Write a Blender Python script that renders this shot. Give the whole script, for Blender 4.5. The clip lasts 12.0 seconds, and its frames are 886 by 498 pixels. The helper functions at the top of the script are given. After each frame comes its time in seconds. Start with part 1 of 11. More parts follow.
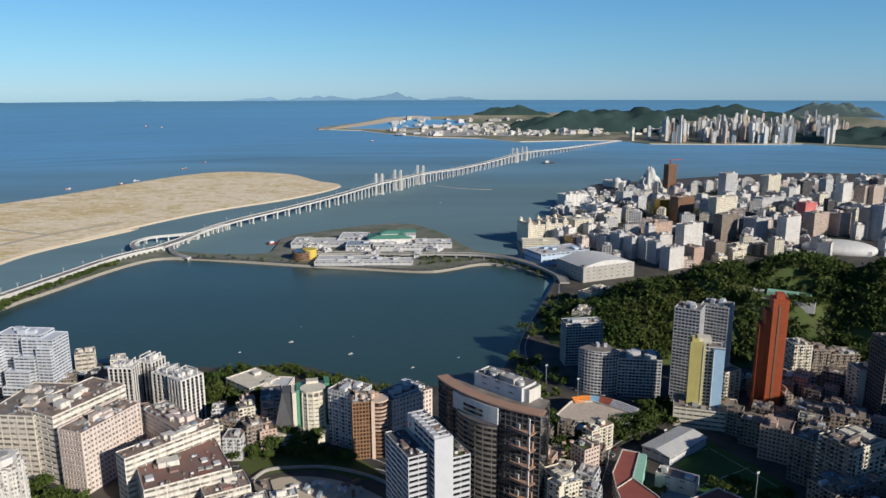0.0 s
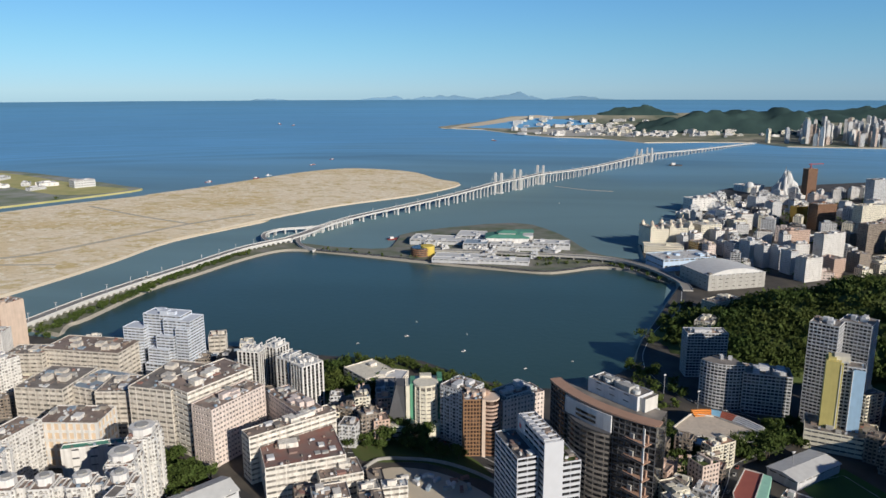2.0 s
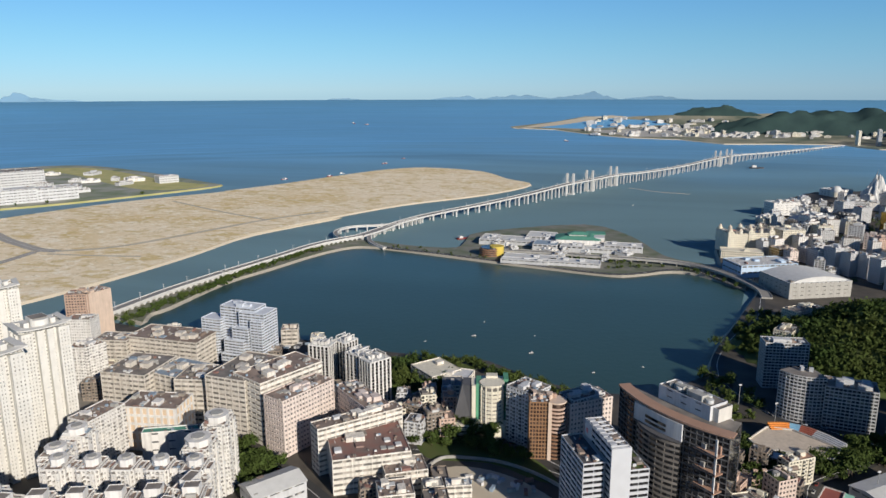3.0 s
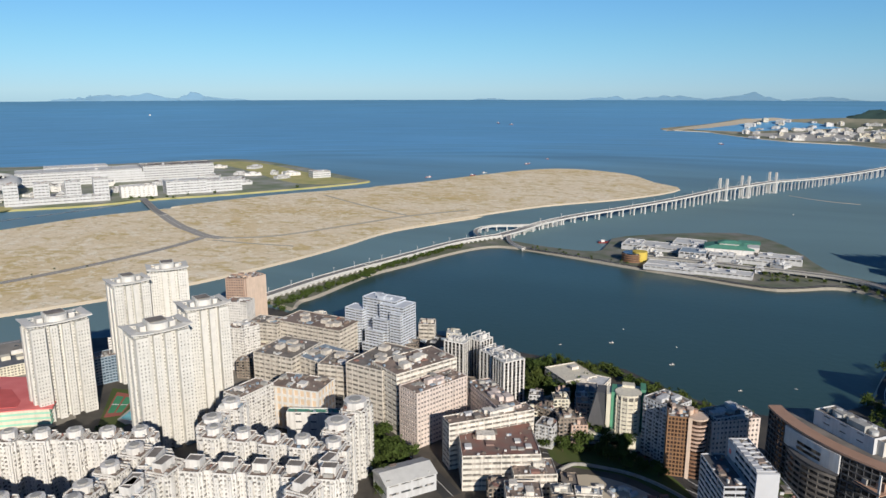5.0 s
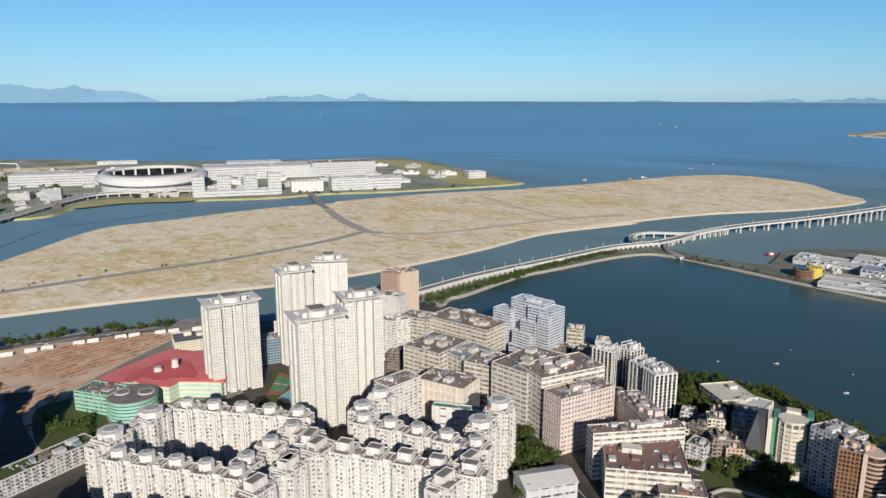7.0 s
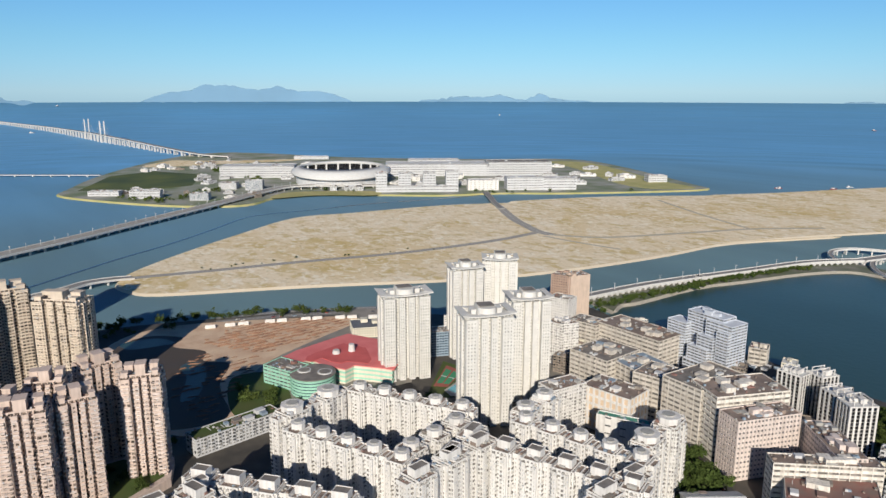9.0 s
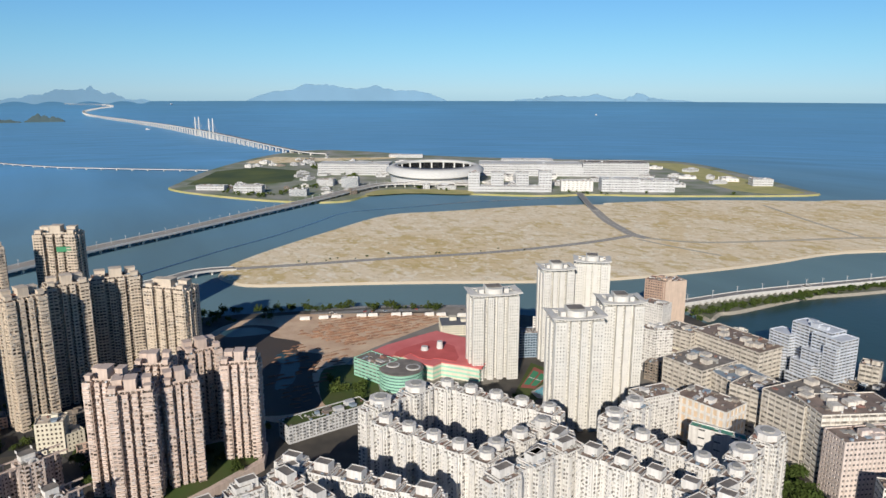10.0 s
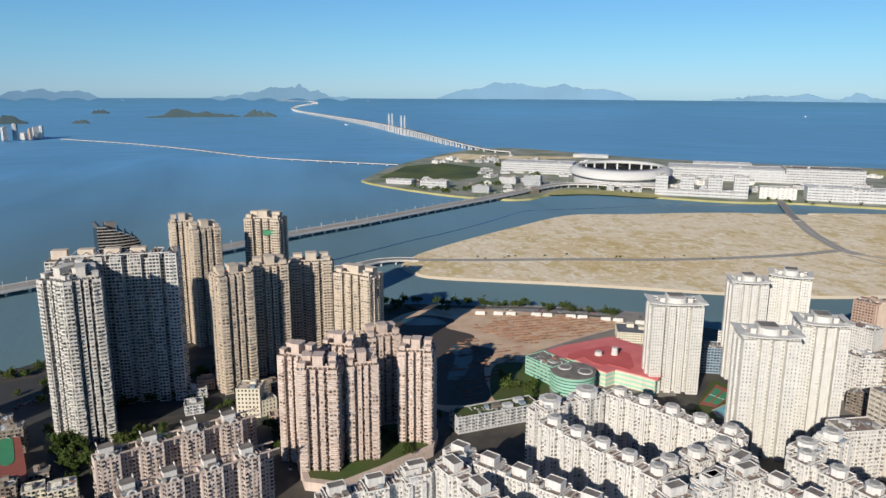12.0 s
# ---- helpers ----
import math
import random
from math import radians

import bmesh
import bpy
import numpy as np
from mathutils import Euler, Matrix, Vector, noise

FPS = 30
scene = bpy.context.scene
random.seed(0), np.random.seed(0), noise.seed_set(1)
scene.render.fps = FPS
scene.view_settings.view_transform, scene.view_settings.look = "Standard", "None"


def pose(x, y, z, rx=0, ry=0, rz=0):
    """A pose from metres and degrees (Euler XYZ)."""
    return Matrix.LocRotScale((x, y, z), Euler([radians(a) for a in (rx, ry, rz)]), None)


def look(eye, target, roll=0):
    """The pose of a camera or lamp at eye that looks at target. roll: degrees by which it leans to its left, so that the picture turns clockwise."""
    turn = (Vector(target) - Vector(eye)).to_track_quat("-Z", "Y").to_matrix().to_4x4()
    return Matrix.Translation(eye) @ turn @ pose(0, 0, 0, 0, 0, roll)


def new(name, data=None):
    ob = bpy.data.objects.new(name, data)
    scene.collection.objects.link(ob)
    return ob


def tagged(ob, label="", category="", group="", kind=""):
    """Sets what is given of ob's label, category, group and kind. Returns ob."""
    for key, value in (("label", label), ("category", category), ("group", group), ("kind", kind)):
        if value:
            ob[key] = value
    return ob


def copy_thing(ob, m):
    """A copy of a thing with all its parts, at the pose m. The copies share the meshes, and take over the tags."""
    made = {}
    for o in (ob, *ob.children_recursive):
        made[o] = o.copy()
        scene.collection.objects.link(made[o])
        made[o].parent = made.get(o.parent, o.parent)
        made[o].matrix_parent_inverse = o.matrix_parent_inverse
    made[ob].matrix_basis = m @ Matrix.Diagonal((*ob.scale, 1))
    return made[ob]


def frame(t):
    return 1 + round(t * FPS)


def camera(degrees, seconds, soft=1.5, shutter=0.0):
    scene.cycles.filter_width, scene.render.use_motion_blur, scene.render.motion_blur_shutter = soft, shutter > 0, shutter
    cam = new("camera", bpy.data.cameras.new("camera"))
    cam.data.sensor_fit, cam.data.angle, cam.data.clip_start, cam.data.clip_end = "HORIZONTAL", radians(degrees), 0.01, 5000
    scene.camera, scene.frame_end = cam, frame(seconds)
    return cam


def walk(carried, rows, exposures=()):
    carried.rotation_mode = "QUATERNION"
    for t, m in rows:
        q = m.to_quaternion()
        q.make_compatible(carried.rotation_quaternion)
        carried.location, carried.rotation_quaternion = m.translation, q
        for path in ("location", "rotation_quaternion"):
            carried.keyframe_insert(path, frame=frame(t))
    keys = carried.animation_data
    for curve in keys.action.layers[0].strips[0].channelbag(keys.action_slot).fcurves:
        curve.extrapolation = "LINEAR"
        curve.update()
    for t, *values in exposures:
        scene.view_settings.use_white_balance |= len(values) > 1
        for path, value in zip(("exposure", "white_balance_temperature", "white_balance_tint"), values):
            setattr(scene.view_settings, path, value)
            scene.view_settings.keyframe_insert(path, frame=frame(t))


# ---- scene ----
from mathutils import geometry

# ---- camera: a hovering aircraft 280 m over the water that turns on the spot ----
EYE = Vector((0.0, 0.0, 280.0))
cam = camera(63.73, 12.0)
PATH = [
    (0, -0.00, -12.58, 0.13), (0.5, 1.19, -12.58, 0.14), (1, 3.63, -12.59, 0.18), (1.5, 6.62, -12.60, 0.13), (2, 9.60, -12.61, 0.13),
    (2.5, 12.46, -12.61, 0.10), (3, 15.29, -12.62, 0.13), (5, 26.72, -12.60, 0.03), (5.5, 29.73, -12.59, 0.04), (6, 32.86, -12.56, 0.01),
    (6.5, 36.00, -12.52, -0.02), (7, 39.13, -12.48, -0.01), (9, 53.20, -12.46, -0.07), (9.5, 56.69, -12.48, -0.06), (10, 60.66, -12.52, -0.11),
    (10.5, 64.07, -12.57, -0.14), (11, 67.98, -12.63, -0.17), (11.5, 71.42, -12.66, -0.20), (12, 75.31, -12.68, -0.29),
]
walk(cam, [(t, pose(EYE.x, EYE.y, EYE.z, 90 + tilt, lean, turn)) for t, turn, tilt, lean in PATH], exposures=[(0.0, 0.08)])

# ---- light: afternoon sun behind and to the right of the first view ----
SUN_HEIGHT, SHADOW_WAY = radians(22.5), radians(138.0)
to_sun = Vector((-math.cos(SHADOW_WAY) * math.cos(SUN_HEIGHT), -math.sin(SHADOW_WAY) * math.cos(SUN_HEIGHT), math.sin(SUN_HEIGHT)))
world = bpy.data.worlds.new("sky")
scene.world = world
world.use_nodes = True
sky = world.node_tree.nodes.new("ShaderNodeTexSky")
sky.sky_type, sky.sun_disc = "NISHITA", False
sky.sun_elevation, sky.sun_rotation = SUN_HEIGHT, math.atan2(to_sun.x, to_sun.y)
sky.altitude, sky.air_density, sky.dust_density, sky.ozone_density = 280.0, 1.0, 0.0, 3.0
back = world.node_tree.nodes["Background"]
back.inputs["Strength"].default_value = 0.075
wn, wl = world.node_tree.nodes, world.node_tree.links
sky_way, sky_parts = wn.new("ShaderNodeTexCoord"), wn.new("ShaderNodeSeparateXYZ")
wl.new(sky_way.outputs["Generated"], sky_parts.inputs[0])


def by_height(low, high, at_low, at_high):
    """A share that changes softly with the height over the horizon (sine of the angle)."""
    r = wn.new("ShaderNodeMapRange")
    r.interpolation_type = "SMOOTHSTEP"
    for key, value in (("From Min", low), ("From Max", high), ("To Min", at_low), ("To Max", at_high)):
        r.inputs[key].default_value = value
    wl.new(sky_parts.outputs["Z"], r.inputs["Value"])
    return r.outputs[0]


def sky_mix(kind, first, colour, share):
    m = wn.new("ShaderNodeMix")
    m.data_type, m.blend_type = "RGBA", kind
    m.inputs["B"].default_value = (*colour, 1)
    wl.new(first, m.inputs["A"])
    wl.new(share, m.inputs["Factor"])
    return m.outputs["Result"]


sky_colour = sky_mix("MULTIPLY", sky.outputs[0], (0.535, 0.80, 1.0), by_height(-1, -0.9, 1, 1))
sky_colour = sky_mix("ADD", sky_colour, (0.16, 1.0, 2.35), by_height(0.1, 0.4, 1.0, 0.12))
sky_colour = sky_mix("MULTIPLY", sky_colour, (0.96, 0.965, 1.12), by_height(0.0, 0.075, 1.0, 0.0))
sky_colour = sky_mix("MULTIPLY", sky_colour, (0.42, 0.50, 0.64), by_height(0.12, 0.5, 0.0, 1.0))
wl.new(sky_colour, back.inputs[0])
sun_data = bpy.data.lights.new("sun", "SUN")
sun_data.energy, sun_data.angle, sun_data.color = 4.7, radians(0.6), (1.0, 0.92, 0.81)
sun = new("sun", sun_data)
sun.matrix_world = look(EYE + to_sun * 100, EYE)


# ---- materials ----
def material(name, base, rough=0.75, metal=0.0, vary=0.12, scale=0.15, fine=2.0, bump=0.15, streak=0.0, spec=0.4, second=None, amount=0.5):
    """A painted or mineral surface: two scales of mottling, run-down streaks, relief and a shade of its own for each object."""
    m = bpy.data.materials.new(name)
    m.use_nodes = True
    n, l = m.node_tree.nodes, m.node_tree.links
    b = n["Principled BSDF"]
    b.inputs["Roughness"].default_value, b.inputs["Metallic"].default_value = rough, metal
    b.inputs["Specular IOR Level"].default_value = spec
    tc = n.new("ShaderNodeTexCoord")
    big, small = n.new("ShaderNodeTexNoise"), n.new("ShaderNodeTexNoise")
    big.inputs["Scale"].default_value, small.inputs["Scale"].default_value = scale, fine
    big.inputs["Detail"].default_value = 6.0
    small.inputs["Detail"].default_value = 3.0
    l.new(tc.outputs["Object"], big.inputs["Vector"])
    l.new(tc.outputs["Object"], small.inputs["Vector"])
    ramp = n.new("ShaderNodeMapRange")
    ramp.inputs["From Min"].default_value, ramp.inputs["From Max"].default_value = 0.3, 0.7
    l.new(big.outputs["Fac"], ramp.inputs["Value"])
    mix = n.new("ShaderNodeMix")
    mix.data_type = "RGBA"
    other = second or tuple(c * (1 - vary * 2.2) for c in base)
    mix.inputs["A"].default_value = (*base, 1)
    mix.inputs["B"].default_value = (*other, 1)
    amt = n.new("ShaderNodeMath")
    amt.operation = "MULTIPLY"
    amt.inputs[1].default_value = amount
    l.new(ramp.outputs[0], amt.inputs[0])
    l.new(amt.outputs[0], mix.inputs["Factor"])
    col = mix.outputs["Result"]
    hsv = n.new("ShaderNodeHueSaturation")
    info = n.new("ShaderNodeObjectInfo")
    val = n.new("ShaderNodeMath")
    val.operation = "MULTIPLY_ADD"
    val.inputs[1].default_value, val.inputs[2].default_value = vary, 1 - vary * 0.75
    tone = n.new("ShaderNodeMath")
    tone.operation = "MULTIPLY_ADD"
    tone.inputs[1].default_value = vary * 0.8
    l.new(info.outputs["Random"], val.inputs[0])
    l.new(small.outputs["Fac"], tone.inputs[0])
    l.new(val.outputs[0], tone.inputs[2])
    l.new(tone.outputs[0], hsv.inputs["Value"])
    l.new(col, hsv.inputs["Color"])
    col = hsv.outputs["Color"]
    if streak:
        st = n.new("ShaderNodeTexNoise")
        mp = n.new("ShaderNodeMapping")
        mp.inputs["Scale"].default_value = (0.45, 0.45, 0.04)
        st.inputs["Scale"].default_value = 1.0
        st.inputs["Detail"].default_value = 4.0
        l.new(tc.outputs["Object"], mp.inputs["Vector"])
        l.new(mp.outputs[0], st.inputs["Vector"])
        r2 = n.new("ShaderNodeMapRange")
        r2.inputs["From Min"].default_value, r2.inputs["From Max"].default_value = 0.44, 0.72
        r2.inputs["To Max"].default_value = streak
        l.new(st.outputs["Fac"], r2.inputs["Value"])
        mx = n.new("ShaderNodeMix")
        mx.data_type = "RGBA"
        l.new(r2.outputs[0], mx.inputs["Factor"])
        l.new(col, mx.inputs["A"])
        mx.inputs["B"].default_value = (base[0] * 0.35, base[1] * 0.33, base[2] * 0.3, 1)
        col = mx.outputs["Result"]
    l.new(col, b.inputs["Base Color"])
    if bump:
        bp = n.new("ShaderNodeBump")
        bp.inputs["Strength"].default_value, bp.inputs["Distance"].default_value = bump, 0.3
        l.new(small.outputs["Fac"], bp.inputs["Height"])
        l.new(bp.outputs[0], b.inputs["Normal"])
    return m


def glazing_material(name, dark, light, share, rough=0.12, cell=(3.0, 3.0, 3.0)):
    """Window glass; behind some panes a pale curtain or blind."""
    m = bpy.data.materials.new(name)
    m.use_nodes = True
    n, l = m.node_tree.nodes, m.node_tree.links
    b = n["Principled BSDF"]
    b.inputs["Roughness"].default_value = rough
    b.inputs["Specular IOR Level"].default_value = 0.6
    tc, mp, fl, wn = n.new("ShaderNodeTexCoord"), n.new("ShaderNodeMapping"), n.new("ShaderNodeVectorMath"), n.new("ShaderNodeTexWhiteNoise")
    mp.inputs["Scale"].default_value = tuple(1 / c for c in cell)
    fl.operation = "FLOOR"
    l.new(tc.outputs["Object"], mp.inputs["Vector"])
    l.new(mp.outputs[0], fl.inputs[0])
    l.new(fl.outputs[0], wn.inputs["Vector"])
    r = n.new("ShaderNodeMapRange")
    r.inputs["From Min"].default_value, r.inputs["From Max"].default_value = 1 - share, 1.0
    l.new(wn.outputs["Value"], r.inputs["Value"])
    mix = n.new("ShaderNodeMix")
    mix.data_type = "RGBA"
    mix.inputs["A"].default_value, mix.inputs["B"].default_value = (*dark, 1), (*light, 1)
    l.new(r.outputs[0], mix.inputs["Factor"])
    l.new(mix.outputs["Result"], b.inputs["Base Color"])
    return m


def water_material(name, near, far_colour, rough, wave, spread, start=900.0, stop=3500.0, middle=(0.0, 0.0, 0.0), gloss=0.5):
    """Rippled water whose body colour turns bluer away from the muddy shore; dull and glossy streaks."""
    m = bpy.data.materials.new(name)
    m.use_nodes = True
    n, l = m.node_tree.nodes, m.node_tree.links
    b = n["Principled BSDF"]
    b.inputs["IOR"].default_value = 1.33
    b.inputs["Specular IOR Level"].default_value = gloss
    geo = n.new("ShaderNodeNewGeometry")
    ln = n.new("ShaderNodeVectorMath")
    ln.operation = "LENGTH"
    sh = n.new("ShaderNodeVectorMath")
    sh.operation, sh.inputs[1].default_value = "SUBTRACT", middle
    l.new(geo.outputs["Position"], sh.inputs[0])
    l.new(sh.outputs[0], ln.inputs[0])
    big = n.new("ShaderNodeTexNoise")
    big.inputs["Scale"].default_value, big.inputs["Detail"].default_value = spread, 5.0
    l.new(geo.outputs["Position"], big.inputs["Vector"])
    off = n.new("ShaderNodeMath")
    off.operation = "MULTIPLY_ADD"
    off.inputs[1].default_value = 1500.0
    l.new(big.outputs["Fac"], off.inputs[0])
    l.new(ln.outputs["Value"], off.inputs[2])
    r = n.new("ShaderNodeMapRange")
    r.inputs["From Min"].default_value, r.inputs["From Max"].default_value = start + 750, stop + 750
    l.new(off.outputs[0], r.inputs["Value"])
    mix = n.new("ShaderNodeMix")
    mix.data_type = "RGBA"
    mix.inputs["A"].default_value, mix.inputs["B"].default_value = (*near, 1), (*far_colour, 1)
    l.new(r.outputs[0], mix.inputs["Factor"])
    turn, run, soft, tone = n.new("ShaderNodeMapping"), n.new("ShaderNodeTexNoise"), n.new("ShaderNodeMapRange"), n.new("ShaderNodeHueSaturation")
    turn.inputs["Rotation"].default_value, turn.inputs["Scale"].default_value = (0, 0, radians(-25)), (0.0006, 0.0032, 1)
    run.inputs["Scale"].default_value, run.inputs["Detail"].default_value, run.inputs["Distortion"].default_value = 1.0, 7.0, 0.6
    soft.inputs["From Min"].default_value, soft.inputs["From Max"].default_value = 0.3, 0.7
    soft.inputs["To Min"].default_value, soft.inputs["To Max"].default_value = 0.84, 1.16
    l.new(geo.outputs["Position"], turn.inputs["Vector"])
    l.new(turn.outputs[0], run.inputs["Vector"])
    l.new(run.outputs["Fac"], soft.inputs["Value"])
    l.new(soft.outputs[0], tone.inputs["Value"])
    l.new(mix.outputs["Result"], tone.inputs["Color"])
    l.new(tone.outputs["Color"], b.inputs["Base Color"])
    rr = n.new("ShaderNodeMapRange")
    rr.inputs["To Min"].default_value, rr.inputs["To Max"].default_value = rough * 0.8, rough * 1.2
    l.new(big.outputs["Fac"], rr.inputs["Value"])
    l.new(rr.outputs[0], b.inputs["Roughness"])
    rip = n.new("ShaderNodeTexNoise")
    rip.inputs["Scale"].default_value, rip.inputs["Detail"].default_value = 0.12, 6.0
    l.new(geo.outputs["Position"], rip.inputs["Vector"])
    bp = n.new("ShaderNodeBump")
    bp.inputs["Distance"].default_value = 1.0
    calm = n.new("ShaderNodeMapRange")
    calm.inputs["From Min"].default_value, calm.inputs["From Max"].default_value = 1400.0, 3600.0
    calm.inputs["To Min"].default_value, calm.inputs["To Max"].default_value = wave, 0.0
    l.new(ln.outputs["Value"], calm.inputs["Value"])
    l.new(calm.outputs[0], bp.inputs["Strength"])
    l.new(rip.outputs["Fac"], bp.inputs["Height"])
    l.new(bp.outputs[0], b.inputs["Normal"])
    return m


M = {}
for name, base, kw in (
    ("white_wall", (0.74, 0.72, 0.685), dict(streak=0.35)), ("ivory_wall", (0.66, 0.63, 0.575), dict(streak=0.3)), ("arch_orange", (0.70, 0.55, 0.39), dict(streak=0.2)), ("cream_wall", (0.74, 0.69, 0.56), dict(streak=0.25)),
    ("beige_wall", (0.67, 0.62, 0.545), dict(streak=0.6, vary=0.16)), ("factory_wall", (0.79, 0.745, 0.665), dict(streak=0.6, vary=0.15)), ("pale_pink", (0.73, 0.625, 0.565), dict(streak=0.5, vary=0.15)), ("slate_wall", (0.15, 0.16, 0.18), dict(streak=0.3)), ("pink_wall", (0.64, 0.515, 0.44), dict(streak=0.3)),
    ("sand_wall", (0.66, 0.565, 0.455), dict(streak=0.25)), ("brown_wall", (0.27, 0.15, 0.09), dict(streak=0.2)),
    ("old_wall", (0.33, 0.275, 0.225), dict(streak=0.6, vary=0.2)), ("grey_wall", (0.42, 0.395, 0.36), dict(streak=0.4)), ("flat_white", (0.58, 0.585, 0.59), dict(streak=0.3)), ("pale_grey", (0.60, 0.605, 0.61), dict(streak=0.25)),
    ("dark_grey", (0.11, 0.11, 0.115), dict(streak=0.2)), ("orange_tile", (0.44, 0.095, 0.035), dict(streak=0.15)),
    ("yellow_paint", (0.58, 0.50, 0.18), dict(streak=0.15)), ("sky_paint", (0.42, 0.62, 0.80), dict(streak=0.1)),
    ("green_paint", (0.10, 0.30, 0.19), dict(streak=0.2)), ("mint_paint", (0.33, 0.62, 0.48), dict(streak=0.1)),
    ("salmon_wall", (0.58, 0.42, 0.335), dict(streak=0.2)), ("white_panel", (0.53, 0.54, 0.56), dict(vary=0.06)), ("blue_white", (0.60, 0.64, 0.70), dict(streak=0.2)), ("tan_wall", (0.66, 0.52, 0.415), dict(streak=0.25)), ("brick_wall", (0.46, 0.32, 0.245), dict(streak=0.25)), ("pier_tan", (0.30, 0.168, 0.088), dict(streak=0.2)), ("terrace_tile", (0.42, 0.26, 0.185), dict(scale=0.2)), ("seat_orange", (0.72, 0.27, 0.06), dict()), ("seat_blue", (0.25, 0.47, 0.62), dict()), ("seat_red", (0.38, 0.12, 0.08), dict()), ("tower_cream", (0.70, 0.685, 0.64), dict(streak=0.12)),
    ("roof_grey", (0.27, 0.24, 0.21), dict(scale=0.12, amount=0.8, second=(0.13, 0.12, 0.107))),
    ("roof_brown", (0.33, 0.26, 0.215), dict(scale=0.1, amount=0.95, second=(0.17, 0.13, 0.108))),
    ("roof_red_worn", (0.28, 0.125, 0.10), dict(scale=0.08, amount=0.95, second=(0.21, 0.175, 0.15))),
    ("roof_red", (0.80, 0.24, 0.225), dict(scale=0.05, second=(0.68, 0.15, 0.145), amount=0.8)), ("roof_red_dark", (0.62, 0.13, 0.12), dict(scale=0.08, second=(0.5, 0.1, 0.09), amount=0.8)), ("yard_pale", (0.34, 0.31, 0.265), dict(scale=0.04, second=(0.2, 0.185, 0.16), amount=0.9)), ("roof_white", (0.62, 0.62, 0.6), dict(scale=0.2)),
    ("roof_green", (0.10, 0.30, 0.22), dict()), ("roof_blue", (0.27, 0.34, 0.41), dict()),
    ("concrete", (0.42, 0.41, 0.38), dict(streak=0.3)), ("deck_pale", (0.62, 0.61, 0.58), dict(streak=0.15)),
    ("asphalt", (0.06, 0.06, 0.06), dict(scale=0.05)), ("road_grey", (0.40, 0.37, 0.325), dict(scale=0.05)), ("road_pale", (0.27, 0.26, 0.245), dict(scale=0.05)), ("port_ground", (0.40, 0.385, 0.35), dict(scale=0.012, second=(0.15, 0.20, 0.085), amount=1.0)), ("dry_bank", (0.50, 0.445, 0.215), dict(scale=0.02, second=(0.33, 0.34, 0.13), amount=0.9, spec=0.1)), ("paving", (0.105, 0.092, 0.075), dict(scale=0.05, second=(0.045, 0.043, 0.04), amount=0.9)),
    ("grass", (0.075, 0.115, 0.035), dict(scale=0.06, second=(0.11, 0.11, 0.05), amount=0.7, spec=0.1)),
    ("pitch", (0.06, 0.13, 0.04), dict(spec=0.1)), ("court_red", (0.33, 0.10, 0.075), dict()), ("court_green", (0.06, 0.28, 0.14), dict()),
    ("bark", (0.10, 0.075, 0.05), dict()), ("riprap", (0.36, 0.33, 0.27), dict(scale=0.3, second=(0.2, 0.19, 0.17))),
    ("steel", (0.45, 0.46, 0.47), dict(metal=0.6, rough=0.45)), ("red_steel", (0.32, 0.06, 0.05), dict()),
    ("gold_glass", (0.55, 0.36, 0.09), dict(metal=0.7, rough=0.25)), ("pool_water", (0.08, 0.42, 0.52), dict(rough=0.15, spec=0.5)),
    ("mud", (0.085, 0.064, 0.048), dict(scale=0.03, second=(0.07, 0.06, 0.055), amount=0.9)),
    # Far wooded hills: the woodland green is shifted to blue to imitate distance haze.
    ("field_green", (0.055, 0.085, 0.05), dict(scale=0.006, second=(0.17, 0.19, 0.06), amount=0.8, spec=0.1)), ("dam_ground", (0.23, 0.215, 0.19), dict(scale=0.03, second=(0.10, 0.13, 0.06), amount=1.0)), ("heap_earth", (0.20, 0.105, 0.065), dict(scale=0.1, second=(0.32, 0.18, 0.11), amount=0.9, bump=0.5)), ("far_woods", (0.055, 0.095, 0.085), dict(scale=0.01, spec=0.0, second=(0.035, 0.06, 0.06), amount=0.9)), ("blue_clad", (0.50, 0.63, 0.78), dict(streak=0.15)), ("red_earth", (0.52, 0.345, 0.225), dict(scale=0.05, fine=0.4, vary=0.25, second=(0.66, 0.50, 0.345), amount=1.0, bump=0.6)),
    ("line_white", (0.75, 0.75, 0.73), dict()), ("line_yellow", (0.62, 0.47, 0.09), dict()),
    # Far isles, land and hills: distance haze painted into the base colours, bluer and paler.
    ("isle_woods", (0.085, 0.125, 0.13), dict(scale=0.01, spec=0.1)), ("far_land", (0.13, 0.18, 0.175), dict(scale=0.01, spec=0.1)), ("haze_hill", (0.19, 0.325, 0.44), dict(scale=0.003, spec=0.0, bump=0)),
):
    M[name] = material(name, base, **kw)
M["foliage"] = material("foliage", (0.043, 0.074, 0.018), rough=0.8, vary=0.35, scale=0.02, fine=0.5, spec=0.15, second=(0.092, 0.112, 0.028), amount=0.8)


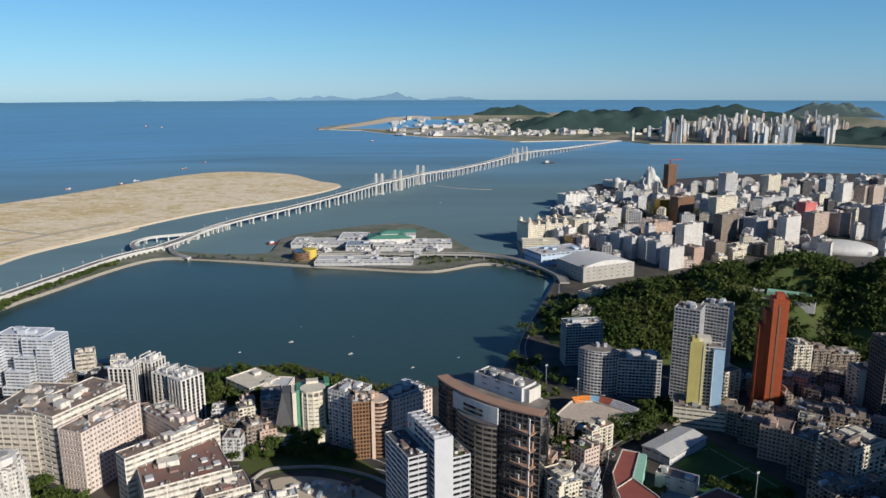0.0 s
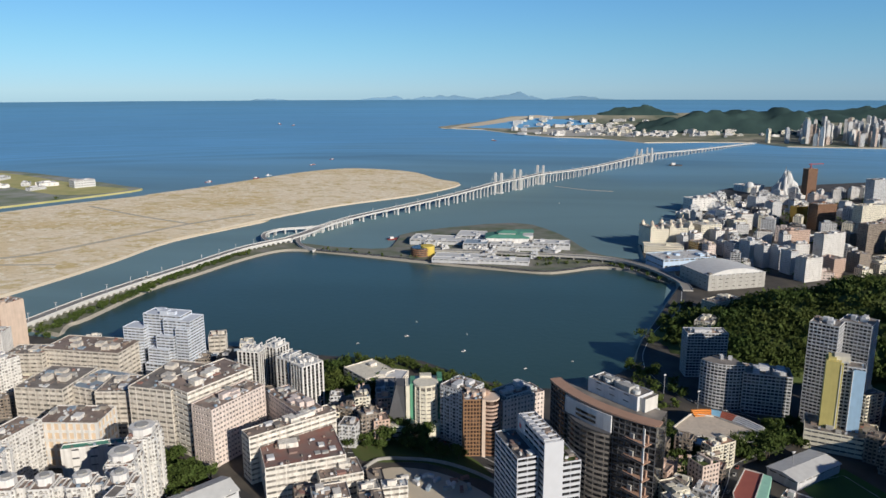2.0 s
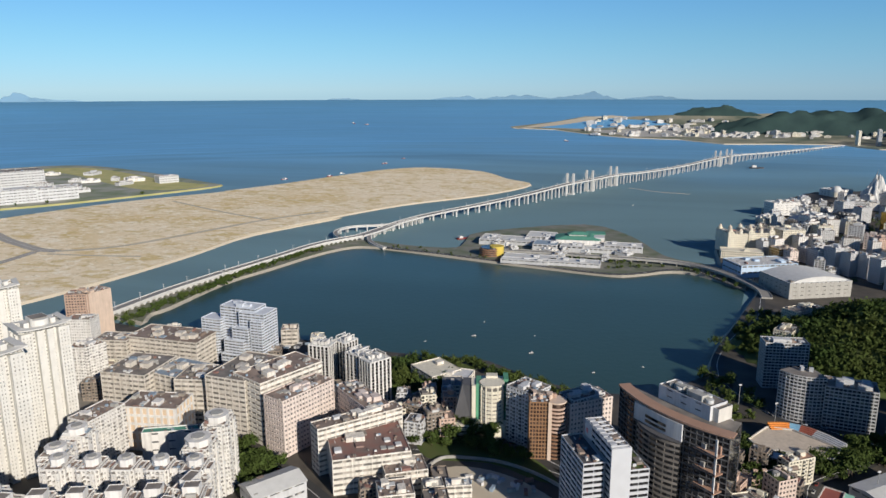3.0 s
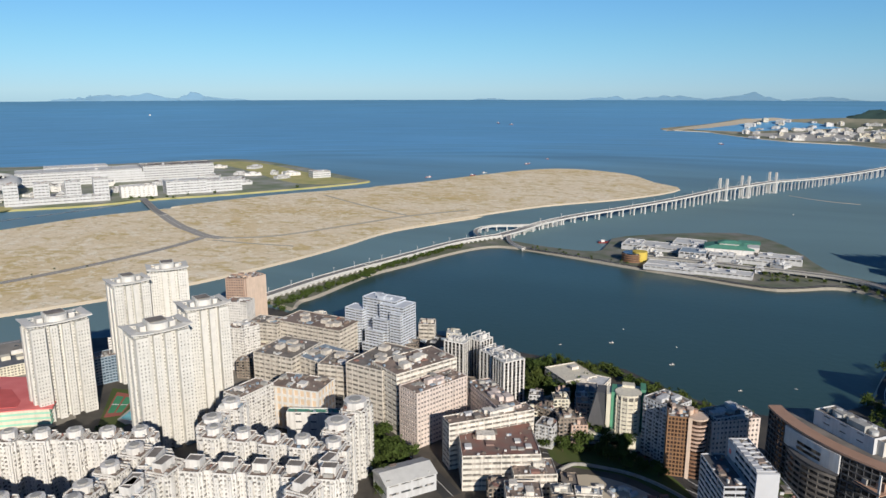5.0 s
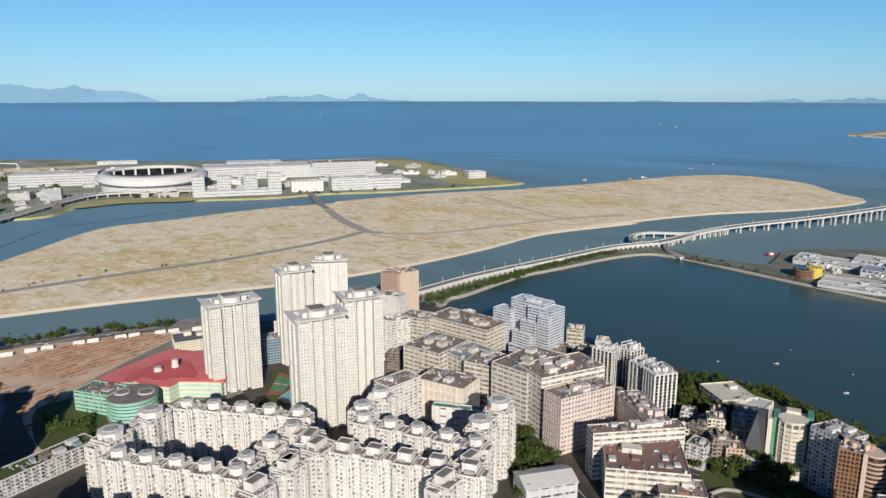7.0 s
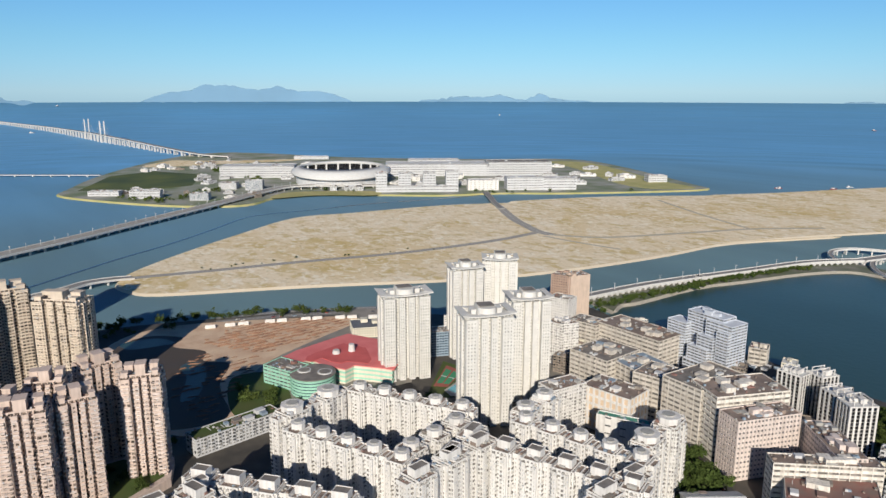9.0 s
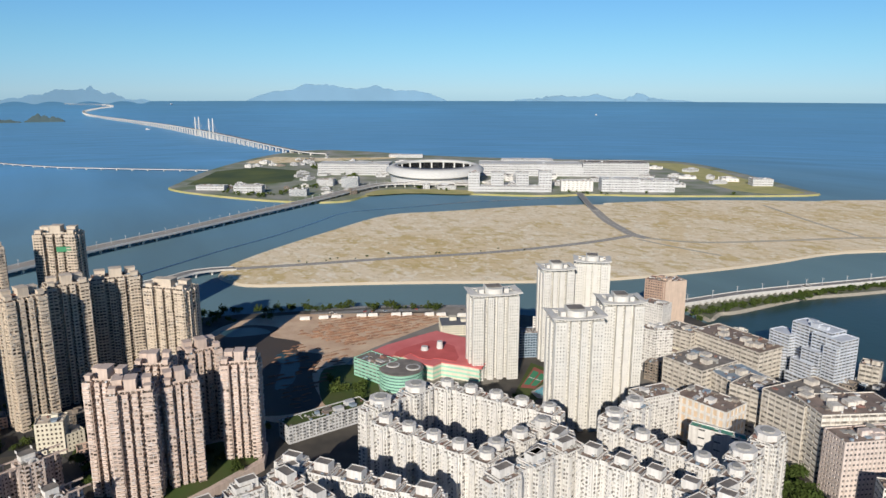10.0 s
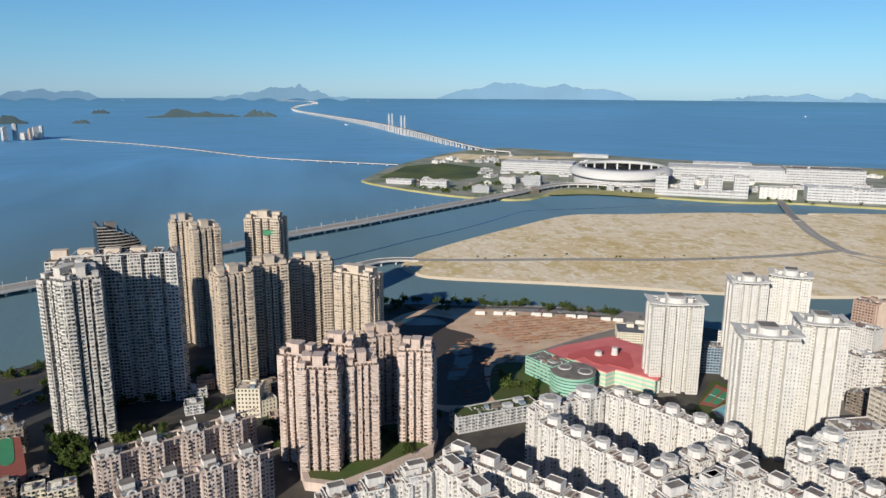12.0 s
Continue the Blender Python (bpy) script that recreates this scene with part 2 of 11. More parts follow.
def sand_material():
    """Dry reclaimed ground: pale sand, long worn streaks, yellow grass in patches and dark tufts."""
    m = bpy.data.materials.new("sand")
    m.use_nodes = True
    n, l = m.node_tree.nodes, m.node_tree.links
    b = n["Principled BSDF"]
    b.inputs["Roughness"].default_value, b.inputs["Specular IOR Level"].default_value = 0.95, 0.1
    tc = n.new("ShaderNodeTexCoord")
    colour = None
    layers = ((None, (0.86, 0.725, 0.515), 0, 0, 0, 0), ((0.0035, 0.0042, 1), (0.70, 0.525, 0.25), 0.46, 0.62, 0.7, 9.0), ((0.02, 0.03, 1), (0.60, 0.45, 0.17), 0.50, 0.62, 0.65, 9.0),
              ((0.06, 0.075, 1), (0.97, 0.89, 0.73), 0.51, 0.63, 0.7, 8.0), ((0.09, 0.10, 1), (0.52, 0.40, 0.19), 0.56, 0.68, 0.55, 7.0), ((0.2, 0.2, 1), (0.34, 0.33, 0.13), 0.64, 0.72, 0.6, 5.0))
    for scale, rgb, lo, hi, most, detail in layers:
        if colour is None:
            first = n.new("ShaderNodeRGB")
            first.outputs[0].default_value = (*rgb, 1)
            colour = first.outputs[0]
            continue
        mp, nz, mr, mx = n.new("ShaderNodeMapping"), n.new("ShaderNodeTexNoise"), n.new("ShaderNodeMapRange"), n.new("ShaderNodeMix")
        mp.inputs["Rotation"].default_value = (0, 0, radians(-32 + 40 * lo))
        mp.inputs["Scale"].default_value = scale
        nz.inputs["Scale"].default_value, nz.inputs["Detail"].default_value, nz.inputs["Distortion"].default_value = 1.0, detail, 0.8
        mr.inputs["From Min"].default_value, mr.inputs["From Max"].default_value, mr.inputs["To Max"].default_value = lo, hi, most
        mx.data_type = "RGBA"
        mx.inputs["B"].default_value = (*rgb, 1)
        l.new(tc.outputs["Object"], mp.inputs["Vector"])
        l.new(mp.outputs[0], nz.inputs["Vector"])
        l.new(nz.outputs["Fac"], mr.inputs["Value"])
        l.new(mr.outputs[0], mx.inputs["Factor"])
        l.new(colour, mx.inputs["A"])
        colour = mx.outputs["Result"]
    l.new(colour, b.inputs["Base Color"])
    return m


M["sand"] = sand_material()
M["beach"] = material("beach", (0.56, 0.49, 0.38), rough=0.95, vary=0.1, scale=0.02, fine=0.3, spec=0.1)
M["coast"] = material("coast", (0.36, 0.33, 0.25), rough=0.95, vary=0.1, scale=0.006, fine=0.05, spec=0.1, second=(0.09, 0.125, 0.09), amount=1.0)
M["glass_dark"] = glazing_material("glass_dark", (0.025, 0.03, 0.035), (0.22, 0.21, 0.19), 0.45)
M["glass_grey"] = glazing_material("glass_grey", (0.07, 0.075, 0.08), (0.36, 0.34, 0.31), 0.6)
M["glass_pale"] = glazing_material("glass_pale", (0.15, 0.14, 0.125), (0.50, 0.45, 0.39), 0.65)
M["glass_warm"] = glazing_material("glass_warm", (0.055, 0.045, 0.04), (0.33, 0.27, 0.225), 0.6)
M["glass_flats"] = glazing_material("glass_flats", (0.045, 0.055, 0.065), (0.46, 0.46, 0.45), 0.5, cell=(1.6, 1.6, 3.0))
M["glass_cream"] = glazing_material("glass_cream", (0.25, 0.245, 0.225), (0.56, 0.54, 0.50), 0.7)
M["glass_white"] = glazing_material("glass_white", (0.19, 0.18, 0.165), (0.60, 0.575, 0.53), 0.75)
M["glass_brown"] = glazing_material("glass_brown", (0.045, 0.03, 0.025), (0.14, 0.10, 0.08), 0.3)
M["glass_blue"] = glazing_material("glass_blue", (0.03, 0.06, 0.09), (0.12, 0.17, 0.21), 0.5)
M["glass_black"] = glazing_material("glass_black", (0.012, 0.013, 0.015), (0.05, 0.05, 0.052), 0.4, 0.06)
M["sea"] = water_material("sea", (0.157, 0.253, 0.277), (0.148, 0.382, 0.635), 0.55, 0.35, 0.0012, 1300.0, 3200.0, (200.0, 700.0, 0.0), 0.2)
M["lake"] = water_material("lake", (0.037, 0.078, 0.074), (0.037, 0.078, 0.074), 0.30, 0.2, 0.004)


# ---- building blocks of the code ----
def near(p, first=3000.0, room=1800.0):
    """The lens reaches 5 km: what lies past 3 km is drawn in along its line of sight, and shrunk with it."""
    d = Vector(p) - EYE
    r = math.hypot(d.x, d.y)
    if r <= first:
        return Vector(p)
    return EYE + d * ((first + room * (1 - math.exp((first - r) / room))) / r)


def shrink(x, y):
    return (near((x, y, 0)) - EYE).length / (Vector((x, y, 0)) - EYE).length


def link_mesh(name, verts, faces, mat, parent=None, label="", smooth=False, mat_index=None):
    me = bpy.data.meshes.new(name)
    me.from_pydata(verts, [], faces)
    for q in (mat if isinstance(mat, (list, tuple)) else (mat,)):
        me.materials.append(M[q])
    if mat_index is not None:
        me.polygons.foreach_set("material_index", mat_index)
    if smooth:
        me.polygons.foreach_set("use_smooth", [True] * len(me.polygons))
    ob = new(name, me)
    if parent:
        ob.parent = parent
    if label:
        tagged(ob, label)
    return ob


def part(name, bm, mat, parent, label="", smooth=False):
    me = bpy.data.meshes.new(name)
    bm.to_mesh(me)
    bm.free()
    me.materials.append(M[mat])
    if smooth:
        me.polygons.foreach_set("use_smooth", [True] * len(me.polygons))
    ob = new(name, me)
    ob.parent = parent
    if label:
        tagged(ob, label)
    return ob


CORNERS = np.array([(-1, -1, -1), (1, -1, -1), (1, 1, -1), (-1, 1, -1), (-1, -1, 1), (1, -1, 1), (1, 1, 1), (-1, 1, 1)]) * 0.5
SIDES = np.array([(0, 3, 2, 1), (4, 5, 6, 7), (0, 1, 5, 4), (1, 2, 6, 5), (2, 3, 7, 6), (3, 0, 4, 7)])


def boxes(name, rows, mat, parent=None, label="", turns=None, open_below=False):
    """Many boxes in one mesh: rows of centre x, y, bottom z and size x, y, z."""
    a = np.array(rows, float).reshape(-1, 6)
    v = CORNERS[None] * a[:, None, 3:6]
    if turns is not None:
        c, s = np.cos(turns)[:, None], np.sin(turns)[:, None]
        v = np.stack([v[..., 0] * c - v[..., 1] * s, v[..., 0] * s + v[..., 1] * c, v[..., 2]], -1)
    v = v + (a[:, None, :3] + np.array([0, 0, 0.5])[None, None] * a[:, None, 5:6])
    f = (SIDES[1:] if open_below else SIDES)[None] + 8 * np.arange(len(a))[:, None, None]
    return link_mesh(name, v.reshape(-1, 3).tolist(), f.reshape(-1, 4).tolist(), mat, parent, label)


def thing(name, x, y, z, turn, label, category, group="", kind="", scale=1.0):
    ob = tagged(new(name), label, category, group, kind)
    ob.matrix_basis = Matrix.LocRotScale((x, y, z), Euler((0, 0, radians(turn))), (scale,) * 3)
    return ob


def smooth_line(points, steps=6, closed=False):
    """A soft line through a few points (Catmull-Rom)."""
    p = [np.array(q, float) for q in points]
    n = len(p)
    out = []
    for i in range(n if closed else n - 1):
        a, b, c, d = (p[(i + k) % n] if closed else p[min(max(i + k, 0), n - 1)] for k in (-1, 0, 1, 2))
        for s in range(steps):
            t = s / steps
            out.append(0.5 * (2 * b + (c - a) * t + (2 * a - 5 * b + 4 * c - d) * t * t + (3 * b - a - 3 * c + d) * t ** 3))
    if not closed:
        out.append(p[-1])
    return out


def slab(name, outline, z, depth, mat, parent=None, label="", skirt="riprap"):
    """A flat piece of ground with a sloping rim down to depth below."""
    pts = [Vector((q[0], q[1], z)) for q in outline]
    n = len(pts)
    area = sum(pts[i].x * pts[(i + 1) % n].y - pts[(i + 1) % n].x * pts[i].y for i in range(n))
    if area < 0:
        pts.reverse()
    bm = bmesh.new()
    top = [bm.verts.new(p) for p in pts]
    low = []
    for i, p in enumerate(pts):
        d = pts[(i + 1) % n] - pts[i - 1]
        o = Vector((d.y, -d.x, 0)).normalized() * depth
        low.append(bm.verts.new((p.x + o.x, p.y + o.y, z - depth)))
    for tri in geometry.tessellate_polygon([pts]):
        a, b, c = (pts[k] for k in tri)
        if (b - a).cross(c - a).z < 0:
            tri = tri[::-1]
        if len(set(tri)) == 3:
            bm.faces.new([top[k] for k in tri])
    for i in range(n):
        f = bm.faces.new((low[i], low[(i + 1) % n], top[(i + 1) % n], top[i]))
        f.material_index = 1
    if max(math.hypot(p.x, p.y) for p in pts) > 2900:
        for axis in (0, 1):
            way = Vector((1, 0, 0)) if axis == 0 else Vector((0, 1, 0))
            for k in range(int(min(p[axis] for p in pts) / 300), int(max(p[axis] for p in pts) / 300) + 1):
                bmesh.ops.bisect_plane(bm, geom=bm.verts[:] + bm.edges[:] + bm.faces[:], plane_co=way * (k * 300.0 + 7.0), plane_no=way)
        for q in bm.verts:
            q.co = near(q.co)
    me = bpy.data.meshes.new(name)
    bm.to_mesh(me)
    bm.free()
    me.materials.append(M[mat])
    me.materials.append(M[skirt])
    ob = new(name, me)
    if parent:
        ob.parent = parent
    return tagged(ob, label)


def ribbon(name, line, width, z, thick, mat, parent=None, label="", curb=0.0):
    """A road, deck or wall that follows a line; z a number or a height for each point."""
    n = len(line)
    bm = bmesh.new()
    rows = []
    for i in range(n):
        a, b = np.array(line[max(i - 1, 0)][:2]), np.array(line[min(i + 1, n - 1)][:2])
        d = (b - a) / max(np.hypot(*(b - a)), 1e-6)
        o = np.array((-d[1], d[0])) * width / 2
        zz = z[i] if isinstance(z, (list, tuple)) else z
        c = np.array(line[i][:2])
        rows.append([bm.verts.new(near((*(c + o * s), zz + dz))) for s, dz in ((1, 0), (1, -thick), (-1, -thick), (-1, 0))])
    for a, b in zip(rows, rows[1:]):
        for k in range(4):
            bm.faces.new((a[k], b[k], b[(k + 1) % 4], a[(k + 1) % 4]))
    bm.faces.new(rows[0])
    bm.faces.new(rows[-1][::-1])
    bmesh.ops.recalc_face_normals(bm, faces=bm.faces[:])
    me = bpy.data.meshes.new(name)
    bm.to_mesh(me)
    bm.free()
    me.materials.append(M[mat])
    ob = new(name, me)
    if parent:
        ob.parent = parent
    return tagged(ob, label)


# ---- the sea: one sheet from under the land to the horizon ----
def build_sea():
    rings = [0, 300, 600, 1000, 1500, 2000, 2500, 3000, 3300, 3600, 4000, 4500, 5000, 5700, 6500, 7500, 9000, 11000, 14000, 17000, 20600]
    n = 160
    verts, faces = [], []
    for r in rings:
        for k in range(n):
            a = 2 * math.pi * k / n
            verts.append(near((r * math.cos(a), r * math.sin(a), 0)))
    for i in range(len(rings) - 1):
        for k in range(n):
            faces.append((i * n + k, (i + 1) * n + k, (i + 1) * n + (k + 1) % n, i * n + (k + 1) % n))
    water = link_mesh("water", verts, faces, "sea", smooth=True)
    water.data.normals_split_custom_set_from_vertices([(0, 0, 1)] * len(verts))
    tagged(water, "blue-green open sea with fine ripples", "water", kind="structure")


build_sea()


# ---- buildings ----
STYLES = {  # wall, glass, storey, bay, share of band, share of pillar, roof
    "res_white": ("white_wall", "glass_white", 3.0, 2.7, 0.52, 0.42, "roof_brown"), "res_tower": ("tower_cream", "glass_cream", 3.0, 3.0, 0.5, 0.5, "roof_white"),
    "res_pink": ("pink_wall", "glass_warm", 3.0, 3.4, 0.46, 0.26, "roof_brown"), "res_sand": ("sand_wall", "glass_warm", 3.0, 3.4, 0.42, 0.24, "roof_brown"), "glazed_flats": ("ivory_wall", "glass_flats", 3.0, 3.6, 0.36, 0.16, "roof_grey"),
    "res_ivory": ("ivory_wall", "glass_flats", 3.0, 3.2, 0.46, 0.2, "roof_grey"), "res_pale": ("pale_pink", "glass_warm", 3.0, 2.8, 0.5, 0.42, "roof_brown"), "arch_school": ("white_wall", "arch_orange", 7.0, 6.0, 0.3, 0.36, "roof_brown"), "res_grey": ("pale_grey", "glass_grey", 3.0, 3.0, 0.5, 0.36, "roof_grey"), "res_blue": ("pale_grey", "glass_blue", 3.0, 3.0, 0.45, 0.25, "roof_grey"),
    "factory": ("factory_wall", "glass_pale", 4.2, 7.0, 0.56, 0.07, "roof_brown"), "factory_beige": ("beige_wall", "glass_pale", 4.2, 6.5, 0.52, 0.1, "roof_grey"),
    "factory_pink": ("pale_pink", "glass_grey", 3.9, 3.2, 0.55, 0.45, "roof_brown"), "office_white": ("white_wall", "glass_black", 3.8, 9.0, 0.5, 0.05, "roof_grey"),
    "office_dark": ("dark_grey", "glass_black", 3.8, 4.0, 0.2, 0.08, "roof_grey"), "brown": ("brown_wall", "glass_brown", 3.1, 2.9, 0.42, 0.3, "roof_brown"),
    "orange": ("orange_tile", "glass_brown", 3.1, 40.0, 0.93, 0.2, "orange_tile"), "old": ("old_wall", "glass_dark", 3.0, 3.0, 0.5, 0.35, "roof_grey"),
    "old_cream": ("cream_wall", "glass_dark", 3.0, 3.0, 0.52, 0.4, "roof_grey"), "black_white": ("white_wall", "glass_black", 3.0, 4.6, 0.06, 0.34, "roof_white"),
    "grey_steps": ("blue_white", "glass_grey", 3.0, 4.8, 0.52, 0.07, "blue_white"), "lake_flats": ("flat_white", "glass_dark", 3.0, 3.2, 0.33, 0.17, "roof_grey"), "brown_grid": ("pier_tan", "glass_brown", 3.1, 2.6, 0.3, 0.3, "roof_brown"), "casino": ("cream_wall", "glass_brown", 3.6, 3.4, 0.5, 0.5, "cream_wall"),
    "gold": ("gold_glass", "gold_glass", 4.0, 4.0, 0.2, 0.1, "roof_grey"), "port": ("flat_white", "glass_grey", 7.5, 9.0, 0.74, 0.2, "roof_white"),
    "glass_slab": ("slate_wall", "glass_black", 3.0, 3.0, 0.36, 0.2, "roof_grey"), "dark": ("dark_grey", "glass_black", 3.4, 3.4, 0.4, 0.3, "roof_grey"), "salmon": ("salmon_wall", "glass_dark", 3.2, 3.2, 0.5, 0.4, "roof_brown"),
    "mint": ("mint_paint", "glass_grey", 3.6, 5.0, 0.6, 0.1, "roof_grey"), "solid_white": ("white_wall", "glass_grey", 6.0, 12.0, 0.8, 0.5, "roof_white"),
}
rng = random.Random(7)


def volume(parts, cx, cy, w, d, z0, h, style, blind="", parapet=1.1, clutter=0, roof=None, wall=None):
    """Adds one upright mass to a building: glazed core, a projecting band at each storey, pillars between the windows, roof and parapet."""
    parts.append((cx, cy, w, d, z0, h, style, blind, parapet, clutter, roof, wall))
    return z0 + h


BAYS = {"res_ivory": (2, 0.7), "res_pale": (2, 0.7), "res_white": (2, 0.75), "res_pink": (2, 0.7), "res_sand": (2, 0.7), "res_grey": (2, 0.8), "res_blue": (2, 0.6), "old": (2, 0.8), "old_cream": (2, 0.8), }


def parapet_ring(cx, cy, w, d, z, h, mat, e, t=0.3):
    """A low wall round a roof, in one piece."""
    v = []
    for ww, dd in ((w, d), (w - 2 * t, d - 2 * t)):
        for zz in (z, z + h):
            v += [(cx + sx * ww / 2, cy + sy * dd / 2, zz) for sx, sy in ((-1, -1), (1, -1), (1, 1), (-1, 1))]
    f = []
    for k in range(4):
        m = (k + 1) % 4
        f += [(k, m, 4 + m, 4 + k), (8 + m, 8 + k, 12 + k, 12 + m), (4 + k, 4 + m, 12 + m, 12 + k), (m, k, 8 + k, 8 + m)]
    return link_mesh("parapet", v, f, mat, e)


def roof_clutter(e, parts):
    """Tanks, machines, ducts, sheds and washing frames on the flat roofs of a building, in one mesh."""
    rows, idx = [], []
    for cx, cy, w, d, z0, h, style, blind, parapet, clutter, roof, wall in parts:
        if style in ("res_tower", "grey_steps", "orange", "black_white") or w * d < 40 or h < 12.5:
            continue
        for k in range(min(40, int(w * d / (17 if style.startswith(("old", "res", "fac")) else 30)))):
            kind = clutter_rng.random()
            a, b, c = (clutter_rng.uniform(0.8, 2.2), clutter_rng.uniform(0.8, 2.0), clutter_rng.uniform(0.6, 1.9)) if kind < 0.7 else (clutter_rng.uniform(3, 6), 0.5, 0.5) if kind < 0.85 else (clutter_rng.uniform(3, 7), clutter_rng.uniform(2.5, 6), clutter_rng.uniform(0.3, 2.6))
            if clutter_rng.random() < 0.5:
                a, b = b, a
            if a > w * 0.5 or b > d * 0.5:
                continue
            rows.append((cx + clutter_rng.uniform(-0.5, 0.5) * (w - a - 1), cy + clutter_rng.uniform(-0.5, 0.5) * (d - b - 1), z0 + h + 0.2, a, b, c))
            idx += [clutter_rng.choice((0, 0, 1, 1, 2, 2, 3, 3, 4, 5, 6))] * 5
    if rows:
        o = boxes("roof_clutter", rows, ("pale_grey", "concrete", "roof_grey", "roof_brown", "roof_white", "roof_red_worn", "roof_blue"), e, open_below=True)
        o.data.polygons.foreach_set("material_index", idx)
        tagged(o, kind="stuff")


clutter_rng = random.Random(19)


def raise_walls(e, parts, split=True, storeys=False):
    """Builds all masses of one building: a band object for each storey, roofs and parapets one by one; pillars and bay windows joined."""
    i = 0.45
    glass, pillars, bays, boxes_ac, bands = {}, {}, {}, [], {}
    tallest = max(q[5] for q in parts)
    for idx, (cx, cy, w, d, z0, h, style, blind, parapet, clutter, roof, wall) in enumerate(parts):
        wl, gl, storey, bay, band, pier, rf = STYLES[style]
        wl, rf = wall or wl, roof or rf
        lift = 0.006 * idx
        n = max(1, round((tallest if tallest - h < 4 else h) / storey))
        fh = (tallest if tallest - h < 4 else h) / n
        glass.setdefault(gl, []).append((cx, cy, z0, w - 2 * i, d - 2 * i, h - 0.01 * idx))
        for k in range(n):
            if k * fh < h - 0.5:
                bands.setdefault((wl, k), []).append((cx, cy, z0 + k * fh + lift, w, d, min(band * fh, h - k * fh)))
        for length, across, along_x in ((w, d, True), (d, w, False)):
            m = max(1, round(length / bay))
            pw = max(0.35, pier * length / m)
            for k in range(m + 1):
                u = -length / 2 + pw / 2 + (length - pw) * k / m
                for s in (-1, 1):
                    v = s * (across / 2 - i / 2 + 0.03)
                    pillars.setdefault(wl, []).append((cx + u, cy + v, z0, pw, i, h - lift) if along_x else (cx + v, cy + u, z0, i, pw, h - 0.003 - lift))
            if split and style in BAYS and m >= 2:
                every, deep = BAYS[style]
                bw = length / m * 0.72
                for k in range(idx % 2, m, every):
                    u = -length / 2 + (k + 0.5) * length / m
                    for s in (-1, 1):
                        if ("S" if s < 0 else "N") in blind and along_x:
                            continue
                        v = s * (across / 2 + deep / 2 - 0.05)
                        for q in range(1, int(h / fh)):
                            if rng.random() < 0.25:
                                continue
                            gap = rng.uniform(0.34, 0.5)
                            for store, zz, hh, grow_by in ((bays.setdefault(wl, []), z0 + q * fh, gap * fh, 0.0), (glass[gl], z0 + (q + gap) * fh, 0.42 * fh, -0.12)):
                                a, b2 = bw + grow_by, deep + grow_by
                                store.append((cx + u, cy + v, zz, a, b2, hh) if along_x else (cx + v, cy + u, zz, b2, a, hh))
                            if rng.random() < 0.15:
                                store = bays.setdefault(rng.choice(("pale_grey", wl)), [])
                                store.append((cx + u, cy + v + s * 0.35, z0 + q * fh + 0.1, bw * 0.5, deep, 0.9) if along_x else (cx + v + s * 0.35, cy + u, z0 + q * fh + 0.1, deep, bw * 0.5, 0.9))
        for side in blind:
            dx, dy = {"S": (0, -1), "N": (0, 1), "E": (1, 0), "W": (-1, 0)}[side]
            pillars.setdefault(wl, []).append((cx + dx * (w / 2 - i / 2 + 0.06), cy + dy * (d / 2 - i / 2 + 0.06), z0, w if dy else i, d if dx else i, h))
        boxes("roof", [(cx, cy, z0 + h + lift, w - 0.1, d - 0.1, 0.25)], rf, e)
        if parapet:
            if split and (idx == 0 or storeys):
                parapet_ring(cx, cy, w, d, z0 + h, parapet - lift, wl, e)
            else:
                t = 0.3
                pillars.setdefault(wl, []).extend([(cx, cy - d / 2 + t / 2, z0 + h, w, t, parapet), (cx, cy + d / 2 - t / 2, z0 + h, w, t, parapet),
                                                   (cx - w / 2 + t / 2, cy, z0 + h, t, d - 2 * t, parapet - 0.01), (cx + w / 2 - t / 2, cy, z0 + h, t, d - 2 * t, parapet - 0.01)])
        for k in range(clutter):
            zc = z0 + rng.randrange(n) * fh + band * fh * 0.4
            if rng.random() < 0.6:
                boxes_ac.append((cx + rng.uniform(-0.5, 0.5) * w, cy - d / 2 - 0.3, zc, 0.9, 0.6, 0.6))
            else:
                boxes_ac.append((cx + rng.choice((-1, 1)) * (w / 2 + 0.3), cy + rng.uniform(-0.5, 0.5) * d, zc, 0.6, 0.9, 0.6))
    for m, rows in glass.items():
        boxes("glazing", rows, m, e)
    roof_clutter(e, parts)
    shared = {}
    if storeys:
        for (m, k), rows in bands.items():
            key = (m, len(rows), round(rows[0][5], 2))
            if key in shared:
                o = shared[key][0].copy()
                scene.collection.objects.link(o)
                o.location.z = rows[0][2] - shared[key][1]
            else:
                shared[key] = (boxes("floor_band", rows, m, e), rows[0][2])
    for m in pillars:
        tagged(boxes("facade_grid", pillars[m] + ([] if storeys else [r for (mm, k), rows in sorted(bands.items()) if mm == m for r in rows]), m, e), kind="stuff")
    for m, rows in bays.items():
        tagged(boxes("bay_window_grid", rows, m, e, open_below=True), kind="stuff")
    if boxes_ac:
        tagged(boxes("air_conditioner_set", boxes_ac, "pale_grey", e), kind="stuff")


FOOTPRINTS = []


